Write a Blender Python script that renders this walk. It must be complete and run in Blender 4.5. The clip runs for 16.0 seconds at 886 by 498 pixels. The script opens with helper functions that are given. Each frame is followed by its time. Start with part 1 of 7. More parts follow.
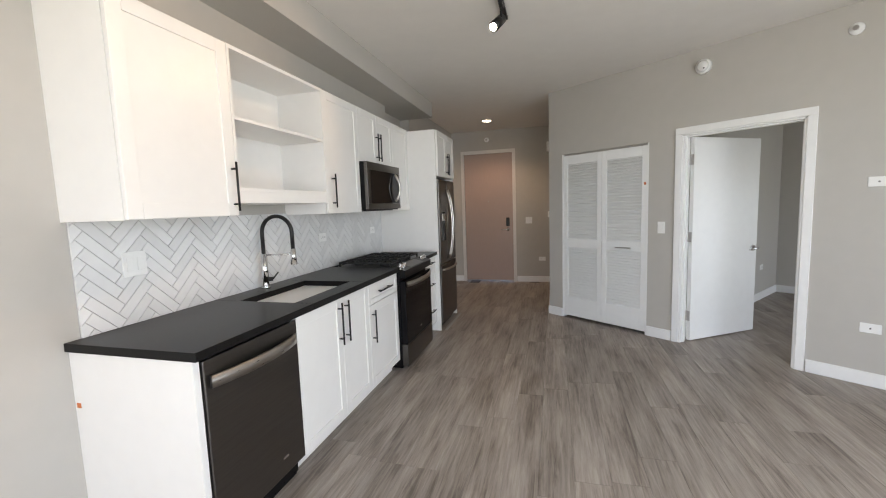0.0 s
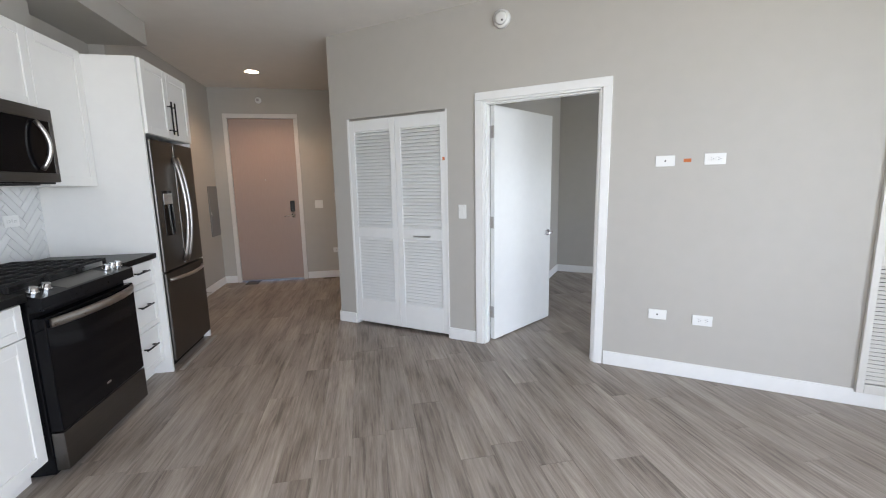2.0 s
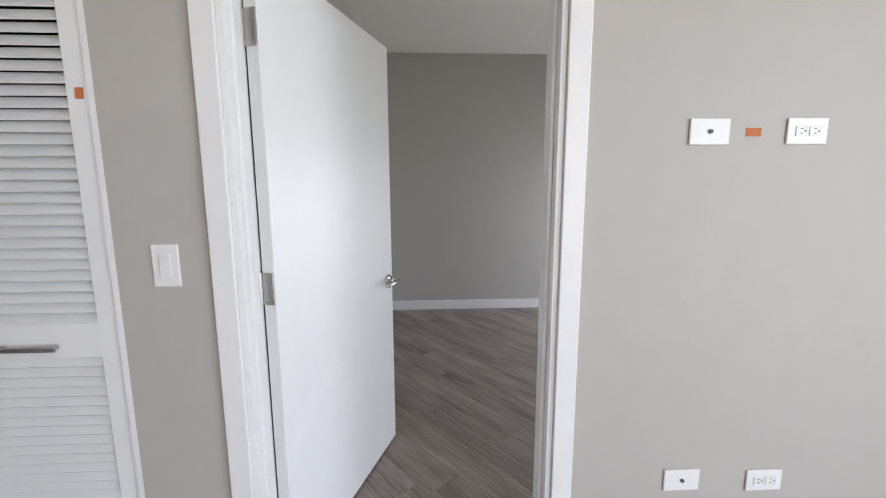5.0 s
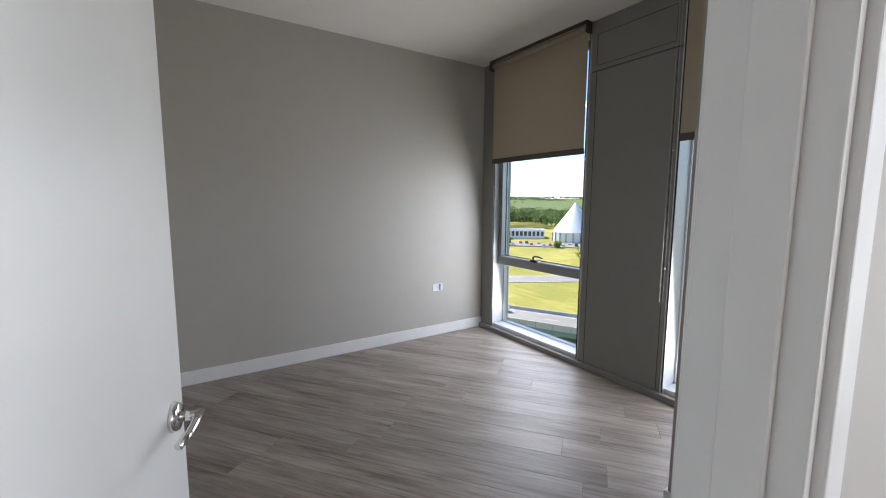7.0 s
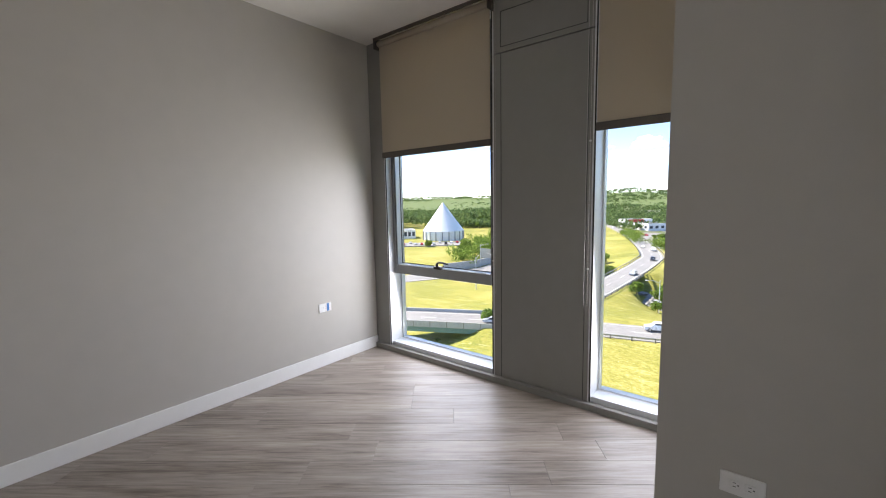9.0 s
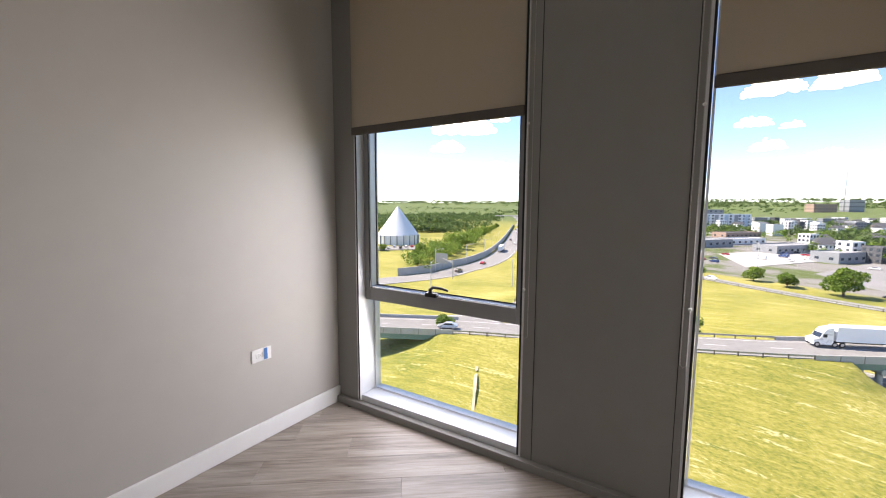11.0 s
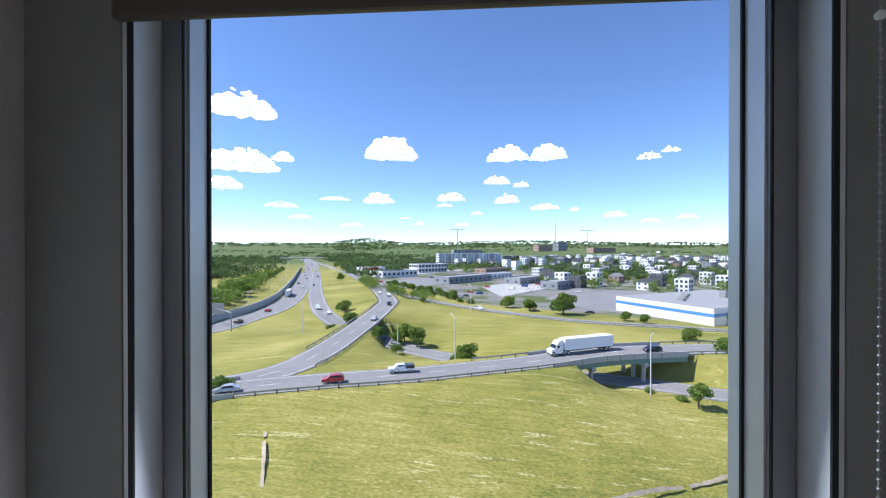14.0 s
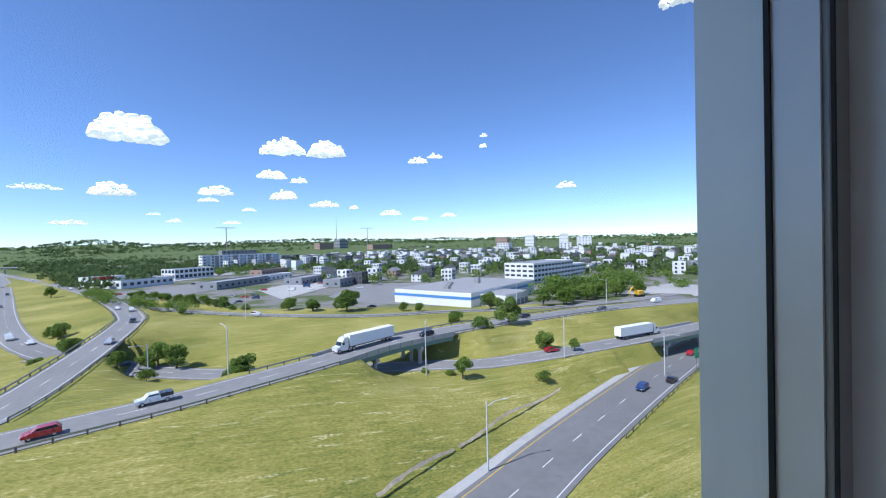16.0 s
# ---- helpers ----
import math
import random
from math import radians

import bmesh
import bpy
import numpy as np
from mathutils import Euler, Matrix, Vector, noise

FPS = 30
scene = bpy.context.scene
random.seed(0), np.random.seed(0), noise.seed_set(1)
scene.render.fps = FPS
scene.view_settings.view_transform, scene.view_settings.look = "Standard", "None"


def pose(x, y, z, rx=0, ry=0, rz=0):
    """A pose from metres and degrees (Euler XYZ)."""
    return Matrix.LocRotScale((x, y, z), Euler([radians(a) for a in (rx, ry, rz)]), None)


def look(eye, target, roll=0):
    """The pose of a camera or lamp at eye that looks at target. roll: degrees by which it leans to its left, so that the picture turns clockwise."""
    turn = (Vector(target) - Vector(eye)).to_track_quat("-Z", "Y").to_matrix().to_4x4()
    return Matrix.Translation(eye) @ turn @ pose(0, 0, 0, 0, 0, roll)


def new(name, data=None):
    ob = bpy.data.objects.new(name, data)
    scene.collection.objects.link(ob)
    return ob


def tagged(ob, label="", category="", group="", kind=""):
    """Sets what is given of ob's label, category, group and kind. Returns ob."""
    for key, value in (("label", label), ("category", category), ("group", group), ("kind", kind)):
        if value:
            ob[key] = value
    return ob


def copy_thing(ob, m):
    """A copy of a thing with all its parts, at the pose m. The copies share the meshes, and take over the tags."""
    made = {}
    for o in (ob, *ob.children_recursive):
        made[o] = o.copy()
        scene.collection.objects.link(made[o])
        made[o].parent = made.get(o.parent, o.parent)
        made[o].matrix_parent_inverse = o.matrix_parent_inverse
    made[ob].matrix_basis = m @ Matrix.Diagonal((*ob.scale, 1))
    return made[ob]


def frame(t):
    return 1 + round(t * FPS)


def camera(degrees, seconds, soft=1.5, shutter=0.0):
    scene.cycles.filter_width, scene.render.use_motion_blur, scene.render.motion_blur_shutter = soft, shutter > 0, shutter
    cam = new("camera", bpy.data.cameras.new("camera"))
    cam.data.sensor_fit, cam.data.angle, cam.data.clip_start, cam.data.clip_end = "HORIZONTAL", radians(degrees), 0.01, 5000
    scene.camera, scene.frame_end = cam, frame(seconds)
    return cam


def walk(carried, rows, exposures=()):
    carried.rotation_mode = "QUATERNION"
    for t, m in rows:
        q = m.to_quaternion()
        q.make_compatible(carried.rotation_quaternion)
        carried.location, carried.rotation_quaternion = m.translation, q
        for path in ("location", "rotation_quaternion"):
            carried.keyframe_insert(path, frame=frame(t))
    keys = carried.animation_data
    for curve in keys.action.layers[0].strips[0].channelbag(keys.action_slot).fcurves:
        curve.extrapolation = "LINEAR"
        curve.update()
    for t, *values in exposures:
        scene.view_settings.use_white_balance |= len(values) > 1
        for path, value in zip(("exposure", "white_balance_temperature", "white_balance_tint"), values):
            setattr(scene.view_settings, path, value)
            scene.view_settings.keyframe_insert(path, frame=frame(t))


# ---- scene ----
cam = camera(94.4, 16.0, soft=1.1)

PATH = [
    (0, (0.168, -4.256, 1.438), (-1.418, -3.054, 1.23), -2.0),
    (0.5, (0.048, -4.065, 1.428), (-1.378, -2.682, 1.193), -2.1),
    (1, (-0.034, -3.771, 1.414), (-1.28, -2.228, 1.151), -2.0),
    (1.5, (-0.171, -3.487, 1.387), (-1.234, -1.818, 1.097), -1.5),
    (2, (-0.364, -3.202, 1.371), (-1.256, -1.439, 1.065), -1.1),
    (2.5, (-0.522, -2.868, 1.352), (-1.266, -1.039, 1.034), -1.0),
    (3, (-0.683, -2.535, 1.334), (-1.277, -0.651, 1.021), -0.9),
    (3.5, (-0.821, -2.193, 1.34), (-1.258, -0.265, 1.034), -0.8),
    (4, (-0.894, -1.835, 1.344), (-1.184, 0.121, 1.045), -0.7),
    (4.5, (-0.996, -1.476, 1.355), (-1.112, 0.497, 1.053), -0.5),
    (7, (-1.242, -0.125, 1.359), (-0.153, 1.536, 1.124), 0.3),
    (7.5, (-1.233, 0.035, 1.337), (0.053, 1.552, 1.125), 0.0),
    (8, (-1.191, 0.144, 1.36), (0.221, 1.545, 1.147), -0.8),
    (10.5, (-0.562, 1.055, 1.315), (1.074, 2.181, 1.085), 0.1),
    (11, (-0.361, 1.288, 1.312), (1.315, 2.359, 1.1), 0.3),
    (11.5, (-0.179, 1.578, 1.314), (1.562, 2.549, 1.142), 0.7),
    (12, (0.052, 1.819, 1.313), (1.858, 2.669, 1.198), 1.0),
    (12.5, (0.295, 2.05, 1.351), (2.167, 2.751, 1.284), 1.4),
    (13, (0.494, 2.268, 1.361), (2.422, 2.8, 1.332), 1.1),
    (13.5, (0.684, 2.426, 1.355), (2.654, 2.771, 1.346), 0.7),
    (14, (0.864, 2.562, 1.367), (2.86, 2.691, 1.359), -0.0),
    (14.5, (0.989, 2.679, 1.379), (2.986, 2.576, 1.369), -0.2),
    (15, (1.103, 2.738, 1.391), (3.073, 2.394, 1.377), -0.5),
    (15.5, (1.284, 2.676, 1.396), (3.191, 2.071, 1.367), -1.3),
    (16, (1.342, 2.674, 1.39), (3.137, 1.793, 1.357), -1.5),
]
EXPOSURES = [(0.0, 1.1, 6900, 14), (2.5, 1.45, 6400, 14), (4.5, 1.35, 6650, 17), (7.0, 1.2, 6700, 16), (8.0, 1.45, 6700, 16), (10.5, 1.4, 7400, 24), (11.5, 1.05, 7200, 22), (12.5, 0.75, 6600, 20), (13.5, 0.7, 6200, 20), (14.5, 0.5, 5800, 21), (16.0, 0.27, 5700, 19)]
LIGHT_BED, LIGHT_LIVING = 10.5, 28.0
walk(cam, [(t, look(e, g, r)) for t, e, g, r in PATH], EXPOSURES)

# ---- sky, sun and added window light ----
SUN_AZ, SUN_EL = -6.0, 50.0          # degrees from +Y towards +X, and above the horizon
world = bpy.data.worlds.new("sky")
scene.world = world
world.use_nodes = True
wn = world.node_tree.nodes
wn.clear()
sky = wn.new("ShaderNodeTexSky")
sky.sky_type = 'NISHITA'
sky.sun_disc = False
sky.sun_elevation = radians(SUN_EL)
sky.sun_rotation = radians(SUN_AZ)
sky.altitude = 2600
sky.air_density, sky.dust_density, sky.ozone_density = 1.0, 0.0, 5.0
bg = wn.new("ShaderNodeBackground")
bg.inputs["Strength"].default_value = 0.15
wo = wn.new("ShaderNodeOutputWorld")
world.node_tree.links.new(sky.outputs[0], bg.inputs[0])
world.node_tree.links.new(bg.outputs[0], wo.inputs[0])

sun_data = bpy.data.lights.new("sun", 'SUN')
sun_data.energy, sun_data.angle, sun_data.color = 5.0, radians(0.6), (1.0, 0.95, 0.86)
sun = new("sun", sun_data)
az, el = radians(SUN_AZ), radians(SUN_EL)
sun.matrix_world = look((0, 0, 60), (-math.sin(az) * math.cos(el), -math.cos(az) * math.cos(el), 60 - math.sin(el)))


def area(name, place, target, w, h, watts, colour, spread=180):
    d = bpy.data.lights.new(name, 'AREA')
    d.shape, d.size, d.size_y, d.energy, d.color, d.spread = 'RECTANGLE', w, h, watts, colour, radians(spread)
    o = new(name, d)
    o.matrix_world = look(place, target)
    return o


COOL = (0.86, 0.93, 1.0)
area("window_light", (1.552, 2.571, 0.92), (0, 2.571, 0.64), 0.98, 1.5, LIGHT_BED, COOL, 172)
area("window_light", (1.552, 1.01, 0.92), (0, 1.01, 0.64), 0.50, 1.5, LIGHT_BED * 0.5, COOL, 172)
# lamps added at unseen, assumed living room windows to brighten the room
area("window_light", (1.80, -1.9, 1.25), (-1, -1.9, 0.9), 1.5, 2.2, LIGHT_LIVING, COOL)
area("window_light", (1.80, -4.3, 1.25), (-1, -4.3, 0.9), 1.9, 2.2, LIGHT_LIVING * 1.3, COOL)
# extra fill lamp in a bare opening of the unseen back wall
area("window_light", (0.3, -6.22, 1.25), (0.0, -4, 0.9), 1.9, 2.2, LIGHT_LIVING * 0.65, (1.0, 0.96, 0.9))


def spot(name, place, watts, colour, size=radians(140)):
    d = bpy.data.lights.new(name, 'SPOT')
    d.energy, d.color, d.spot_size, d.spot_blend, d.shadow_soft_size = watts, colour, size, 0.6, 0.06
    o = new(name, d)
    o.matrix_world = look(place, (place[0], place[1], 0))
    return o


# ---- materials ----
def mat(name, colour, rough=0.5, metal=0.0, noise_scale=0.0, noise_amt=0.06, bump=0.0, bump_scale=200.0, spec=0.5, stretch=(1, 1, 1), big=0.0, per_object=0.0, coat=0.0):
    m = bpy.data.materials.new(name)
    m.use_nodes = True
    nt = m.node_tree
    b = nt.nodes["Principled BSDF"]
    b.inputs["Roughness"].default_value, b.inputs["Metallic"].default_value = rough, metal
    b.inputs["Specular IOR Level"].default_value = spec
    b.inputs["Coat Weight"].default_value = coat
    b.inputs["Base Color"].default_value = (*colour, 1)
    tc = nt.nodes.new("ShaderNodeTexCoord")
    mp = nt.nodes.new("ShaderNodeMapping")
    mp.inputs["Scale"].default_value = stretch
    nt.links.new(tc.outputs["Object"], mp.inputs[0])
    out = None

    def mixed(fac_socket, amt, prev):
        mx = nt.nodes.new("ShaderNodeMix")
        mx.data_type, mx.blend_type = 'RGBA', 'MULTIPLY'
        mx.inputs["Factor"].default_value = 1.0
        ramp = nt.nodes.new("ShaderNodeMapRange")
        ramp.inputs["From Min"].default_value, ramp.inputs["From Max"].default_value = 0.25, 0.75
        ramp.inputs["To Min"].default_value, ramp.inputs["To Max"].default_value = 1 - amt, 1 + amt * 0.5
        nt.links.new(fac_socket, ramp.inputs["Value"])
        if prev is None:
            mx.inputs["A"].default_value = (*colour, 1)
        else:
            nt.links.new(prev, mx.inputs["A"])
        nt.links.new(ramp.outputs["Result"], mx.inputs["B"])
        return mx.outputs["Result"]
    if noise_scale:
        n = nt.nodes.new("ShaderNodeTexNoise")
        n.inputs["Scale"].default_value, n.inputs["Detail"].default_value = noise_scale, 6
        nt.links.new(mp.outputs[0], n.inputs["Vector"])
        out = mixed(n.outputs["Fac"], noise_amt, out)
        r = nt.nodes.new("ShaderNodeMapRange")
        r.inputs["To Min"].default_value, r.inputs["To Max"].default_value = max(0.02, rough - 0.08), min(1, rough + 0.08)
        nt.links.new(n.outputs["Fac"], r.inputs["Value"])
        nt.links.new(r.outputs["Result"], b.inputs["Roughness"])
    if big:
        n2 = nt.nodes.new("ShaderNodeTexNoise")
        n2.inputs["Scale"].default_value, n2.inputs["Detail"].default_value = max(noise_scale * 0.08, 0.02), 3
        nt.links.new(mp.outputs[0], n2.inputs["Vector"])
        out = mixed(n2.outputs["Fac"], big, out)
    if per_object:
        oi = nt.nodes.new("ShaderNodeObjectInfo")
        out = mixed(oi.outputs["Random"], per_object, out)
    if out is not None:
        nt.links.new(out, b.inputs["Base Color"])
    if bump:
        nb = nt.nodes.new("ShaderNodeTexNoise")
        nb.inputs["Scale"].default_value, nb.inputs["Detail"].default_value = bump_scale, 4
        nt.links.new(mp.outputs[0], nb.inputs["Vector"])
        bp = nt.nodes.new("ShaderNodeBump")
        bp.inputs["Strength"].default_value, bp.inputs["Distance"].default_value = bump, 0.002
        nt.links.new(nb.outputs["Fac"], bp.inputs["Height"])
        nt.links.new(bp.outputs[0], b.inputs["Normal"])
    return m


def emit_mat(name, colour, strength):
    m = bpy.data.materials.new(name)
    m.use_nodes = True
    b = m.node_tree.nodes["Principled BSDF"]
    b.inputs["Base Color"].default_value = (*colour, 1)
    b.inputs["Emission Color"].default_value = (*colour, 1)
    b.inputs["Emission Strength"].default_value = strength
    return m


def glass_mat():
    m = bpy.data.materials.new("window_glass")
    m.use_nodes = True
    nt = m.node_tree
    nt.nodes.clear()
    o = nt.nodes.new("ShaderNodeOutputMaterial")
    t = nt.nodes.new("ShaderNodeBsdfTransparent")
    t.inputs[0].default_value = (0.96, 0.985, 0.98, 1)
    g = nt.nodes.new("ShaderNodeBsdfGlossy")
    g.inputs["Roughness"].default_value = 0.01
    lw = nt.nodes.new("ShaderNodeLayerWeight")
    pw = nt.nodes.new("ShaderNodeMath")
    pw.operation = 'POWER'
    pw.inputs[1].default_value = 5.0
    nt.links.new(lw.outputs["Facing"], pw.inputs[0])
    fr = nt.nodes.new("ShaderNodeMath")
    fr.operation = 'MULTIPLY_ADD'
    fr.inputs[1].default_value, fr.inputs[2].default_value = 0.5, 0.015
    nt.links.new(pw.outputs[0], fr.inputs[0])
    mx = nt.nodes.new("ShaderNodeMixShader")
    nt.links.new(fr.outputs[0], mx.inputs[0])
    nt.links.new(t.outputs[0], mx.inputs[1])
    nt.links.new(g.outputs[0], mx.inputs[2])
    nt.links.new(mx.outputs[0], o.inputs[0])
    return m


def blind_mat():
    m = bpy.data.materials.new("blind_fabric")
    m.use_nodes = True
    nt = m.node_tree
    nt.nodes.clear()
    o = nt.nodes.new("ShaderNodeOutputMaterial")
    d = nt.nodes.new("ShaderNodeBsdfDiffuse")
    tl = nt.nodes.new("ShaderNodeBsdfTranslucent")
    w = nt.nodes.new("ShaderNodeTexWave")
    w.inputs["Scale"].default_value = 260
    tc = nt.nodes.new("ShaderNodeTexCoord")
    nt.links.new(tc.outputs["Object"], w.inputs[0])
    cr = nt.nodes.new("ShaderNodeMapRange")
    cr.inputs["To Min"].default_value, cr.inputs["To Max"].default_value = 0.9, 1.0
    nt.links.new(w.outputs["Fac"], cr.inputs["Value"])
    mc = nt.nodes.new("ShaderNodeMix")
    mc.data_type, mc.blend_type = 'RGBA', 'MULTIPLY'
    mc.inputs["Factor"].default_value = 1
    mc.inputs["A"].default_value = (0.50, 0.44, 0.36, 1)
    nt.links.new(cr.outputs[0], mc.inputs["B"])
    nt.links.new(mc.outputs["Result"], d.inputs[0])
    tl.inputs[0].default_value = (0.62, 0.50, 0.36, 1)
    mx = nt.nodes.new("ShaderNodeMixShader")
    mx.inputs[0].default_value = 0.32
    nt.links.new(d.outputs[0], mx.inputs[1])
    nt.links.new(tl.outputs[0], mx.inputs[2])
    nt.links.new(mx.outputs[0], o.inputs[0])
    return m


def plank_mat():
    m = bpy.data.materials.new("grey_wood_plank")
    m.use_nodes = True
    nt = m.node_tree
    b = nt.nodes["Principled BSDF"]
    tc = nt.nodes.new("ShaderNodeTexCoord")
    oi = nt.nodes.new("ShaderNodeObjectInfo")
    add = nt.nodes.new("ShaderNodeVectorMath")
    add.operation = 'MULTIPLY_ADD'
    comb = nt.nodes.new("ShaderNodeCombineXYZ")
    for i in range(3):
        nt.links.new(oi.outputs["Random"], comb.inputs[i])
    add.inputs[1].default_value = (37, 53, 19)
    nt.links.new(comb.outputs[0], add.inputs[0])
    nt.links.new(tc.outputs["Object"], add.inputs[2])
    mp = nt.nodes.new("ShaderNodeMapping")
    mp.inputs["Scale"].default_value = (1.0, 0.055, 1.0)
    nt.links.new(add.outputs[0], mp.inputs[0])
    n = nt.nodes.new("ShaderNodeTexNoise")
    n.inputs["Scale"].default_value, n.inputs["Detail"].default_value, n.inputs["Roughness"].default_value = 55, 9, 0.68
    n.inputs["Distortion"].default_value = 0.5
    nt.links.new(mp.outputs[0], n.inputs["Vector"])
    mp2 = nt.nodes.new("ShaderNodeMapping")
    mp2.inputs["Scale"].default_value = (1.0, 0.16, 1.0)
    nt.links.new(add.outputs[0], mp2.inputs[0])
    n2 = nt.nodes.new("ShaderNodeTexNoise")
    n2.inputs["Scale"].default_value, n2.inputs["Detail"].default_value = 9, 4
    nt.links.new(mp2.outputs[0], n2.inputs["Vector"])
    ramp = nt.nodes.new("ShaderNodeValToRGB")
    e = ramp.color_ramp.elements
    e[0].position, e[0].color = 0.34, (0.120, 0.096, 0.080, 1)
    e[1].position, e[1].color = 0.66, (0.415, 0.366, 0.324, 1)
    mid = ramp.color_ramp.elements.new(0.48)
    mid.color = (0.268, 0.227, 0.195, 1)
    mixf = nt.nodes.new("ShaderNodeMath")
    mixf.operation = 'MULTIPLY_ADD'
    mixf.inputs[1].default_value = 0.45
    nt.links.new(n2.outputs["Fac"], mixf.inputs[0])
    sc = nt.nodes.new("ShaderNodeMath")
    sc.operation = 'MULTIPLY_ADD'
    sc.inputs[1].default_value, sc.inputs[2].default_value = 0.62, -0.035
    nt.links.new(n.outputs["Fac"], sc.inputs[0])
    nt.links.new(sc.outputs[0], mixf.inputs[2])
    nt.links.new(mixf.outputs[0], ramp.inputs[0])
    v = nt.nodes.new("ShaderNodeMapRange")
    v.inputs["To Min"].default_value, v.inputs["To Max"].default_value = 0.88, 1.10
    nt.links.new(oi.outputs["Random"], v.inputs["Value"])
    mx = nt.nodes.new("ShaderNodeMix")
    mx.data_type, mx.blend_type = 'RGBA', 'MULTIPLY'
    mx.inputs["Factor"].default_value = 1
    nt.links.new(ramp.outputs[0], mx.inputs["A"])
    nt.links.new(v.outputs[0], mx.inputs["B"])
    nt.links.new(mx.outputs["Result"], b.inputs["Base Color"])
    r = nt.nodes.new("ShaderNodeMapRange")
    r.inputs["To Min"].default_value, r.inputs["To Max"].default_value = 0.34, 0.52
    nt.links.new(n.outputs["Fac"], r.inputs["Value"])
    nt.links.new(r.outputs[0], b.inputs["Roughness"])
    bp = nt.nodes.new("ShaderNodeBump")
    bp.inputs["Strength"].default_value, bp.inputs["Distance"].default_value = 0.25, 0.001
    nt.links.new(n.outputs["Fac"], bp.inputs["Height"])
    nt.links.new(bp.outputs[0], b.inputs["Normal"])
    return m


WALL = mat("grey_wall_paint", (0.46, 0.44, 0.405), 0.62, noise_scale=9, noise_amt=0.03, bump=0.12, bump_scale=420, big=0.02)
CEIL = mat("ceiling_paint", (0.74, 0.71, 0.67), 0.8, noise_scale=7, noise_amt=0.03, bump=0.1, bump_scale=300)
TRIM = mat("white_trim_paint", (0.80, 0.80, 0.79), 0.38, noise_scale=14, noise_amt=0.03, bump=0.04, bump_scale=150)
DOORW = mat("white_door_paint", (0.78, 0.785, 0.775), 0.36, noise_scale=11, noise_amt=0.025, bump=0.05, bump_scale=240)
CAB = mat("white_cabinet_lacquer", (0.80, 0.79, 0.765), 0.32, noise_scale=12, noise_amt=0.02, bump=0.03, bump_scale=120)
TILE = mat("white_glazed_tile", (0.74, 0.74, 0.735), 0.16, noise_scale=18, noise_amt=0.04, bump=0.05, bump_scale=25, per_object=0.06)
GROUT = mat("grey_grout", (0.42, 0.41, 0.40), 0.9, noise_scale=90, noise_amt=0.12, bump=0.2)
STONE = mat("black_quartz", (0.010, 0.0095, 0.0095), 0.30, noise_scale=260, noise_amt=0.35, big=0.1, spec=0.16)
STEEL = mat("brushed_steel", (0.50, 0.48, 0.46), 0.30, 1.0, noise_scale=160, noise_amt=0.10, stretch=(1, 0.03, 1))
SLATE = mat("dark_stainless", (0.145, 0.137, 0.130), 0.34, 1.0, noise_scale=140, noise_amt=0.12, stretch=(1, 0.04, 1))
CHROME = mat("chrome", (0.80, 0.80, 0.80), 0.08, 1.0, noise_scale=30, noise_amt=0.03)
BLACK = mat("matt_black_metal", (0.012, 0.012, 0.012), 0.38, 0.3, noise_scale=80, noise_amt=0.15)
IRON = mat("cast_iron", (0.012, 0.012, 0.013), 0.55, 0.2, noise_scale=220, noise_amt=0.3, bump=0.3, bump_scale=400)
BGLASS = mat("black_glass", (0.004, 0.004, 0.005), 0.06, 0.0, noise_scale=5, noise_amt=0.05, spec=0.14)
ENAMEL = mat("black_enamel", (0.005, 0.005, 0.006), 0.30, noise_scale=60, noise_amt=0.2, spec=0.15)
ENTRY = mat("taupe_entry_door", (0.41, 0.315, 0.28), 0.45, noise_scale=16, noise_amt=0.05, stretch=(6, 6, 0.5), bump=0.05)
PLASTIC = mat("white_plastic", (0.78, 0.78, 0.765), 0.35, noise_scale=30, noise_amt=0.02)
SOCKET = mat("dark_socket", (0.06, 0.06, 0.06), 0.5)
TAPE = mat("orange_tape", (0.55, 0.16, 0.05), 0.7, noise_scale=60, noise_amt=0.15)
BLUETAPE = mat("blue_tape", (0.05, 0.20, 0.50), 0.7, noise_scale=60, noise_amt=0.15)
PANEL = mat("grey_window_panel", (0.235, 0.23, 0.215), 0.45, noise_scale=10, noise_amt=0.04, bump=0.05, bump_scale=300)
FRAME = mat("grey_aluminium", (0.40, 0.41, 0.41), 0.38, 0.35, noise_scale=20, noise_amt=0.04)
SILL = mat("white_aluminium", (0.66, 0.68, 0.70), 0.35, 0.2, noise_scale=20, noise_amt=0.04)
LINING = mat("satin_aluminium", (0.70, 0.71, 0.72), 0.36, 0.1, noise_scale=20, noise_amt=0.04)
SASH = mat("dark_grey_aluminium", (0.26, 0.265, 0.265), 0.40, 0.3, noise_scale=20, noise_amt=0.05)
GASKET = mat("black_gasket", (0.012, 0.012, 0.012), 0.7)
RAIL = mat("brown_bottom_rail", (0.085, 0.072, 0.06), 0.55, noise_scale=40, noise_amt=0.1)
GREYBOX = mat("grey_panel_door", (0.20, 0.197, 0.193), 0.5, noise_scale=30, noise_amt=0.04)
# near-black base colour that stands in for shade inside openings
DARK = mat("recess_shade_black", (0.02, 0.02, 0.02), 0.9)
GLASS = glass_mat()
BLIND = blind_mat()
PLANK = plank_mat()

# ---- building helpers ----
KM = pose(0, 0, 0, 0, 0, 37.5)       # the kitchen's own axes: x out of its wall, y along it
ROOM = Matrix.Identity(4)
BASES = {}


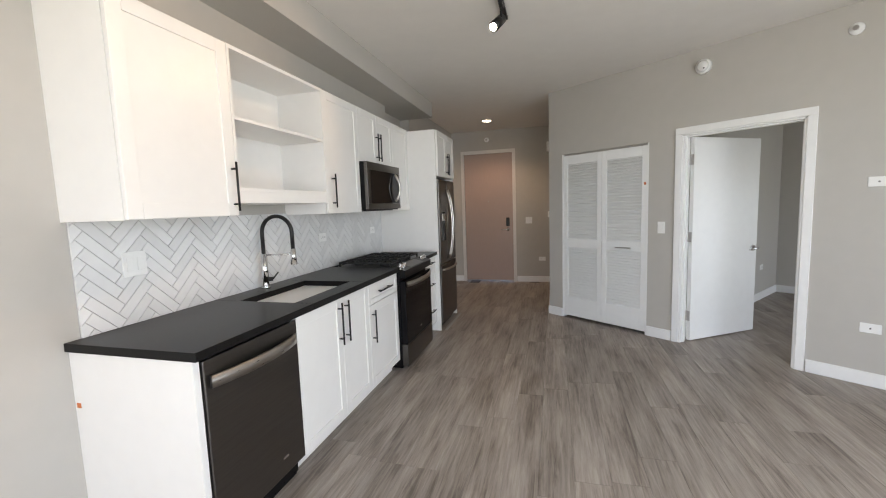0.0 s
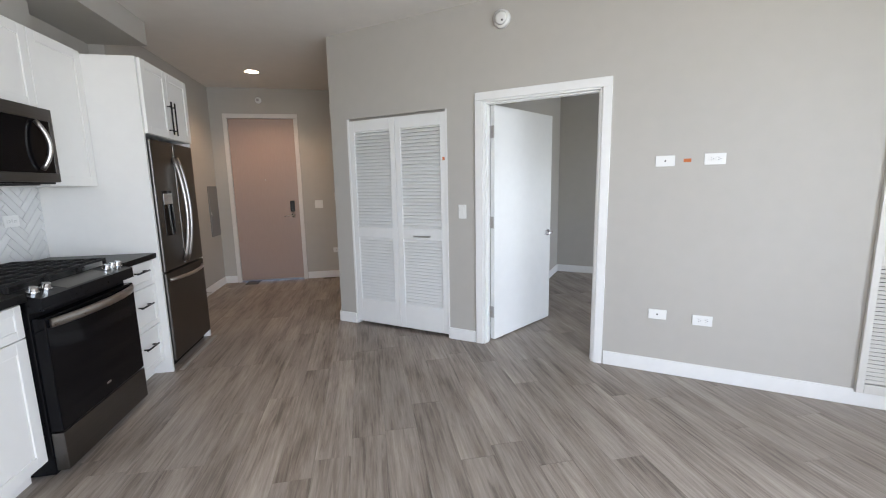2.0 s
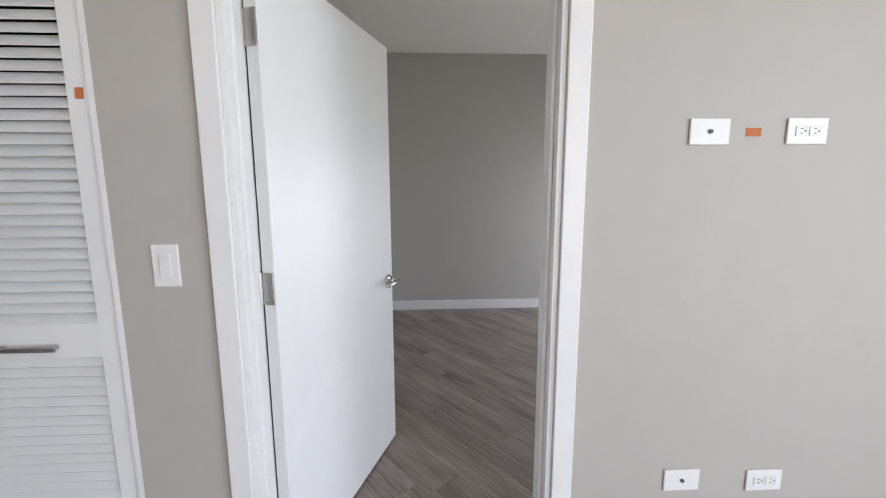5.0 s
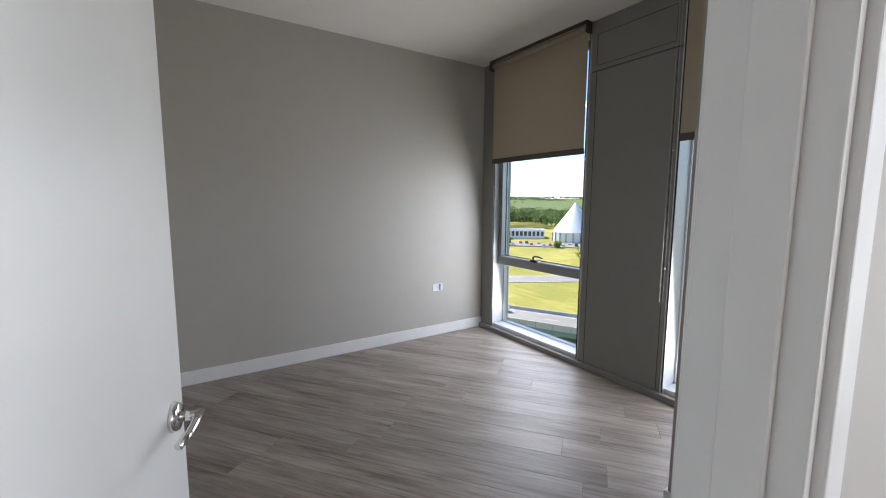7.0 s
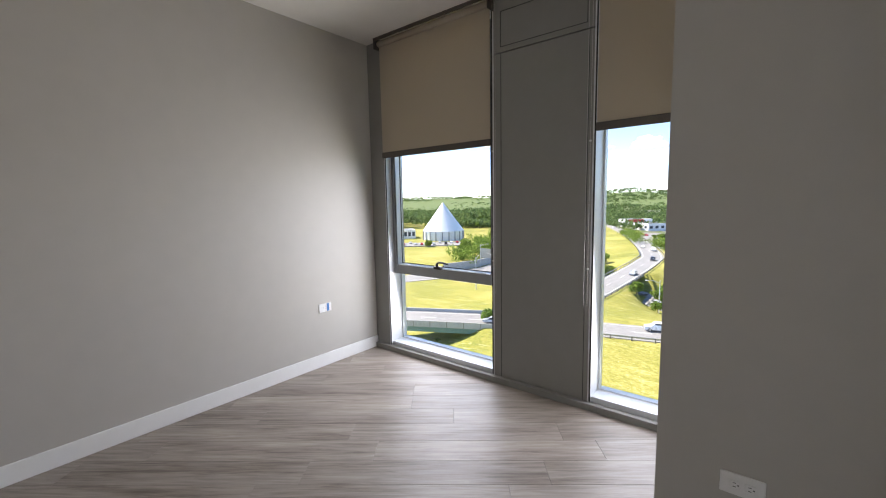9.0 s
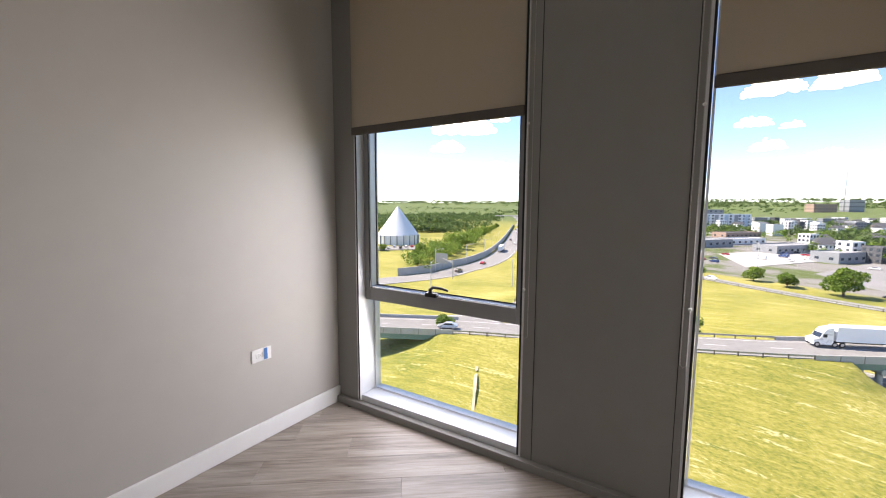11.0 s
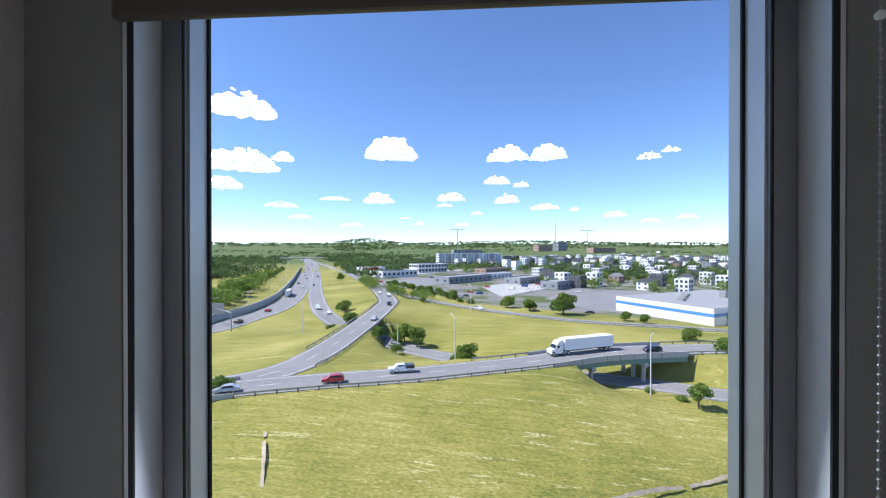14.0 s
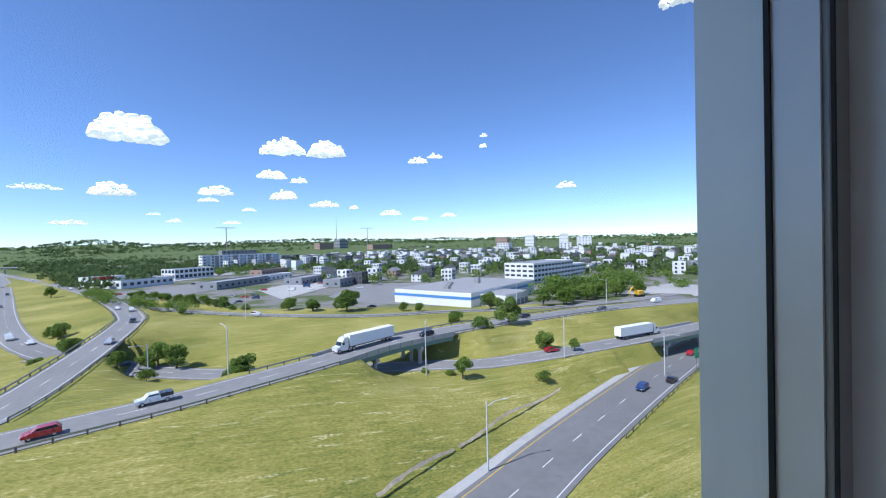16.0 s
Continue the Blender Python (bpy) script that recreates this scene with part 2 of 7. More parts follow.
def box(bm, x0, x1, y0, y1, z0, z1, bevel=0.0, seg=2):
    r = bmesh.ops.create_cube(bm, size=1.0)
    for v in r["verts"]:
        v.co = Vector((x0 + (v.co.x + 0.5) * (x1 - x0), y0 + (v.co.y + 0.5) * (y1 - y0), z0 + (v.co.z + 0.5) * (z1 - z0)))
    if bevel > 0:
        edges = list({e for v in r["verts"] for e in v.link_edges})
        bmesh.ops.bevel(bm, geom=edges, offset=bevel, segments=seg, affect='EDGES', profile=0.5)
    return bm


def cyl(bm, a, b, r0, r1=None, seg=16):
    a, b = Vector(a), Vector(b)
    d = b - a
    q = Vector((0, 0, 1)).rotation_difference(d.normalized())
    m = Matrix.Translation((a + b) / 2) @ q.to_matrix().to_4x4()
    bmesh.ops.create_cone(bm, cap_ends=True, segments=seg, radius1=r0, radius2=r0 if r1 is None else r1, depth=d.length, matrix=m)
    return bm


def tube(bm, pts, rad, seg=10):
    """A round bar along a line of points."""
    pts = [Vector(p) for p in pts]
    rings = []
    for i, p in enumerate(pts):
        t = (pts[min(i + 1, len(pts) - 1)] - pts[max(i - 1, 0)]).normalized()
        u = t.cross(Vector((0.13, 0.31, 0.94)))
        u = u.normalized() if u.length > 1e-3 else t.orthogonal().normalized()
        if rings:
            u = (last - t * last.dot(t)).normalized()
        last = u
        w = t.cross(u)
        rr = rad[i] if isinstance(rad, (list, tuple)) else rad
        rings.append([bm.verts.new(p + (u * math.cos(2 * math.pi * k / seg) + w * math.sin(2 * math.pi * k / seg)) * rr) for k in range(seg)])
    for a, b in zip(rings, rings[1:]):
        for k in range(seg):
            bm.faces.new((a[k], a[(k + 1) % seg], b[(k + 1) % seg], b[k]))
    bm.faces.new(rings[0][::-1])
    bm.faces.new(rings[-1])
    return bm


def mesh_of(name, bm, material, smooth=False):
    bmesh.ops.recalc_face_normals(bm, faces=bm.faces)
    me = bpy.data.meshes.new(name)
    bm.to_mesh(me)
    bm.free()
    me.materials.append(material)
    if smooth:
        me.polygons.foreach_set("use_smooth", [True] * len(me.polygons))
    return me


def thing(name, base, label, category, group="", kind="", axes=ROOM):
    ob = new(name)
    ob.empty_display_size = 0.1
    ob.matrix_world = axes @ Matrix.Translation(base)
    BASES[ob] = Vector(base)
    return tagged(ob, label, category, group, kind)


def part(name, bm, material, parent, label="", smooth=False):
    """Links a bmesh, written in the room's or the kitchen's axes, as one mesh under a thing or a part."""
    base = BASES[parent]
    for v in bm.verts:
        v.co -= base
    ob = new(name, mesh_of(name, bm, material, smooth))
    ob.parent = parent
    BASES[ob] = base
    return tagged(ob, label)


def solid(name, bm, material, label, category, kind="structure", axes=ROOM, smooth=False, group=""):
    """One mesh that is a thing by itself."""
    ob = new(name, mesh_of(name, bm, material, smooth))
    ob.matrix_world = axes
    BASES[ob] = Vector((0, 0, 0))
    return tagged(ob, label, category, group, kind)


def pbox(name, dims, material, parent, bevel=0.0, label="", smooth=False):
    return part(name, box(bmesh.new(), *dims, bevel=bevel), material, parent, label, smooth)


# ---- the shell ----
H = 2.775
bm = bmesh.new()
box(bm, -3.18, -2.985, 0, 0.12, 0, H)
box(bm, -2.985, -1.925, 0, 0.12, 2.005, H)
box(bm, -1.925, -1.605, 0, 0.12, 0, H)
box(bm, -1.605, -0.70, 0, 0.12, 2.04, H)
box(bm, -0.70, 1.62, 0, 0.12, 0, H)
solid("wall_living", bm, WALL, "grey painted wall between living room and bedroom", "wall")
bm = bmesh.new()
box(bm, -2.522, -2.40, 1.94, 4.125, 0, H)
solid("wall_hall", bm, WALL, "grey painted wall of the entry hall", "wall", axes=KM)
bm = bmesh.new()
box(bm, -4.55, -4.115, 4.125, 4.25, 0, H)
box(bm, -3.155, -2.40, 4.125, 4.25, 0, H)
box(bm, -4.115, -3.155, 4.125, 4.25, 2.385, H)
solid("wall_entry", bm, WALL, "grey painted wall round the entry door", "wall", axes=KM)
bm = bmesh.new()
box(bm, -4.55, -4.43, -4.45, 1.787, 0, H)
box(bm, -4.55, -4.31, 1.787, 4.125, 0, H)
solid("wall_kitchen", bm, WALL, "grey painted wall behind the kitchen units", "wall", axes=KM)
bm = bmesh.new()
box(bm, -1.9, -0.75, -6.32, -6.2, 0, H)
# opening left for the added fill lamp; no window is built in it
box(bm, -0.75, 1.35, -6.32, -6.2, 2.5, H)
box(bm, -0.75, 1.35, -6.32, -6.2, 0, 0.1)
box(bm, 1.35, 1.9, -6.32, -6.2, 0, H)
solid("wall_back", bm, WALL, "grey painted back wall of the living room", "wall")
bm = bmesh.new()
for y0, y1 in ((-6.2, -5.35), (-3.3, -2.7), (-1.1, 0.0)):
    box(bm, 1.62, 1.9, y0, y1, 0, H)
for y0, y1 in ((-5.35, -3.3), (-2.7, -1.1)):
    box(bm, 1.62, 1.9, y0, y1, 0, 0.1)
    box(bm, 1.62, 1.9, y0, y1, 2.5, H)
solid("wall_living_outer", bm, WALL, "outer wall of the living room with openings for assumed windows", "wall")
bm = bmesh.new()
box(bm, -1.64, 1.9, 3.305, 3.425, 0, H)
solid("wall_bedroom_far", bm, WALL, "plain grey painted bedroom wall", "wall")
bm = bmesh.new()
box(bm, -1.76, -1.64, 0.12, 3.425, 0, H)
solid("wall_bedroom_side", bm, WALL, "plain grey painted bedroom side wall", "wall")
bm = bmesh.new()
box(bm, 0.495, 1.502, 0.12, 0.720, 0, H)
solid("wall_duct_closet", bm, WALL, "grey painted boxed-in closet beside the window", "wall")
# linen closet behind the folding door, its shade put into near-black walls
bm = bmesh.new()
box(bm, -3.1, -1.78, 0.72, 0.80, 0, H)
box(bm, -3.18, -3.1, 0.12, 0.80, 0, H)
solid("wall_closet", bm, DARK, "laundry closet walls, coloured near-black as shade", "wall")

bm = bmesh.new()
box(bm, -7.0, 1.9, -6.4, 5.2, H, H + 0.2)
solid("ceiling", bm, CEIL, "off-white painted flat ceiling", "ceiling")
HB = 2.71                              # the bedroom ceiling hangs lower
bm = bmesh.new()
box(bm, -1.64, 1.60, 0.12, 3.305, HB, H - 0.002)
solid("ceiling_bedroom", bm, CEIL, "off-white painted bedroom ceiling", "ceiling")
bm = bmesh.new()
box(bm, -4.43, -3.985, -4.4, 1.786, 2.585, H)
solid("ceiling_bulkhead", bm, WALL, "grey painted bulkhead above the kitchen cabinets", "bulkhead", axes=KM)
bm = bmesh.new()
box(bm, -4.43, -4.30, -2.30, 0.97, 2.30, 2.585)
solid("trim_above_cabinets", bm, WALL, "grey painted infill wall above the cabinets", "wall", axes=KM)

# baseboards
def skirting(name, dims, axes=ROOM):
    bm = bmesh.new()
    box(bm, *dims, bevel=0.004)
    solid(name, bm, TRIM, "white painted baseboard", "baseboard", axes=axes)


skirting("baseboard_1", (-3.195, -2.985, -0.014, 0.0, 0, 0.105))
skirting("baseboard_2", (-1.925, -1.675, -0.014, 0.0, 0, 0.105))
skirting("baseboard_3", (-0.63, 1.62, -0.014, 0.0, 0, 0.105))
skirting("baseboard_4", (-1.64, 1.503, 3.291, 3.305, 0, 0.105))
skirting("baseboard_5", (-1.64, -1.626, 0.2, 3.291, 0, 0.105))
skirting("baseboard_6", (0.481, 0.495, 0.134, 0.734, 0, 0.105))
skirting("baseboard_7", (0.495, 1.470, 0.720, 0.734, 0, 0.105))
skirting("baseboard_8", (-2.536, -2.522, 1.95, 4.11, 0, 0.105), KM)
skirting("baseboard_9", (-4.31, -4.14, 4.111, 4.125, 0, 0.105), KM)
skirting("baseboard_10", (-3.13, -2.536, 4.111, 4.125, 0, 0.105), KM)
skirting("baseboard_11", (-4.31, -4.296, 1.80, 4.111, 0, 0.105), KM)
skirting("baseboard_12", (-0.63, 0.495, 0.12, 0.134, 0, 0.105))

# ---- bedroom door with its frame ----
def casing(name, x0, x1, top, y_face, w, axes, out, label):
    """Flat casing of two uprights and a head on one face of a wall; out is -1 or 1."""
    t = thing(name, (x0, y_face, 0), label, "door frame", kind="structure", axes=axes)
    a, b = sorted((y_face, y_face + 0.016 * out))
    pbox("upright", (x0 - w, x0, a, b, 0, top), TRIM, t, 0.003)
    pbox("upright", (x1, x1 + w, a, b, 0, top), TRIM, t, 0.003)
    pbox("head", (x0 - w, x1 + w, a, b, top, top + w), TRIM, t, 0.003)
    return t


casing("door_frame_1", -1.605, -0.70, 2.035, 0.0, 0.062, ROOM, -1, "white painted flat casing round the bedroom door")
casing("door_frame_2", -1.605, -0.70, 2.035, 0.12, 0.062, ROOM, 1, "white painted flat casing on the bedroom side")
t = thing("door_frame_3", (-1.605, 0, 0), "white painted door jamb with stop strips", "door frame", kind="structure")
pbox("jamb", (-1.605, -1.587, -0.004, 0.124, 0, 2.035), TRIM, t, 0.002)
pbox("jamb", (-0.718, -0.70, -0.004, 0.124, 0, 2.035), TRIM, t, 0.002)
pbox("head_jamb", (-1.605, -0.70, -0.004, 0.124, 2.02, 2.038), TRIM, t, 0.002)
pbox("stop", (-1.587, -1.575, 0.028, 0.078, 0, 2.02), TRIM, t, 0.002)
pbox("stop", (-0.730, -0.718, 0.028, 0.078, 0, 2.02), TRIM, t, 0.002)
pbox("stop", (-1.575, -0.730, 0.028, 0.078, 2.008, 2.02), TRIM, t, 0.002)
pbox("strike_plate", (-0.7185, -0.7155, 0.085, 0.115, 0.90, 0.97), CHROME, t, 0.001, "chrome strike plate")

DOOR_AX = pose(-1.583, 0.112, 0, 0, 0, 71.0)
door = thing("bedroom_door", (0, 0, 0), "white flush bedroom door standing open into the room", "door", axes=DOOR_AX)
pbox("leaf", (0.004, 0.895, -0.044, 0.0, 0.012, 2.012), DOORW, door, 0.0025)
for z in (0.26, 1.05, 1.80):
    bm = bmesh.new()
    cyl(bm, (-0.002, 0.006, z - 0.05), (-0.002, 0.006, z + 0.05), 0.008)
    box(bm, -0.002, 0.003, -0.040, 0.004, z - 0.05, z + 0.05, 0.001)
    part("hinge", bm, STEEL, door, "satin steel butt hinge")


def lever(parent, x, face, z, out, way, length=0.11):
    """A round rose and a flat lever on a door's face; way is the sign along x in which the lever points."""
    bm = bmesh.new()
    cyl(bm, (x, face, z), (x, face + 0.012 * out, z), 0.033, 0.028, 28)
    rose = part("handle", bm, CHROME, parent, "polished chrome lever handle", True)
    bm = bmesh.new()
    cyl(bm, (x, face + 0.01 * out, z), (x, face + 0.052 * out, z), 0.011, 0.010, 18)
    tube(bm, [(x - 0.012 * way, face + 0.05 * out, z), (x + 0.03 * way, face + 0.052 * out, z), (x + 0.07 * way, face + 0.052 * out, z - 0.003), (x + length * way, face + 0.046 * out, z - 0.008)], [0.010, 0.010, 0.009, 0.008], 12)
    part("lever", bm, CHROME, rose, "", True)


lever(door, 0.838, -0.044, 0.893, -1, -1)
lever(door, 0.838, 0.0, 0.893, 1, -1)
pbox("latch_plate", (0.893, 0.8965, -0.034, -0.010, 0.86, 0.925), STEEL, door, 0.0005)

# ---- folding louvred closet door ----
casing_t = thing("door_frame_4", (-2.985, 0, 0), "white painted lining of the closet opening", "door frame", kind="structure")
pbox("jamb", (-2.985, -2.968, 0.0, 0.12, 0, 2.005), TRIM, casing_t)
pbox("jamb", (-1.942, -1.925, 0.0, 0.12, 0, 2.005), TRIM, casing_t)
pbox("track", (-2.968, -1.942, 0.02, 0.05, 1.985, 2.005), STEEL, casing_t, 0, "steel folding-door track")
bifold = thing("bifold_closet_door", (-2.455, 0.02, 0), "white two-leaf louvred folding closet door, closed", "door")
for x0, x1 in ((-2.966, -2.457), (-2.453, -1.944)):
    bm = bmesh.new()
    y0, y1 = 0.006, 0.036
    st = 0.055
    box(bm, x0, x0 + st, y0, y1, 0.03, 1.985, 0.002)
    box(bm, x1 - st, x1, y0, y1, 0.03, 1.985, 0.002)
    for z0, z1 in ((0.03, 0.262), (0.885, 0.985), (1.885, 1.985)):
        box(bm, x0 + st, x1 - st, y0, y1, z0, z1, 0.002)
    leaf = part("leaf", bm, DOORW, bifold)
    zs = [0.275 + i * 0.0298 for i in range(21)] + [0.998 + i * 0.0305 for i in range(30)]
    for z in zs:
        bm = bmesh.new()
        box(bm, x0 + st - 0.004, x1 - st + 0.004, -0.0185, 0.0185, -0.003, 0.003)
        bmesh.ops.transform(bm, matrix=Matrix.Translation((0, 0.021, z)) @ Matrix.Rotation(radians(48), 4, 'X'), verts=bm.verts)
        part("slat", bm, DOORW, leaf)
bm = bmesh.new()
box(bm, -2.275, -2.10, -0.022, -0.014, 0.912, 0.926, 0.002)
box(bm, -2.265, -2.255, -0.016, 0.006, 0.914, 0.924)
box(bm, -2.12, -2.11, -0.016, 0.006, 0.914, 0.924)
part("handle", bm, STEEL, bifold, "satin steel bar handle")
pbox("tape_tag", (-1.975, -1.955, 0.003, 0.0055, 1.585, 1.612), TAPE, bifold, 0, "small piece of orange tape")

# ---- entry door ----
ef = thing("door_frame_5", (-4.118, 4.125, 0), "pale steel frame of the entry door", "door frame", kind="structure", axes=KM)
FRAMEP = mat("pale_frame_paint", (0.70, 0.675, 0.65), 0.4, noise_scale=15, noise_amt=0.03)
pbox("upright", (-4.138, -4.083, 4.105, 4.25, 0, 2.365), FRAMEP, ef, 0.003)
pbox("upright", (-3.193, -3.138, 4.105, 4.25, 0, 2.365), FRAMEP, ef, 0.003)
pbox("head", (-4.138, -3.138, 4.105, 4.25, 2.365, 2.425), FRAMEP, ef, 0.003)
entry = thing("entry_door", (-3.638, 4.15, 0), "tall taupe flush entry door, closed, with keypad lock", "door", axes=KM)
pbox("leaf", (-4.080, -3.196, 4.128, 4.172, 0.012, 2.362), ENTRY, entry, 0.002)
for z in (0.25, 0.95, 1.45, 2.12):
    bm = bmesh.new()
    cyl(bm, (-4.081, 4.122, z - 0.055), (-4.081, 4.122, z + 0.055), 0.009)
    part("hinge", bm, STEEL, entry)
bm = bmesh.new()
box(bm, -3.320, -3.256, 4.106, 4.128, 1.03, 1.19, 0.010, 3)
lock = part("keypad_lock", bm, BLACK, entry, "black keypad deadbolt")
bm = bmesh.new()
cyl(bm, (-3.288, 4.108, 1.055), (-3.288, 4.098, 1.055), 0.016)
part("thumb_turn", bm, BLACK, lock)
lever(entry, -3.288, 4.128, 0.972, -1, -1, 0.12)
bm = bmesh.new()
cyl(bm, (-3.638, 4.129, 1.50), (-3.638, 4.122, 1.50), 0.008)
part("peephole", bm, STEEL, entry)
pbox("door_sweep", (-4.078, -3.198, 4.12, 4.128, 0.012, 0.03), STEEL, entry)

stop = thing("door_stop", (-4.296, 3.32, 0.06), "small spring door stop on the hall baseboard", "door stop", axes=KM)
coil = [(-4.296 + 0.0011 * k, 3.32 + 0.007 * math.cos(k * 0.9), 0.06 + 0.007 * math.sin(k * 0.9)) for k in range(60)]
part("spring", tube(bmesh.new(), coil, 0.0016, 5), STEEL, stop, "", True)
part("rubber_tip", cyl(bmesh.new(), (-4.231, 3.32, 0.06), (-4.217, 3.32, 0.06), 0.009, 0.008, 12), PLASTIC, stop)

# ---- bedroom window wall ----
WX = 1.503                              # room face of the window panels


def window(name, y0, y1, sashed, label):
    """Floor-to-ceiling window between two panels: lining, opening sash with glass, fixed light below, sill."""
    w = thing(name, (1.62, (y0 + y1) / 2, 0), label, "window", kind="structure")
    fr = bmesh.new()
    box(fr, WX + 0.002, 1.745, y0 - 0.02, y0, 0.04, HB)
    box(fr, WX + 0.002, 1.690, y1, y1 + 0.02, 0.04, HB)
    box(fr, WX + 0.03, 1.690, y0, y1, 2.63, HB)
    part("window_frame", fr, LINING, w)
    pbox("window_sill", (WX + 0.014, 1.72, y0, y1, 0.0, 0.080), SILL, w, 0.003, "white aluminium sill")
    g = bmesh.new()
    box(g, WX - 0.001, WX + 0.003, y0 - 0.010, y0 - 0.001, 0.05, HB)
    box(g, WX - 0.001, WX + 0.003, y1 + 0.001, y1 + 0.010, 0.05, HB)
    part("gasket", g, GASKET, w)
    if sashed:
        s, z0, z1 = 0.044, 0.708, 2.61
        zb = z0 + 0.084
        sash = bmesh.new()
        box(sash, 1.562, 1.606, y0 + 0.002, y0 + s, z0, z1, 0.004)
        box(sash, 1.562, 1.606, y1 - s, y1 - 0.002, z0, z1, 0.004)
        box(sash, 1.562, 1.606, y0 + s, y1 - s, z0, zb, 0.004)
        box(sash, 1.562, 1.606, y0 + s, y1 - s, z1 - 0.06, z1, 0.004)
        so = part("sash", sash, SASH, w, "dark grey aluminium opening sash")
        bead = bmesh.new()
        box(bead, 1.572, 1.626, y0 + s, y0 + s + 0.004, zb, z1 - 0.06)
        box(bead, 1.572, 1.626, y1 - s - 0.004, y1 - s, zb, z1 - 0.06)
        box(bead, 1.572, 1.626, y0 + s + 0.004, y1 - s - 0.004, zb, zb + 0.004)
        part("glazing_bead", bead, SILL, so)
        g = bmesh.new()
        for c in (y0 + s - 0.003, y1 - s - 0.001):
            box(g, 1.5605, 1.564, c, c + 0.004, zb, z1 - 0.06)
        for c in (y0 + s + 0.004, y1 - s - 0.009):
            box(g, 1.620, 1.626, c, c + 0.005, zb + 0.004, z1 - 0.06)
        box(g, 1.620, 1.626, y0 + s + 0.009, y1 - s - 0.009, zb + 0.004, zb + 0.009)
        part("gasket", g, GASKET, so)
        pn = part("pane", box(bmesh.new(), 1.6265, 1.6325, y0 + s + 0.002, y1 - s - 0.002, zb + 0.002, z1 - 0.06), GLASS, so)
        pn.visible_shadow = False
        hb = bmesh.new()
        ym = (y0 + y1) / 2 + 0.017
        box(hb, 1.548, 1.580, ym - 0.032, ym + 0.045, 0.785, 0.810, 0.004)
        tube(hb, [(1.562, ym + 0.014, 0.804), (1.555, ym + 0.010, 0.830), (1.548, ym - 0.014, 0.846), (1.546, ym - 0.07, 0.846), (1.546, ym - 0.115, 0.838)], [0.013, 0.011, 0.009, 0.008, 0.006], 10)
        part("latch_handle", hb, BLACK, so, "black cam latch handle", True)
        top = z0
    else:
        top = 2.63
    pl = part("pane", box(bmesh.new(), 1.664, 1.670, y0 + 0.008, y1 - 0.008, 0.086, top), GLASS, w)
    pl.visible_shadow = False
    lb = bmesh.new()
    box(lb, 1.645, 1.69, y0 + 0.002, y0 + 0.012, 0.080, top)
    box(lb, 1.645, 1.69, y1 - 0.012, y1 - 0.002, 0.080, top)
    box(lb, 1.645, 1.69, y0 + 0.012, y1 - 0.012, 0.080, 0.090)
    part("glazing_bead", lb, SILL, w)
    return w


window("window_1", 2.030, 3.112, True, "grey aluminium window with an opening sash over a fixed light")
window("window_2", 0.570, 1.297, False, "tall fixed grey aluminium window beside the closet")
# windows of the living room, unseen and assumed, with the same frames
for i, (y0, y1) in enumerate(((-5.35, -3.3), (-2.7, -1.1))):
    lw = thing("window_%d" % (3 + i), (1.7, (y0 + y1) / 2, 0), "assumed tall grey aluminium living room window, out of view", "window", kind="structure")
    b = bmesh.new()
    box(b, 1.66, 1.86, y0, y0 + 0.05, 0.1, 2.5)
    box(b, 1.66, 1.86, y1 - 0.05, y1, 0.1, 2.5)
    box(b, 1.66, 1.86, y0 + 0.05, y1 - 0.05, 2.45, 2.5)
    box(b, 1.66, 1.86, y0 + 0.05, y1 - 0.05, 0.1, 0.15)
    part("window_frame", b, FRAME, lw)
    p = part("pane", box(bmesh.new(), 1.82, 1.826, y0 + 0.05, y1 - 0.05, 0.15, 2.45), GLASS, lw)
    p.visible_shadow = False

wp = thing("wall_window", (WX, 2.2, 0), "grey painted metal panels between the bedroom windows", "wall", kind="structure")
pbox("panel", (WX, 1.72, 3.133, 3.305, 0.045, HB), PANEL, wp, 0.002)
pbox("panel", (WX, 1.72, 1.318, 2.009, 0.045, 2.335), PANEL, wp, 0.002)
pbox("panel", (WX, 1.72, 1.318, 2.009, 2.341, HB), PANEL, wp, 0.002)
for y0, y1, z0, z1 in ((1.36, 1.955, 2.375, 2.378), (1.36, 1.955, 2.60, 2.603), (1.36, 1.363, 2.378, 2.60), (1.952, 1.955, 2.378, 2.60), (1.345, 1.348, 0.05, 2.33), (1.949, 1.952, 0.05, 2.33)):
    pbox("seam", (WX - 0.002, WX + 0.001, y0, y1, z0, z1), GASKET, wp)
pbox("base_channel", (WX - 0.032, WX + 0.012, 0.736, 3.291, 0.0, 0.045), PANEL, wp, 0.003)
pbox("outer_wall", (1.725, 1.90, 0.0, 0.55, 0.0, HB), PANEL, wp)


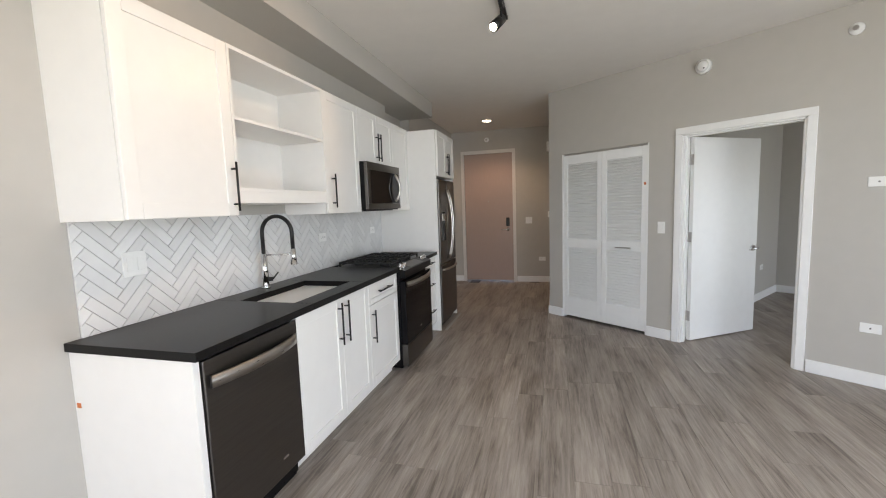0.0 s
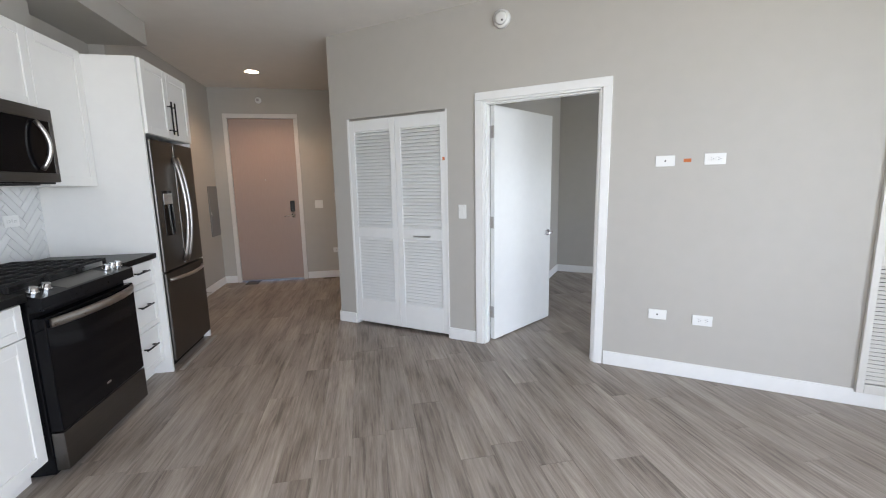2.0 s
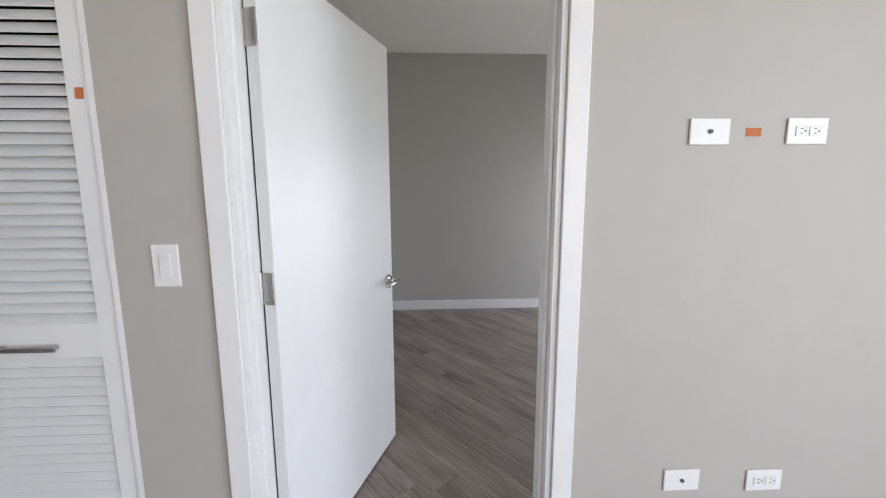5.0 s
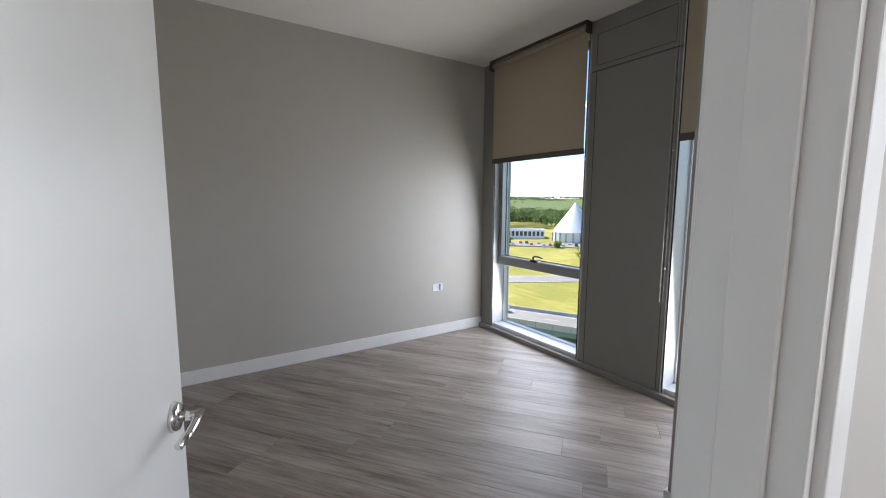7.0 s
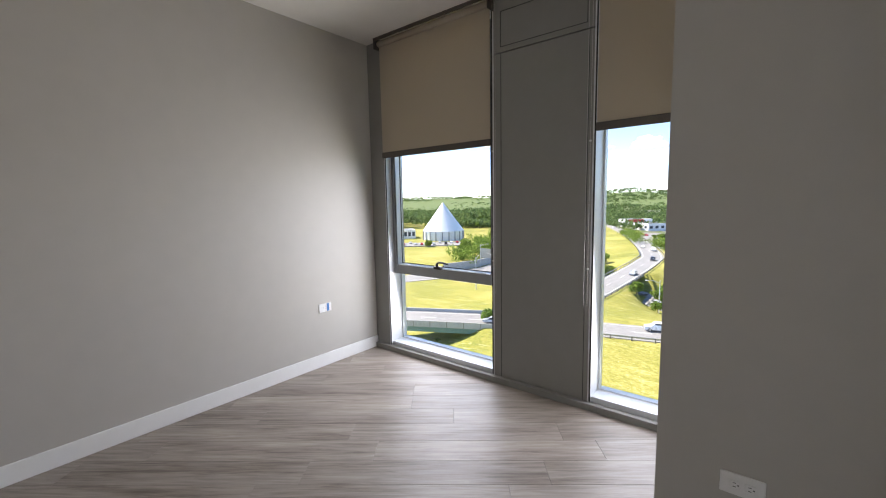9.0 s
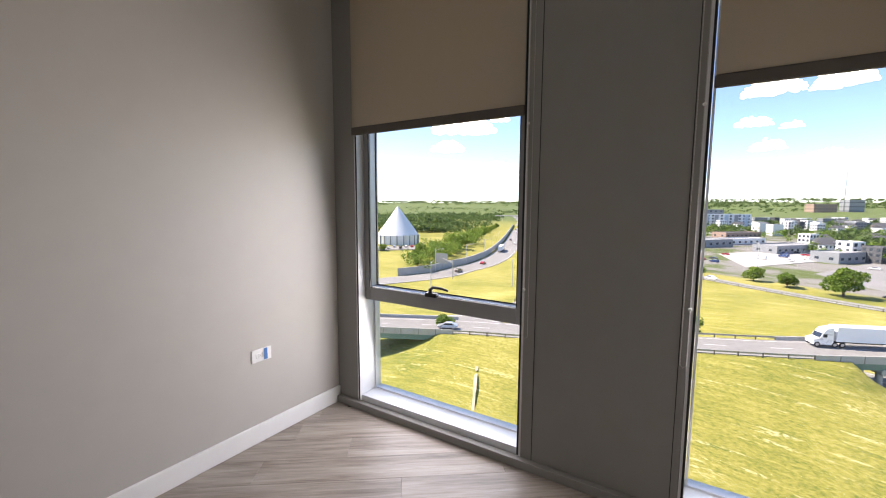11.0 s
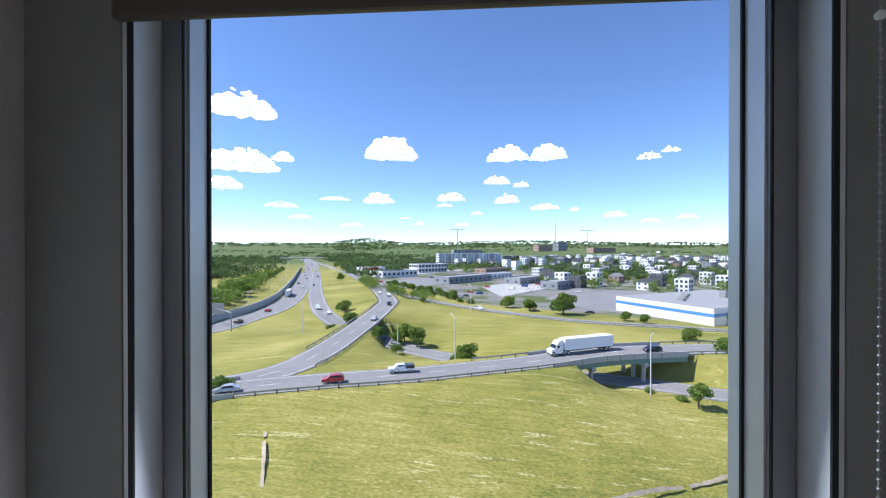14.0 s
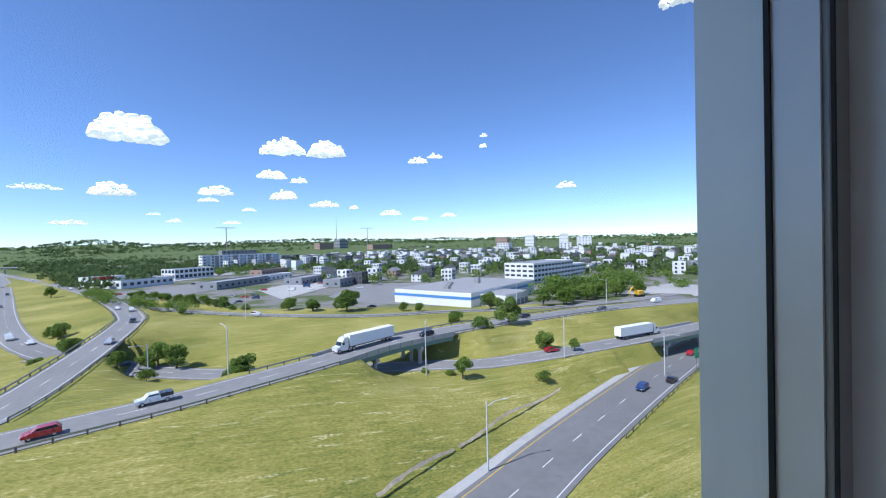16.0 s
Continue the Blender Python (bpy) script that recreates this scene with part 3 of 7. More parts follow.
def roller_blind(y0, y1, bottom, chain_y, loop_y):
    b = thing("roller_blind", (1.45, (y0 + y1) / 2, bottom), "beige roller blind half lowered, with a brown bottom rail", "blind", group="bedroom roller blinds")
    pbox("fabric", (1.482, 1.484, y0 + 0.012, y1 - 0.012, bottom + 0.03, 2.655), BLIND, b)
    bm = bmesh.new()
    box(bm, 1.474, 1.492, y0 + 0.008, y1 - 0.008, bottom, bottom + 0.048, 0.006, 2)
    part("bottom_rail", bm, RAIL, b, "brown bottom rail")
    bm = bmesh.new()
    cyl(bm, (1.478, y0 + 0.01, 2.667), (1.478, y1 - 0.01, 2.667), 0.024, seg=20)
    part("roller", bm, BLIND, b, "", True)
    bm = bmesh.new()
    box(bm, 1.43, 1.502, y0 - 0.006, y0 + 0.004, 2.62, 2.71, 0.004)
    box(bm, 1.43, 1.502, y1 - 0.004, y1 + 0.006, 2.62, 2.71, 0.004)
    box(bm, 1.435, 1.442, y0 + 0.004, y1 - 0.004, 2.685, 2.71)
    part("bracket", bm, RAIL, b)
    bm = bmesh.new()
    n = 150
    for side in (0.0, 0.022):
        for i in range(n):
            z = 2.655 - i * (2.655 - 0.69) / (n - 1)
            bmesh.ops.create_icosphere(bm, subdivisions=1, radius=0.0028, matrix=Matrix.Translation((1.468, chain_y + loop_y * side, z)))
    tube(bm, [(1.468, chain_y, 2.655), (1.468, chain_y, 0.69), (1.468, chain_y + loop_y * 0.011, 0.675), (1.468, chain_y + loop_y * 0.022, 0.69), (1.468, chain_y + loop_y * 0.022, 2.655)], 0.0011, 5)
    part("bead_chain", bm, STEEL, b, "steel bead chain")
    for z in (1.687, 0.915):
        bm = bmesh.new()
        bmesh.ops.create_icosphere(bm, subdivisions=2, radius=0.007, matrix=Matrix.Translation((1.468, chain_y, z)))
        part("chain_stop", bm, PLASTIC, b)


roller_blind(2.013, 3.134, 1.727, 1.997, -1)
roller_blind(0.655, 1.300, 1.742, 1.318, 1)

# ---- small fixtures on the walls ----
def wall_plate(x, z, w, h, kind, label, group, axes=ROOM, m=None):
    """A cover plate on a wall that faces -y of the given pose."""
    t = new("wall_outlet" if kind != "switch" else "light_switch")
    t.matrix_world = axes @ pose(x[0], x[1], z, 0, 0, x[2])
    BASES[t] = Vector((0, 0, 0))
    tagged(t, label, "outlet" if kind != "switch" else "switch", group)
    part("cover_plate", box(bmesh.new(), -w / 2, w / 2, -0.007, 0, -h / 2, h / 2, 0.003), PLASTIC, t)
    bm = bmesh.new()
    if kind == "duplex":
        for cx in (-w * 0.17, w * 0.17):
            part("socket_face", box(bmesh.new(), cx - 0.016, cx + 0.016, -0.009, -0.006, -0.014, 0.014, 0.003), PLASTIC, t)
        for cx in (-w * 0.17, w * 0.17):
            for dz in (-0.006, 0.006):
                part("slot", box(bmesh.new(), cx - 0.004, cx + 0.004, -0.0095, -0.0085, dz - 0.0011, dz + 0.0011), SOCKET, t)
            part("earth_hole", cyl(bmesh.new(), (cx + 0.010, -0.0095, 0), (cx + 0.010, -0.0085, 0), 0.0026, seg=8), SOCKET, t)
    elif kind == "jack":
        cyl(bm, (0, -0.012, 0), (0, -0.006, 0), 0.006, seg=12)
        part("jack", bm, SOCKET, t)
    elif kind == "switch":
        for cx in ((0,) if w < 0.09 else (-w * 0.22, w * 0.22)):
            part("rocker", box(bmesh.new(), cx - 0.016, cx + 0.016, -0.0105, -0.006, -0.033, 0.033, 0.003), PLASTIC, t)
    return t


wall_plate((-0.29, 0, 0), 1.505, 0.115, 0.072, "jack", "white data outlet plate on the grey wall", "media plates")
wall_plate((-0.007, 0, 0), 1.507, 0.118, 0.072, "duplex", "white double socket on the grey wall", "media plates")
wall_plate((-0.28, 0, 0), 0.435, 0.115, 0.072, "jack", "white data outlet plate above the baseboard", "media plates")
wall_plate((-0.007, 0, 0), 0.423, 0.118, 0.072, "duplex", "white double socket above the baseboard", "media plates")
wall_plate((-1.79, 0, 0), 1.147, 0.072, 0.118, "switch", "white light switch beside the bedroom door", "")
wo1 = wall_plate((0.941, 3.305, 0), 0.490, 0.118, 0.072, "duplex", "white socket with a strip of blue tape", "")
part("tape_strip", box(bmesh.new(), 0.012, 0.032, -0.0112, -0.0098, -0.03, 0.034), BLUETAPE, wo1, "blue masking tape")
wall_plate((0.495, 0.472, -90), 0.435, 0.118, 0.072, "duplex", "white socket on the closet wall", "")
wall_plate((-1.64, 2.6, 90), 0.45, 0.118, 0.072, "duplex", "white socket on the bedroom side wall", "")
wall_plate((-2.91, 4.125, 0), 1.13, 0.115, 0.118, "switch", "white double light switch beside the entry door", "", KM)
wall_plate((-2.68, 4.125, 0), 0.425, 0.118, 0.072, "duplex", "white socket near the entry door", "", KM)
bm = bmesh.new()
box(bm, -0.182, -0.138, -0.0015, 0.0, 1.493, 1.516)
solid("tape_scrap", bm, TAPE, "scrap of orange tape stuck on the grey wall", "tape", kind="thing")

bm = bmesh.new()
det = thing("smoke_detector", (-1.444, 0, 2.61), "round white smoke alarm high on the wall", "smoke alarm")
cyl(bm, (-1.444, 0, 2.61), (-1.444, -0.03, 2.61), 0.068, 0.062, 36)
part("base", bm, PLASTIC, det, "", True)
bm = bmesh.new()
cyl(bm, (-1.444, -0.03, 2.61), (-1.444, -0.042, 2.61), 0.05, 0.036, 32)
part("grille", bm, PLASTIC, det, "", True)
bm = bmesh.new()
cyl(bm, (-1.43, -0.042, 2.59), (-1.43, -0.045, 2.59), 0.007, seg=12)
part("test_button", bm, SOCKET, det)


def sprinkler(x, y, z, rz, axes=ROOM):
    s = new("sprinkler_head")
    s.matrix_world = axes @ pose(x, y, z, 0, 0, rz)
    BASES[s] = Vector((0, 0, 0))
    tagged(s, "white round sidewall sprinkler with escutcheon", "sprinkler", "sprinklers")
    part("escutcheon", cyl(bmesh.new(), (0, 0, 0), (0, -0.008, 0), 0.044, 0.040, 28), PLASTIC, s, "", True)
    b = bmesh.new()
    cyl(b, (0, -0.008, 0), (0, -0.035, 0), 0.012, 0.008, 14)
    cyl(b, (0, -0.035, 0), (0, -0.038, 0), 0.018, seg=14)
    part("head", b, STEEL, s)


sprinkler(-0.459, 0, 2.596, 0)
sprinkler(-3.648, 4.125, 2.61, 0, KM)
hs = thing("alarm_strobe", (-2.522, 2.5, 2.2), "small white wall alarm with strobe", "alarm", axes=KM)
pbox("body", (-2.56, -2.522, 2.44, 2.56, 2.14, 2.27), PLASTIC, hs, 0.006)
th = thing("thermostat", (-2.522, 2.25, 1.3), "small white wall thermostat", "thermostat", axes=KM)
pbox("body", (-2.545, -2.522, 2.20, 2.30, 1.24, 1.32), PLASTIC, th, 0.004)

# louvred grille of the heating closet
hv = thing("return_air_panel", (1.17, 0, 0.09), "off-white metal access panel with louvred grille", "air grille")
OFFW = mat("offwhite_metal", (0.66, 0.645, 0.61), 0.45, noise_scale=20, noise_amt=0.04)
b = bmesh.new()
box(b, 0.80, 0.835, -0.030, 0.0, 0.092, 1.58, 0.003)
box(b, 1.515, 1.55, -0.030, 0.0, 0.092, 1.58, 0.003)
box(b, 0.835, 1.515, -0.030, 0.0, 0.092, 0.15, 0.003)
box(b, 0.835, 1.515, -0.030, 0.0, 0.87, 1.58, 0.003)
part("frame", b, OFFW, hv)
# near-black sheet on the wall paints the shade between the slats
pbox("backing", (0.835, 1.515, -0.006, -0.002, 0.15, 0.87), DARK, hv)
for i in range(29):
    b = bmesh.new()
    box(b, 0.835, 1.515, -0.011, 0.011, -0.0022, 0.0022)
    bmesh.ops.transform(b, matrix=Matrix.Translation((0, -0.017, 0.165 + i * 0.0248)) @ Matrix.Rotation(radians(48), 4, 'X'), verts=b.verts)
    part("slat", b, OFFW, hv)
vg = thing("supply_air_grille", (1.1, 0.720, 2.4), "off-white supply air grille on the closet wall", "air grille")
b = bmesh.new()
box(b, 0.86, 1.36, 0.720, 0.736, 2.28, 2.31)
box(b, 0.86, 1.36, 0.720, 0.736, 2.49, 2.52)
box(b, 0.86, 0.89, 0.720, 0.736, 2.31, 2.49)
box(b, 1.33, 1.36, 0.720, 0.736, 2.31, 2.49)
part("frame", b, OFFW, vg)
# same here: a dark sheet for the shade behind the slats
pbox("backing", (0.89, 1.33, 0.721, 0.724, 2.31, 2.49), DARK, vg)
for i in range(7):
    pbox("slat", (0.89, 1.33, 0.724, 0.735, 2.325 + i * 0.025, 2.33 + i * 0.025), OFFW, vg)

eb = thing("breaker_panel", (-4.31, 3.92, 1.06), "grey electrical breaker panel set in the wall", "breaker panel", axes=KM)
pbox("door", (-4.31, -4.294, 3.755, 4.085, 0.73, 1.42), GREYBOX, eb, 0.003)
pbox("latch", (-4.294, -4.288, 3.775, 3.79, 1.02, 1.07), STEEL, eb)

# ---- lamps ----
LAMPGLOW = emit_mat("warm_lamp_glow", (1.0, 0.86, 0.62), 9.0)
dl = thing("ceiling_downlight", (-3.498, 3.22, H), "round recessed downlight, lit warm white", "ceiling light", axes=KM)
b = bmesh.new()
bmesh.ops.create_cone(b, cap_ends=False, segments=32, radius1=0.085, radius2=0.068, depth=0.012, matrix=Matrix.Translation((-3.498, 3.22, H - 0.006)))
part("trim_ring", b, PLASTIC, dl, "", True)
part("diffuser", cyl(bmesh.new(), (-3.498, 3.22, H - 0.009), (-3.498, 3.22, H - 0.004), 0.069, seg=32), LAMPGLOW, dl)
p = KM @ Vector((-3.498, 3.22, H - 0.03))
spot("downlight_lamp", p, 17, (1.0, 0.70, 0.44))

tl = thing("track_light", (-2.79, -0.62, H), "black ceiling track with small adjustable spotlights", "track light", axes=KM)
pbox("track", (-2.807, -2.773, -2.6, -0.35, H - 0.022, H), BLACK, tl, 0.002)
for s, lit in ((-0.62, True), (-1.5, False), (-2.3, False)):
    b = bmesh.new()
    cyl(b, (-2.79, s, H - 0.022), (-2.79, s, H - 0.12), 0.008)
    box(b, -2.803, -2.777, s - 0.04, s + 0.04, H - 0.045, H - 0.022, 0.003)
    st = part("stem", b, BLACK, tl)
    b = bmesh.new()
    cyl(b, (-2.79, s + 0.045, H - 0.105), (-2.835, s - 0.055, H - 0.19), 0.031, 0.034, 20)
    head = part("head", b, BLACK, st, "black cylindrical spotlight head", True)
    b = bmesh.new()
    cyl(b, (-2.835, s - 0.055, H - 0.19), (-2.8365, s - 0.058, H - 0.1925), 0.026, seg=20)
    part("lens", b, LAMPGLOW, st)
    e_, g_ = KM @ Vector((-2.84, s - 0.06, H - 0.20)), KM @ Vector((-4.2, s - 0.75, 1.85))
    sl = spot("track_lamp", e_, 8, (1.0, 0.64, 0.36), radians(75))
    sl.matrix_world = look(e_, g_)
# ---- kitchen: written as r (out of the wall), s (along it), z ----
WALL_R, BASE_F, UP_F = -4.43, -3.78, -4.06


def shaker(name, parent, f, s0, s1, z0, z1, rail=0.058):
    """A flat-panel door or drawer front with a raised frame; f is its room face."""
    bm = bmesh.new()
    box(bm, f - 0.020, f - 0.007, s0 + 0.004, s1 - 0.004, z0 + 0.004, z1 - 0.004)
    box(bm, f - 0.020, f, s0, s0 + rail, z0, z1, 0.0015, 1)
    box(bm, f - 0.020, f, s1 - rail, s1, z0, z1, 0.0015, 1)
    box(bm, f - 0.020, f, s0 + rail, s1 - rail, z0, z0 + rail, 0.0015, 1)
    box(bm, f - 0.020, f, s0 + rail, s1 - rail, z1 - rail, z1, 0.0015, 1)
    return part(name, bm, CAB, parent)


def bar_handle(parent, f, s, z, length, upright=True):
    bm = bmesh.new()
    h = length / 2
    if upright:
        cyl(bm, (f + 0.032, s, z - h), (f + 0.032, s, z + h), 0.006, seg=12)
        for d in (-h * 0.72, h * 0.72):
            cyl(bm, (f, s, z + d), (f + 0.032, s, z + d), 0.005, seg=10)
    else:
        cyl(bm, (f + 0.032, s - h, z), (f + 0.032, s + h, z), 0.006, seg=12)
        for d in (-h * 0.72, h * 0.72):
            cyl(bm, (f, s + d, z), (f + 0.032, s + d, z), 0.005, seg=10)
    part("handle", bm, BLACK, parent, "matt black bar handle", True)


def carcass(name, s0, s1, z0, z1, front, label, toe=False):
    c = thing(name, (WALL_R + 0.3, (s0 + s1) / 2, z0), label, "cabinet", "kitchen cabinets", axes=KM)
    bm = bmesh.new()
    if toe:
        box(bm, WALL_R, front - 0.022, s0 + 0.001, s1 - 0.001, 0.10, z1)
        box(bm, WALL_R, front - 0.085, s0 + 0.001, s1 - 0.001, 0.0, 0.10)
    else:
        box(bm, WALL_R, front - 0.022, s0 + 0.001, s1 - 0.001, z0, z1)
    part("body", bm, CAB, c)
    return c


# upper cabinets
UT = 2.30
c = carcass("wall_cabinet", -2.255, -1.662, 1.425, UT, UP_F, "white shaker wall cabinet with one wide door")
d = shaker("door", c, UP_F, -2.253, -1.664, 1.427, UT - 0.002, 0.065)
bar_handle(d, UP_F, -1.694, 1.575, 0.25)
sh = thing("open_shelf_cabinet", (WALL_R + 0.2, -1.19, 1.49), "white open shelf cabinet, empty, two levels", "cabinet", "kitchen cabinets", axes=KM)
pbox("side", (WALL_R, UP_F, -1.661, -1.643, 1.49, UT), CAB, sh, 0.001)
pbox("side", (WALL_R, UP_F, -0.790, -0.772, 1.49, UT), CAB, sh, 0.001)
pbox("top", (WALL_R, UP_F, -1.643, -0.790, UT - 0.02, UT), CAB, sh, 0.001)
pbox("shelf", (WALL_R, UP_F, -1.643, -0.790, 1.925, 1.943), CAB, sh, 0.001)
pbox("shelf", (WALL_R, UP_F, -1.643, -0.790, 1.552, 1.572), CAB, sh, 0.001)
pbox("back", (WALL_R, WALL_R + 0.012, -1.643, -0.790, 1.572, UT - 0.02), CAB, sh)
pbox("valance", (UP_F - 0.02, UP_F - 0.002, -1.643, -0.790, 1.49, 1.552), CAB, sh, 0.001)
pbox("bottom", (WALL_R, UP_F - 0.02, -1.643, -0.790, 1.49, 1.51), CAB, sh, 0.001)
c = carcass("wall_cabinet", -0.772, -0.235, 1.412, UT, UP_F, "white shaker wall cabinet beside the microwave")
d = shaker("door", c, UP_F, -0.770, -0.237, 1.414, UT - 0.002)
bar_handle(d, UP_F, -0.70, 1.58, 0.25)
c = carcass("wall_cabinet", -0.235, 0.535, 1.845, UT, UP_F, "white two-door shaker cabinet above the microwave")
d = shaker("door", c, UP_F, -0.233, 0.148, 1.847, UT - 0.002)
bar_handle(d, UP_F, 0.118, 2.0, 0.25)
d = shaker("door", c, UP_F, 0.152, 0.533, 1.847, UT - 0.002)
bar_handle(d, UP_F, 0.182, 2.0, 0.25)
c = carcass("wall_cabinet", 0.535, 0.985, 1.412, UT, UP_F, "white wall cabinet next to the tall end panel")
shaker("door", c, UP_F, 0.537, 0.983, 1.414, UT - 0.002)
ep = thing("tall_end_panel", (-4.1, 0.995, 0), "white full-height end panel beside the refrigerator", "panel", axes=KM)
pbox("board", (WALL_R, -3.735, 0.985, 1.008, 0.0, 2.285), CAB, ep, 0.001)
c = carcass("wall_cabinet", 1.008, 1.765, 1.775, 2.285, -3.715, "white two-door cabinet above the refrigerator")
d = shaker("door", c, -3.715, 1.010, 1.384, 1.777, 2.283)
bar_handle(d, -3.715, 1.355, 1.93, 0.25)
d = shaker("door", c, -3.715, 1.388, 1.763, 1.777, 2.283)
bar_handle(d, -3.715, 1.417, 1.93, 0.25)
ep = thing("tall_end_panel", (-4.1, 1.775, 0), "white full-height end panel by the hall", "panel", axes=KM)
pbox("board", (WALL_R, -3.735, 1.765, 1.785, 0.0, 2.285), CAB, ep, 0.001)

# base cabinets
CT = 0.888
ep = thing("end_panel", (-4.1, -2.27, 0), "white end panel beside the dishwasher", "panel", axes=KM)
pbox("board", (WALL_R, BASE_F - 0.005, -2.285, -2.255, 0.0, CT), CAB, ep, 0.001)
c = carcass("base_cabinet", -1.645, -0.77, 0, CT, BASE_F, "white two-door sink base cabinet", True)
d = shaker("door", c, BASE_F, -1.642, -1.170, 0.105, CT - 0.012)
bar_handle(d, BASE_F, -1.212, 0.72, 0.27)
d = shaker("door", c, BASE_F, -1.166, -0.774, 0.105, CT - 0.012)
bar_handle(d, BASE_F, -1.128, 0.72, 0.27)
c = carcass("base_cabinet", -0.77, -0.205, 0, CT, BASE_F, "white base cabinet with a drawer over a door", True)
d = shaker("drawer", c, BASE_F, -0.767, -0.208, 0.725, CT - 0.012, 0.04)
bar_handle(d, BASE_F, -0.508, 0.806, 0.25, False)
d = shaker("door", c, BASE_F, -0.767, -0.208, 0.105, 0.72)
bar_handle(d, BASE_F, -0.728, 0.56, 0.25)
c = carcass("base_cabinet", 0.572, 0.985, 0, CT, BASE_F, "white narrow three-drawer base cabinet", True)
for z0, z1 in ((0.105, 0.40), (0.404, 0.70), (0.704, CT - 0.012)):
    d = shaker("drawer", c, BASE_F, 0.575, 0.982, z0, z1, 0.04)
    bar_handle(d, BASE_F, 0.78, (z0 + z1) / 2 + 0.03, 0.16, False)

# worktop with the sink cut out
SK = (-4.25, -3.875, -1.51, -0.86)      # sink opening r0 r1 s0 s1
ct = thing("countertop", (-4.1, -1.2, CT), "black quartz countertop with an undermount sink cut-out", "countertop", axes=KM)
b = bmesh.new()
ZT = 0.925
box(b, WALL_R, BASE_F + 0.028, -2.30, SK[2], CT, ZT, 0.002, 1)
box(b, WALL_R, BASE_F + 0.028, SK[3], -0.202, CT, ZT, 0.002, 1)
box(b, WALL_R, SK[0], SK[2], SK[3], CT, ZT)
box(b, SK[1], BASE_F + 0.028, SK[2], SK[3], CT, ZT, 0.002, 1)
part("slab", b, STONE, ct)
pbox("slab", (WALL_R, BASE_F + 0.028, 0.570, 0.985, CT, ZT), STONE, ct, 0.002)
pbox("slab", (WALL_R, WALL_R + 0.03, -0.202, 0.570, CT, ZT), STONE, ct)
sink = thing("kitchen_sink", (-4.1, -1.11, 0.7), "stainless undermount single-bowl sink", "sink", axes=KM)
b = bmesh.new()
r0, r1, s0, s1 = SK
g = 0.006
box(b, r0 - g - 0.01, r0 - g, s0 - 0.016, s1 + 0.016, 0.68, CT - 0.001)
box(b, r1 + g, r1 + g + 0.01, s0 - 0.016, s1 + 0.016, 0.68, CT - 0.001)
box(b, r0 - g, r1 + g, s0 - g - 0.01, s0 - g, 0.68, CT - 0.001)
box(b, r0 - g, r1 + g, s1 + g, s1 + g + 0.01, 0.68, CT - 0.001)
box(b, r0 - g, r1 + g, s0 - g, s1 + g, 0.68, 0.69)
part("bowl", b, SLATE, sink)
part("drain", cyl(bmesh.new(), (-4.06, -1.185, 0.69), (-4.06, -1.185, 0.694), 0.045, seg=24), CHROME, sink)

fa = thing("kitchen_faucet", (-4.352, -1.145, ZT), "tall spring faucet, chrome body with a black hose arc", "faucet", axes=KM)
part("base", cyl(bmesh.new(), (-4.352, -1.145, ZT), (-4.352, -1.145, ZT + 0.012), 0.030, 0.028, 24), CHROME, fa, "", True)
part("column", cyl(bmesh.new(), (-4.352, -1.145, ZT + 0.012), (-4.352, -1.145, ZT + 0.235), 0.021, 0.020, 24), CHROME, fa, "chrome column", True)
b = bmesh.new()
cyl(b, (-4.352, -1.145, ZT + 0.06), (-4.317, -1.115, ZT + 0.06), 0.015, 0.015, 16)
cyl(b, (-4.317, -1.115, ZT + 0.06), (-4.302, -1.075, ZT + 0.10), 0.006, 0.005, 10)
part("lever", b, BLACK, fa, "black side lever", True)
b = bmesh.new()
arc = [(-4.352, -1.145, ZT + 0.235), (-4.352, -1.145, ZT + 0.375)]
for i in range(1, 15):
    a = math.pi * i / 14
    arc.append((-4.352 + 0.115 * (1 - math.cos(a)), -1.145, ZT + 0.375 + 0.11 * math.sin(a)))
arc += [(-4.122, -1.145, ZT + 0.27)]
tube(b, arc, 0.013, 12)
part("hose", b, BLACK, fa, "black ribbed hose arc", True)
b = bmesh.new()
cyl(b, (-4.122, -1.145, ZT + 0.27), (-4.122, -1.145, ZT + 0.165), 0.016, 0.021, 20)
part("spray_head", b, CHROME, fa, "chrome spray head", True)
part("holder_arm", cyl(bmesh.new(), (-4.352, -1.145, ZT + 0.225), (-4.122, -1.145, ZT + 0.235), 0.006, seg=10), CHROME, fa, "", True)

# dishwasher
dw = thing("dishwasher", (-4.1, -1.95, 0), "dark stainless dishwasher with a curved bar handle", "dishwasher", axes=KM)
pbox("body", (WALL_R, BASE_F - 0.05, -2.253, -1.649, 0.02, CT - 0.003), ENAMEL, dw)
pbox("door", (BASE_F - 0.05, BASE_F + 0.005, -2.248, -1.652, 0.115, CT - 0.018), SLATE, dw, 0.004)
pbox("toe_kick", (BASE_F - 0.12, BASE_F - 0.06, -2.248, -1.652, 0.0, 0.10), ENAMEL, dw)
b = bmesh.new()
n = 15
pts = []
for i in range(n):
    u = i / (n - 1)
    pts.append((BASE_F + 0.018 + 0.040 * math.sin(math.pi * u) ** 0.8, -2.225 + u * 0.55, 0.775))
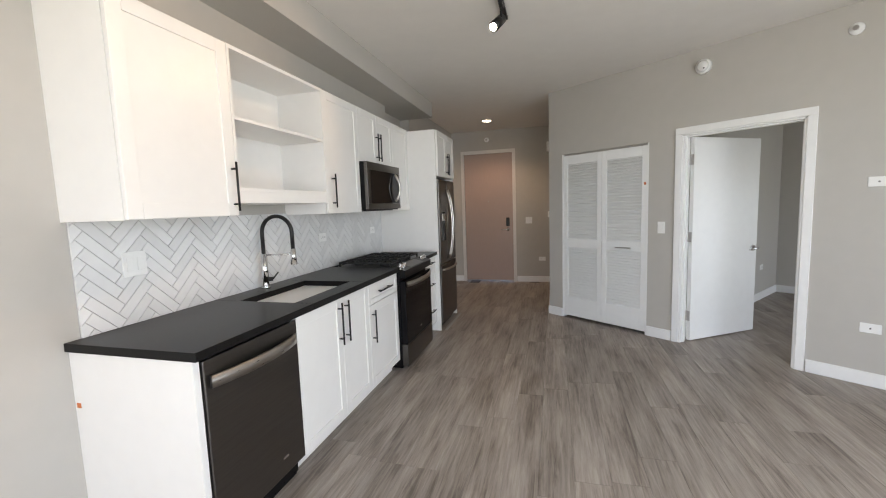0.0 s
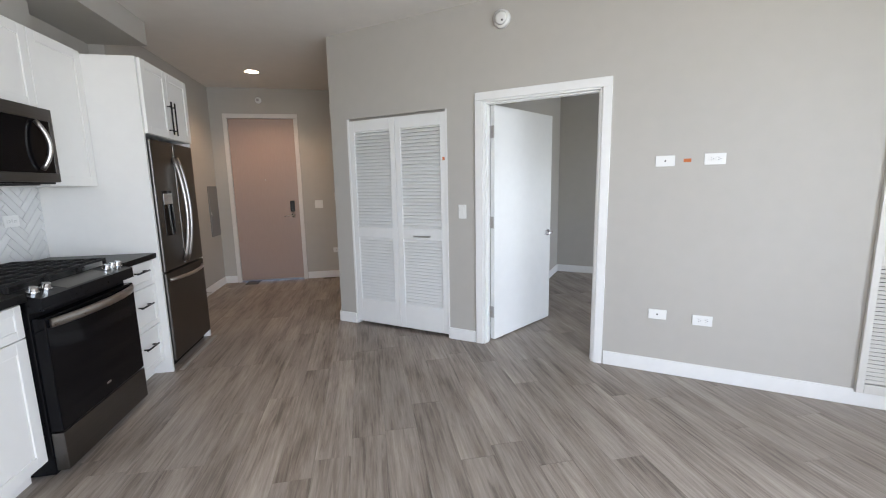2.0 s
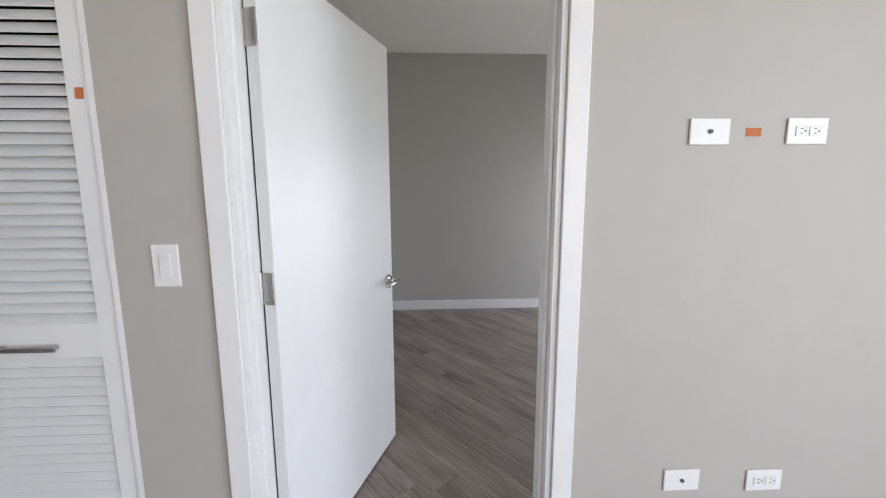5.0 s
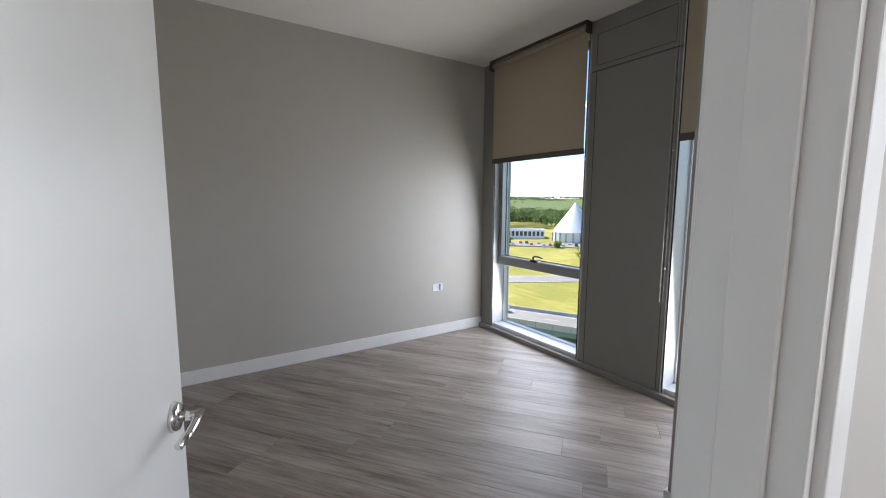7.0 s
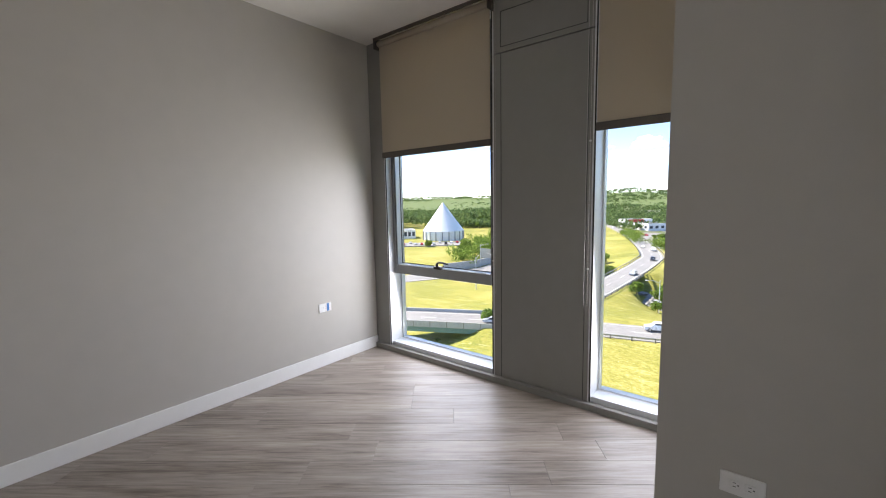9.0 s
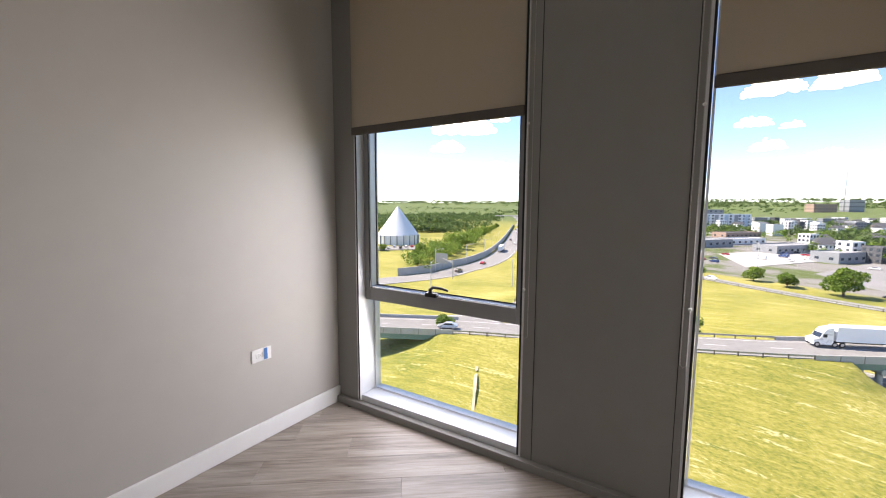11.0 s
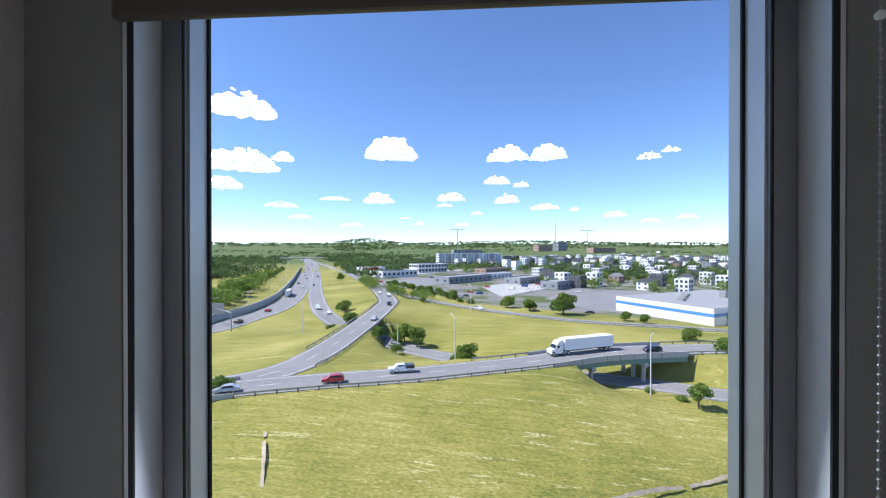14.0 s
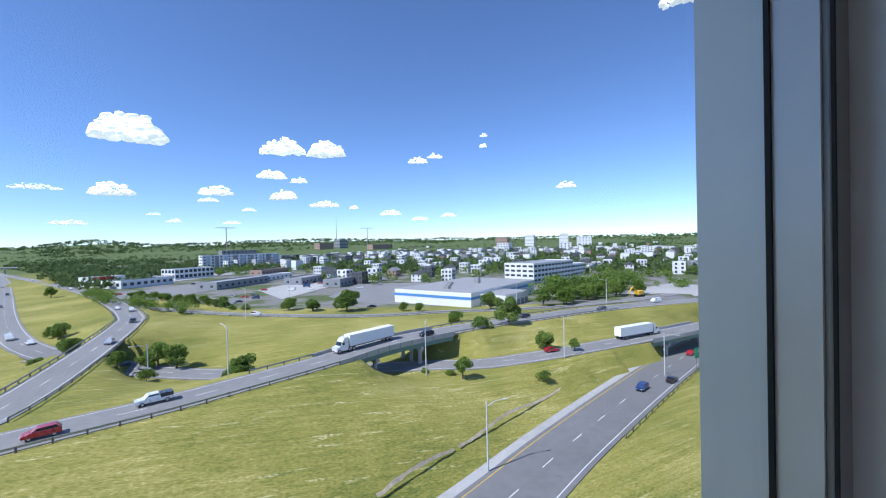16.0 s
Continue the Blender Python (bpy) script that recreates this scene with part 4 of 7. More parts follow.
for i in range(n - 1):
    a, c2 = pts[i], pts[i + 1]
    vs = [b.verts.new(q) for q in ((a[0], a[1], 0.755), (c2[0], c2[1], 0.755), (c2[0], c2[1], 0.805), (a[0], a[1], 0.805), (a[0] - 0.014, a[1], 0.755), (c2[0] - 0.014, c2[1], 0.755), (c2[0] - 0.014, c2[1], 0.805), (a[0] - 0.014, a[1], 0.805))]
    for q in ((0, 1, 2, 3), (4, 7, 6, 5), (3, 2, 6, 7), (0, 4, 5, 1)):
        b.faces.new([vs[k] for k in q])
bmesh.ops.remove_doubles(b, verts=b.verts, dist=0.0002)
part("handle", b, STEEL, dw, "bowed stainless handle", True)
pbox("badge", (BASE_F + 0.005, BASE_F + 0.0065, -1.83, -1.79, 0.20, 0.212), CHROME, dw)

# gas range
rg = thing("gas_range", (-4.05, 0.265, 0), "black and stainless slide-in gas range", "range", axes=KM @ Matrix.Translation((0.035, -0.08, 0)))
RF = -3.745
pbox("body", (WALL_R + 0.03, RF - 0.055, -0.115, 0.645, 0.02, 0.905), ENAMEL, rg, 0.002)
pbox("door", (RF - 0.055, RF, -0.108, 0.638, 0.235, 0.80), BGLASS, rg, 0.006, "black glass oven door")
pbox("drawer", (RF - 0.055, RF, -0.108, 0.638, 0.035, 0.228), SLATE, rg, 0.004, "stainless storage drawer")
b = bmesh.new()
pts = []
for i in range(13):
    u = i / 12
    pts.append((RF + 0.012 + 0.045 * math.sin(math.pi * u) ** 0.7, -0.085 + u * 0.70, 0.765))
for i in range(12):
    a, c2 = pts[i], pts[i + 1]
    vs = [b.verts.new(q) for q in ((a[0], a[1], 0.748), (c2[0], c2[1], 0.748), (c2[0], c2[1], 0.790), (a[0], a[1], 0.790), (a[0] - 0.013, a[1], 0.748), (c2[0] - 0.013, c2[1], 0.748), (c2[0] - 0.013, c2[1], 0.790), (a[0] - 0.013, a[1], 0.790))]
    for q in ((0, 1, 2, 3), (4, 7, 6, 5), (3, 2, 6, 7), (0, 4, 5, 1)):
        b.faces.new([vs[k] for k in q])
bmesh.ops.remove_doubles(b, verts=b.verts, dist=0.0002)
part("handle", b, STEEL, rg, "bowed stainless oven handle", True)
b = bmesh.new()
vs = [b.verts.new(q) for q in ((RF - 0.115, -0.115, 0.925), (RF - 0.115, 0.645, 0.925), (RF + 0.005, 0.645, 0.895), (RF + 0.005, -0.115, 0.895), (RF - 0.115, -0.115, 0.82), (RF - 0.115, 0.645, 0.82), (RF + 0.005, 0.645, 0.835), (RF + 0.005, -0.115, 0.835))]
for q in ((0, 1, 2, 3), (4, 7, 6, 5), (3, 2, 6, 7), (0, 3, 7, 4), (1, 5, 6, 2), (0, 4, 5, 1)):
    b.faces.new([vs[k] for k in q])
part("control_panel", b, ENAMEL, rg, "sloping control panel")
b = bmesh.new()
vs = [b.verts.new(q) for q in ((RF - 0.108, 0.08, 0.9255), (RF - 0.108, 0.45, 0.9255), (RF - 0.006, 0.45, 0.9002), (RF - 0.006, 0.08, 0.9002))]
b.faces.new(vs)
part("control_glass", b, SLATE, rg)
for s in (-0.07, 0.01, 0.49, 0.545, 0.60):
    b = bmesh.new()
    a = Vector((RF - 0.055, s, 0.910))
    nrm = Vector((0.24, 0, 0.97))
    cyl(b, a, a + nrm * 0.012, 0.024, seg=20)
    cyl(b, a + nrm * 0.012, a + nrm * 0.036, 0.019, 0.017, 20)
    part("knob", b, CHROME, rg, "chrome burner knob")
pbox("cooktop", (WALL_R + 0.035, RF - 0.118, -0.118, 0.648, 0.905, 0.926), ENAMEL, rg, 0.004)
for s, r, q in ((0.02, -4.24, 0.04), (0.02, -3.98, 0.05), (0.265, -4.11, 0.055), (0.51, -4.24, 0.04), (0.51, -3.98, 0.05)):
    b = bmesh.new()
    cyl(b, (r, s, 0.926), (r, s, 0.938), q, q * 0.9, 24)
    cyl(b, (r, s, 0.938), (r, s, 0.945), q * 0.75, q * 0.7, 24)
    part("burner", b, IRON, rg)
for s0, s1 in ((-0.105, 0.135), (0.140, 0.390), (0.395, 0.635)):
    b = bmesh.new()
    za, zb = 0.952, 0.966
    ra, rb = -4.375, -3.875
    for s in (s0, s1 - 0.012):
        box(b, ra, rb, s, s + 0.012, za, zb, 0.002, 1)
    for k in range(7):
        r = ra + (rb - ra - 0.012) * k / 6
        box(b, r, r + 0.012, s0 + 0.012, s1 - 0.012, za, zb, 0.002, 1)
    box(b, ra + 0.012, rb - 0.012, (s0 + s1) / 2 - 0.006, (s0 + s1) / 2 + 0.006, za + 0.001, zb + 0.001, 0.002, 1)
    for r in (ra, rb - 0.014):
        for s in (s0, s1 - 0.014):
            box(b, r, r + 0.014, s, s + 0.014, 0.926, za)
    part("grate", b, IRON, rg, "cast iron burner grate")
pbox("badge", (RF, RF + 0.0015, 0.25, 0.29, 0.30, 0.312), CHROME, rg)

# microwave above the range
mw = thing("microwave", (-4.2, 0.15, 1.42), "stainless over-range microwave with a bowed handle", "microwave", axes=KM)
MF = -3.995
pbox("body", (WALL_R, MF - 0.03, -0.228, 0.528, 1.422, 1.843), ENAMEL, mw, 0.003)
b = bmesh.new()
box(b, MF - 0.03, MF, -0.228, 0.528, 1.775, 1.843, 0.003)
box(b, MF - 0.03, MF, -0.228, 0.528, 1.432, 1.482, 0.003)
box(b, MF - 0.03, MF, -0.228, -0.165, 1.482, 1.775, 0.003)
box(b, MF - 0.03, MF, 0.500, 0.528, 1.482, 1.775, 0.003)
part("door_frame", b, SLATE, mw)
pbox("door_glass", (MF - 0.03, MF - 0.004, -0.165, 0.500, 1.482, 1.775), BGLASS, mw, 0, "black glass door")
b = bmesh.new()
pts = []
for i in range(11):
    u = i / 10
    pts.append((MF + 0.006 + 0.042 * math.sin(math.pi * u) ** 0.8, 0.385 + 0.02 * math.sin(math.pi * u), 1.50 + u * 0.265))
tube(b, pts, 0.012, 10)
part("handle", b, STEEL, mw, "bowed stainless handle", True)
pbox("vent", (MF - 0.25, MF - 0.06, -0.15, 0.45, 1.415, 1.422), DARK, mw)

# refrigerator
fg = thing("refrigerator", (-4.05, 1.386, 0), "dark stainless french-door refrigerator with bottom freezer", "refrigerator", axes=KM)
FF = -3.72
pbox("cabinet", (WALL_R + 0.03, FF - 0.065, 1.02, 1.755, 0.03, 1.735), SLATE, fg, 0.004)
dl_ = pbox("door", (FF - 0.06, FF, 1.022, 1.383, 0.765, 1.742), SLATE, fg, 0.008, "dark stainless left door")
dr_ = pbox("door", (FF - 0.06, FF, 1.389, 1.752, 0.765, 1.742), SLATE, fg, 0.008)
fz = pbox("freezer_drawer", (FF - 0.06, FF, 1.022, 1.752, 0.07, 0.755), SLATE, fg, 0.008)
for s, owner in ((1.352, dl_), (1.420, dr_)):
    b = bmesh.new()
    pts = []
    for i in range(15):
        u = i / 14
        pts.append((FF + 0.004 + 0.060 * math.sin(math.pi * u) ** 0.7, s, 0.80 + u * 0.83))
    tube(b, pts, 0.013, 10)
    part("handle", b, STEEL, owner, "bowed stainless handle", True)
b = bmesh.new()
pts = []
for i in range(13):
    u = i / 12
    pts.append((FF + 0.004 + 0.055 * math.sin(math.pi * u) ** 0.7, 1.07 + u * 0.63, 0.70))
tube(b, pts, 0.013, 10)
part("handle", b, STEEL, fz, "bowed stainless handle", True)
disp = pbox("dispenser", (FF - 0.01, FF + 0.003, 1.11, 1.27, 1.03, 1.37), BGLASS, dl_, 0.003, "black water dispenser")
pbox("dispenser_panel", (FF + 0.003, FF + 0.006, 1.12, 1.26, 1.27, 1.35), STEEL, dl_, 0.001)
pbox("toe_grille", (FF - 0.09, FF - 0.065, 1.03, 1.745, 0.0, 0.065), ENAMEL, fg)
GALVSTRIP = mat("grey_floor_strip", (0.34, 0.33, 0.32), 0.5, noise_scale=20, noise_amt=0.08)
bm = bmesh.new()
box(bm, -3.70, -3.67, 1.01, 1.765, 0.0, 0.004)
pbox_strip = solid("trim_floor_strip", bm, GALVSTRIP, "thin pale floor strip at the refrigerator", "floor strip", axes=KM)

# herringbone backsplash
splash = thing("backsplash", (WALL_R, -0.6, 1.1), "white glazed herringbone tile backsplash", "backsplash", kind="structure", axes=KM)
pbox("grout_bed", (WALL_R, WALL_R + 0.004, -2.235, 0.985, ZT, 1.425), GROUT, splash)
TW, TL = 0.0508, 0.2032
tile_cache = {}
rot45 = Matrix.Rotation(radians(45), 2)


def clip_poly(poly, axis, limit, keep_less):
    out = []
    for i, p in enumerate(poly):
        q = poly[(i + 1) % len(poly)]
        pin = p[axis] <= limit if keep_less else p[axis] >= limit
        qin = q[axis] <= limit if keep_less else q[axis] >= limit
        if pin:
            out.append(p)
        if pin != qin:
            t = (limit - p[axis]) / (q[axis] - p[axis])
            out.append((p[0] + t * (q[0] - p[0]), p[1] + t * (q[1] - p[1])))
    return out


def add_tile(u0, v0, u1, v1):
    gap = 0.0016
    c, s = math.cos(radians(45)), math.sin(radians(45))
    corners = [(u0 + gap, v0 + gap), (u1 - gap, v0 + gap), (u1 - gap, v1 - gap), (u0 + gap, v1 - gap)]
    poly = [(-0.6 + c * u - s * v, 1.17 + s * u + c * v) for u, v in corners]
    for axis, lim, less in ((0, -2.233, False), (0, 0.983, True), (1, ZT + 0.001, False), (1, 1.424, True)):
        poly = clip_poly(poly, axis, lim, less)
        if len(poly) < 3:
            return
    cx, cz = sum(p[0] for p in poly) / len(poly), sum(p[1] for p in poly) / len(poly)
    b = bmesh.new()
    fr = [b.verts.new((WALL_R + 0.0105, cx + (p[0] - cx) * 0.985, cz + (p[1] - cz) * 0.985)) for p in poly]
    mi = [b.verts.new((WALL_R + 0.0090, p[0], p[1])) for p in poly]
    bk = [b.verts.new((WALL_R + 0.0035, p[0], p[1])) for p in poly]
    b.faces.new(fr)
    k = len(poly)
    for i in range(k):
        j = (i + 1) % k
        b.faces.new((fr[i], mi[i], mi[j], fr[j]))
        b.faces.new((mi[i], bk[i], bk[j], mi[j]))
    part("tile", b, TILE, splash)


for i in range(-40, 41):
    for j in range(-40, 41):
        u, v = i * TW, j * TW
        k = (i - j) % 8
        if k == 0:
            add_tile(u, v, u + TL, v + TW)
        elif k == 7:
            add_tile(u, v, u + TW, v + TL)


def splash_plate(s, z, w, h, kind, label):
    wall_plate((WALL_R + 0.0105, s, 90), z, w, h, kind, label, "", KM)


splash_plate(-1.975, 1.213, 0.118, 0.118, "switch", "white double switch plate on the tiled backsplash")
splash_plate(-0.305, 1.203, 0.118, 0.072, "duplex", "white socket on the tiled backsplash")
splash_plate(0.71, 1.20, 0.118, 0.072, "duplex", "white socket on the tiled backsplash beside the panel")
bm = bmesh.new()
box(bm, WALL_R + 0.012, WALL_R + 0.035, -2.2866, -2.2852, 0.64, 0.662)
ES = solid("tape_scrap", bm, TAPE, "scrap of orange tape on the white end panel", "tape", kind="thing", axes=KM)

# ---- floor ----
bm = bmesh.new()
box(bm, -7.0, 1.90, -6.4, 0.0, -0.25, -0.004)
box(bm, -7.0, 1.715, 0.0, 5.2, -0.25, -0.004)
floor = solid("floor", bm, mat("floor_underlay", (0.09, 0.075, 0.062), 0.8, noise_scale=30), "grey wood-look plank floor", "floor")
PW, PL = 0.182, 1.22
bm = bmesh.new()
v = []
for z, q in ((-0.004, 0.0), (-0.0009, 0.0004), (0.0, 0.0013)):
    v.append([bm.verts.new((x, y, z)) for x, y in ((q, q), (PW - q, q), (PW - q, PL - q), (q, PL - q))])
bm.faces.new(v[2])
for a, b2 in ((v[0], v[1]), (v[1], v[2])):
    for i in range(4):
        bm.faces.new((a[i], a[(i + 1) % 4], b2[(i + 1) % 4], b2[i]))
plank_mesh = mesh_of("plank", bm, PLANK)
rng = random.Random(4)
inv = KM.inverted()
far_planks = []


def trimmed(m):
    """The shared plank, or one sawn off at the outer wall."""
    if max((m @ v.co).x for v in plank_mesh.vertices) < 1.70:
        return plank_mesh
    b = bmesh.new()
    b.from_mesh(plank_mesh)
    inv = m.inverted()
    cut = bmesh.ops.bisect_plane(b, geom=b.verts[:] + b.edges[:] + b.faces[:], plane_co=inv @ Vector((1.70, 0, 0)), plane_no=inv.to_3x3() @ Vector((1, 0, 0)), clear_outer=True)
    me_ = bpy.data.meshes.new("plank_cut")
    b.to_mesh(me_)
    b.free()
    me_.materials.append(PLANK)
    return me_


count = 0
for i in range(-36, 24):
    off = rng.random() * PL
    for j in range(-7, 7):
        r, s = i * PW, j * PL + off
        c = KM @ Vector((r + PW / 2, s + PL / 2, 0))
        inside = (c.y < 0.35 and c.x < 1.9 and c.y > -6.4 and s < 3.8) or (-2.1 < c.x < 1.9 and -0.3 < c.y < 4.1) or (r < -2.2 and s < 3.9) or (c.x < -1.5 and c.y < 1.1 and s < 3.0)
        inside = inside and r > -4.65
        if not inside:
            continue
        hidden = c.y < -4.4 or (c.y > 0.2 and c.x > 1.2 and c.y < 0.9) or (r < -4.2 and s < 1.5)
        m = KM @ Matrix.Translation((r, s, 0))
        edge = c.y > 0 and 1.70 < max((m @ v.co).x for v in plank_mesh.vertices)
        if edge and min((m @ v.co).x for v in plank_mesh.vertices) > 1.69:
            continue
        if edge or (count < 300 and not hidden):
            ob = new("plank", trimmed(m))
            ob.parent = floor
            ob.matrix_basis = m
            count += 1
        else:
            far_planks.append(m)
verts, faces = [], []
base = [tuple(q.co) for q in plank_mesh.vertices]
polys = [tuple(p.vertices) for p in plank_mesh.polygons]
for m in far_planks:
    o = len(verts)
    verts += [tuple(m @ Vector(q)) for q in base]
    faces += [tuple(o + k for k in p) for p in polys]
me = bpy.data.meshes.new("plank_rest")
me.from_pydata(verts, [], faces)
me.materials.append(mat("grey_wood_plank_rest", (0.262, 0.225, 0.193), 0.42, noise_scale=14, noise_amt=0.3))
rest = new("plank_rest", me)
rest.parent = floor
tagged(rest, kind="stuff")

# ---- outside: land, roads, traffic, trees and town, far below the window ----
def spline(pts, step):
    """Smooth line through points (x, y, z), cut into even steps."""
    P = [Vector(p) for p in pts]
    P = [P[0] * 2 - P[1]] + P + [P[-1] * 2 - P[-2]]
    fine = []
    for i in range(1, len(P) - 2):
        for k in range(24):
            t = k / 24
            a, b, c, d = P[i - 1], P[i], P[i + 1], P[i + 2]
            fine.append(0.5 * ((2 * b) + (c - a) * t + (2 * a - 5 * b + 4 * c - d) * t * t + (3 * b - a - 3 * c + d) * t ** 3))
    fine.append(P[-2])
    out, left = [fine[0]], step
    for a, b in zip(fine, fine[1:]):
        seg = (b - a).length
        while seg >= left:
            a = a + (b - a) * (left / seg)
            out.append(a.copy())
            seg = (b - a).length
            left = step
        left -= seg
    return out


def z_at(pts, z):
    return [(x, y, z) for x, y in pts]


ROAD_A = spline([(50, 110, -27), (77, 57, -27), (85.5, 36, -27), (91, 17.5, -27), (95.5, 6, -27), (102, -12.5, -26.6), (110.5, -32, -26.2), (117.5, -61, -26.4), (121, -88, -27), (126, -122, -28), (127.5, -159, -29), (124, -205, -30), (105, -330, -31)], 4.0)
ROAD_R = spline([(78, 60, -27.02), (91.4, 46.5, -27.05), (108.4, 42.6, -27), (135, 41.3, -26.6), (166, 41.2, -26.2), (191.7, 42.5, -26.3), (217, 46, -27), (267, 61, -27.6), (347, 90, -28.2), (465, 141, -29), (604, 207, -29.5), (840, 323, -30), (1300, 540, -30)], 5.0)
ROAD_M = spline([(95, 130, -30), (146, 103.4, -30), (173, 100.8, -30), (202, 101.5, -30), (253, 114, -30), (365, 154, -30), (559, 229, -30), (820, 332, -30), (1300, 555, -30)], 6.0)
ROAD_M2 = spline([(146, 36, -31.5), (158, 48, -30.8), (182, 66, -30), (218, 84, -30), (292, 114, -30), (445, 172, -30), (712, 276, -30), (1250, 510, -30)], 6.0)
ROAD_F = spline([(359, 88, -29.2), (282, 58, -29.3), (240, 29, -29.3), (205, -3, -29.3), (175, -43, -29.3), (164, -77, -29.3), (151, -110, -29.3), (143, -150, -29.6), (146, -210, -30)], 5.0)
ROAD_L = spline([(170, 60, -31), (152, 38, -32), (141, 27, -32.6), (128.6, 9, -33), (115, -22, -33), (105.7, -45, -33), (99.8, -57.5, -33), (96.5, -76, -32.6), (95, -91, -32.2), (94.3, -117, -32), (95.1, -150, -32), (99, -210, -32), (110, -330, -32)], 4.0)
ROAD_N = spline([(40, 2, -38), (46.5, -16, -38), (52.9, -32.5, -38), (60.3, -50.4, -38), (70.9, -79, -38), (80.9, -108, -38), (92.3, -143, -38), (108, -195, -37.5), (140, -300, -36)], 4.0)
ROADS = [(ROAD_A, 5.2), (ROAD_R, 5.0), (ROAD_M, 7.0), (ROAD_M2, 4.8), (ROAD_F, 3.4), (ROAD_L, 4.6), (ROAD_N, 6.6)]


def on_bridge(road, p):
    return (road is ROAD_A and (-58 < p.y < -16 or p.y > 47)) or (road is ROAD_R and p.x < 89) or (road is ROAD_L and -152 < p.y < -118)


CONTROL = [(x, y, z) for x, y, z in (
    (80, 5, -28.5), (72, 28, -28.5), (70, 40, -29.5), (60, 45, -31.5), (66, 58, -34.5), (58, 66, -35.5), (70, 66, -35), (78, 70, -33.5), (55, 10, -33), (70, -15, -31.5), (85, -25, -30), (78, -45, -33.5), (60, -10, -34.5), (45, 30, -34), (40, 15, -37), (25, 0, -38), (20, -60, -38), (30, 60, -36), (45, -80, -38), (60, -130, -38),
    (135, -25, -29), (160, -10, -29), (150, 10, -29.5), (140, -55, -29.4), (118, 20, -28), (105, 28, -27.5), (120, 65, -28), (130, 85, -29), (160, 75, -29.5), (230, 75, -28.5), (280, 90, -29),
    (108, -75, -31.5), (108, -100, -32), (118, -140, -31), (110, -180, -32), (180, 135, -27), (240, 160, -26), (220, 210, -27), (320, 220, -23), (420, 300, -20), (300, 330, -18), (160, 180, -28), (300, -40, -30), (450, 0, -30), (400, -200, -30), (250, -180, -30), (600, 120, -30), (700, -300, -28), (250, -400, -32), (0, -200, -38), (0, 200, -34), (-100, 0, -38), (60, 300, -30))]
ctrl = [c for c in CONTROL]
for road, half in ROADS:
    for p in road[::3]:
        if not on_bridge(road, p) and p.x < 900:
            ctrl.append((p.x, p.y, p.z - 0.12))
CTRL = np.array(ctrl)
ROADPTS = np.array([(p.x, p.y, p.z, half) for road, half in ROADS for p in road if not on_bridge(road, p)])


def land(xy):
    """Height of the land at many places: it follows the roads, with hills far off."""
    out = np.empty(len(xy))
    for i in range(0, len(xy), 2000):
        q = xy[i:i + 2000]
        d2 = ((q[:, None, :] - CTRL[None, :, :2]) ** 2).sum(-1) + 4.0
        w = d2 ** -1.7
        z = (w * CTRL[None, :, 2]).sum(1) / w.sum(1)
        dr = np.sqrt(((q[:, None, :] - ROADPTS[None, :, :2]) ** 2).sum(-1)) - ROADPTS[None, :, 3]
        k = dr.argmin(1)
        near = dr[np.arange(len(q)), k]
        cap = ROADPTS[k, 2] - 0.10
        mix = np.clip((near - 4.0) / 5.0, 0, 1)
        z = cap * (1 - mix) + z * mix
        out[i:i + 2000] = z
    D = np.hypot(xy[:, 0], xy[:, 1])
    azd = np.degrees(np.arctan2(xy[:, 0], xy[:, 1]))
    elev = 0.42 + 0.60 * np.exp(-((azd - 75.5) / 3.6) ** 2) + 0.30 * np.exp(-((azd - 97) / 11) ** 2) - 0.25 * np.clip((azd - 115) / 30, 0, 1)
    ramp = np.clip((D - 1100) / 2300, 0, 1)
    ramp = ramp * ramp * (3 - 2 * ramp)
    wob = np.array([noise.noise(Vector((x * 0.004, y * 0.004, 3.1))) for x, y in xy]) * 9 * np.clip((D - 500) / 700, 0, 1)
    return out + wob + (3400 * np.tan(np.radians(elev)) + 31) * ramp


def graded(lo, hi, core_lo, core_hi, step, grow):
    v = list(np.arange(core_lo, core_hi + 0.1, step))
    s = step
    while v[-1] < hi:
        s *= grow
        v.append(v[-1] + s)
    s = step
    while v[0] > lo:
        s *= grow
        v.insert(0, v[0] - s)
    return v


gx = graded(-900, 4200, 30, 215, 2.6, 1.13)
gy = graded(-3400, 3400, -150, 130, 2.6, 1.13)
XY = np.array([(x, y) for x in gx for y in gy])
Z = land(XY)
Z2 = Z.reshape(len(gx), len(gy))
near_road = np.empty(len(XY))
for i in range(0, len(XY), 2000):
    near_road[i:i + 2000] = (np.sqrt(((XY[i:i + 2000, None, :] - ROADPTS[None, :, :2]) ** 2).sum(-1)) - ROADPTS[None, :, 3]).min(1)
free = np.clip((near_road.reshape(Z2.shape) - 4.5) / 6.0, 0, 1)
for k in range(40):
    av = Z2.copy()
    av[1:-1, 1:-1] = (Z2[:-2, 1:-1] + Z2[2:, 1:-1] + Z2[1:-1, :-2] + Z2[1:-1, 2:]) / 4
    Z2 = Z2 + (av - Z2) * free
Z = Z2.reshape(-1)
nx, ny = len(gx), len(gy)
me = bpy.data.meshes.new("ground")
me.from_pydata([(x, y, z) for (x, y), z in zip(XY, Z)], [], [(i * ny + j, (i + 1) * ny + j, (i + 1) * ny + j + 1, i * ny + j + 1) for i in range(nx - 1) for j in range(ny - 1)])
me.polygons.foreach_set("use_smooth", [True] * len(me.polygons))


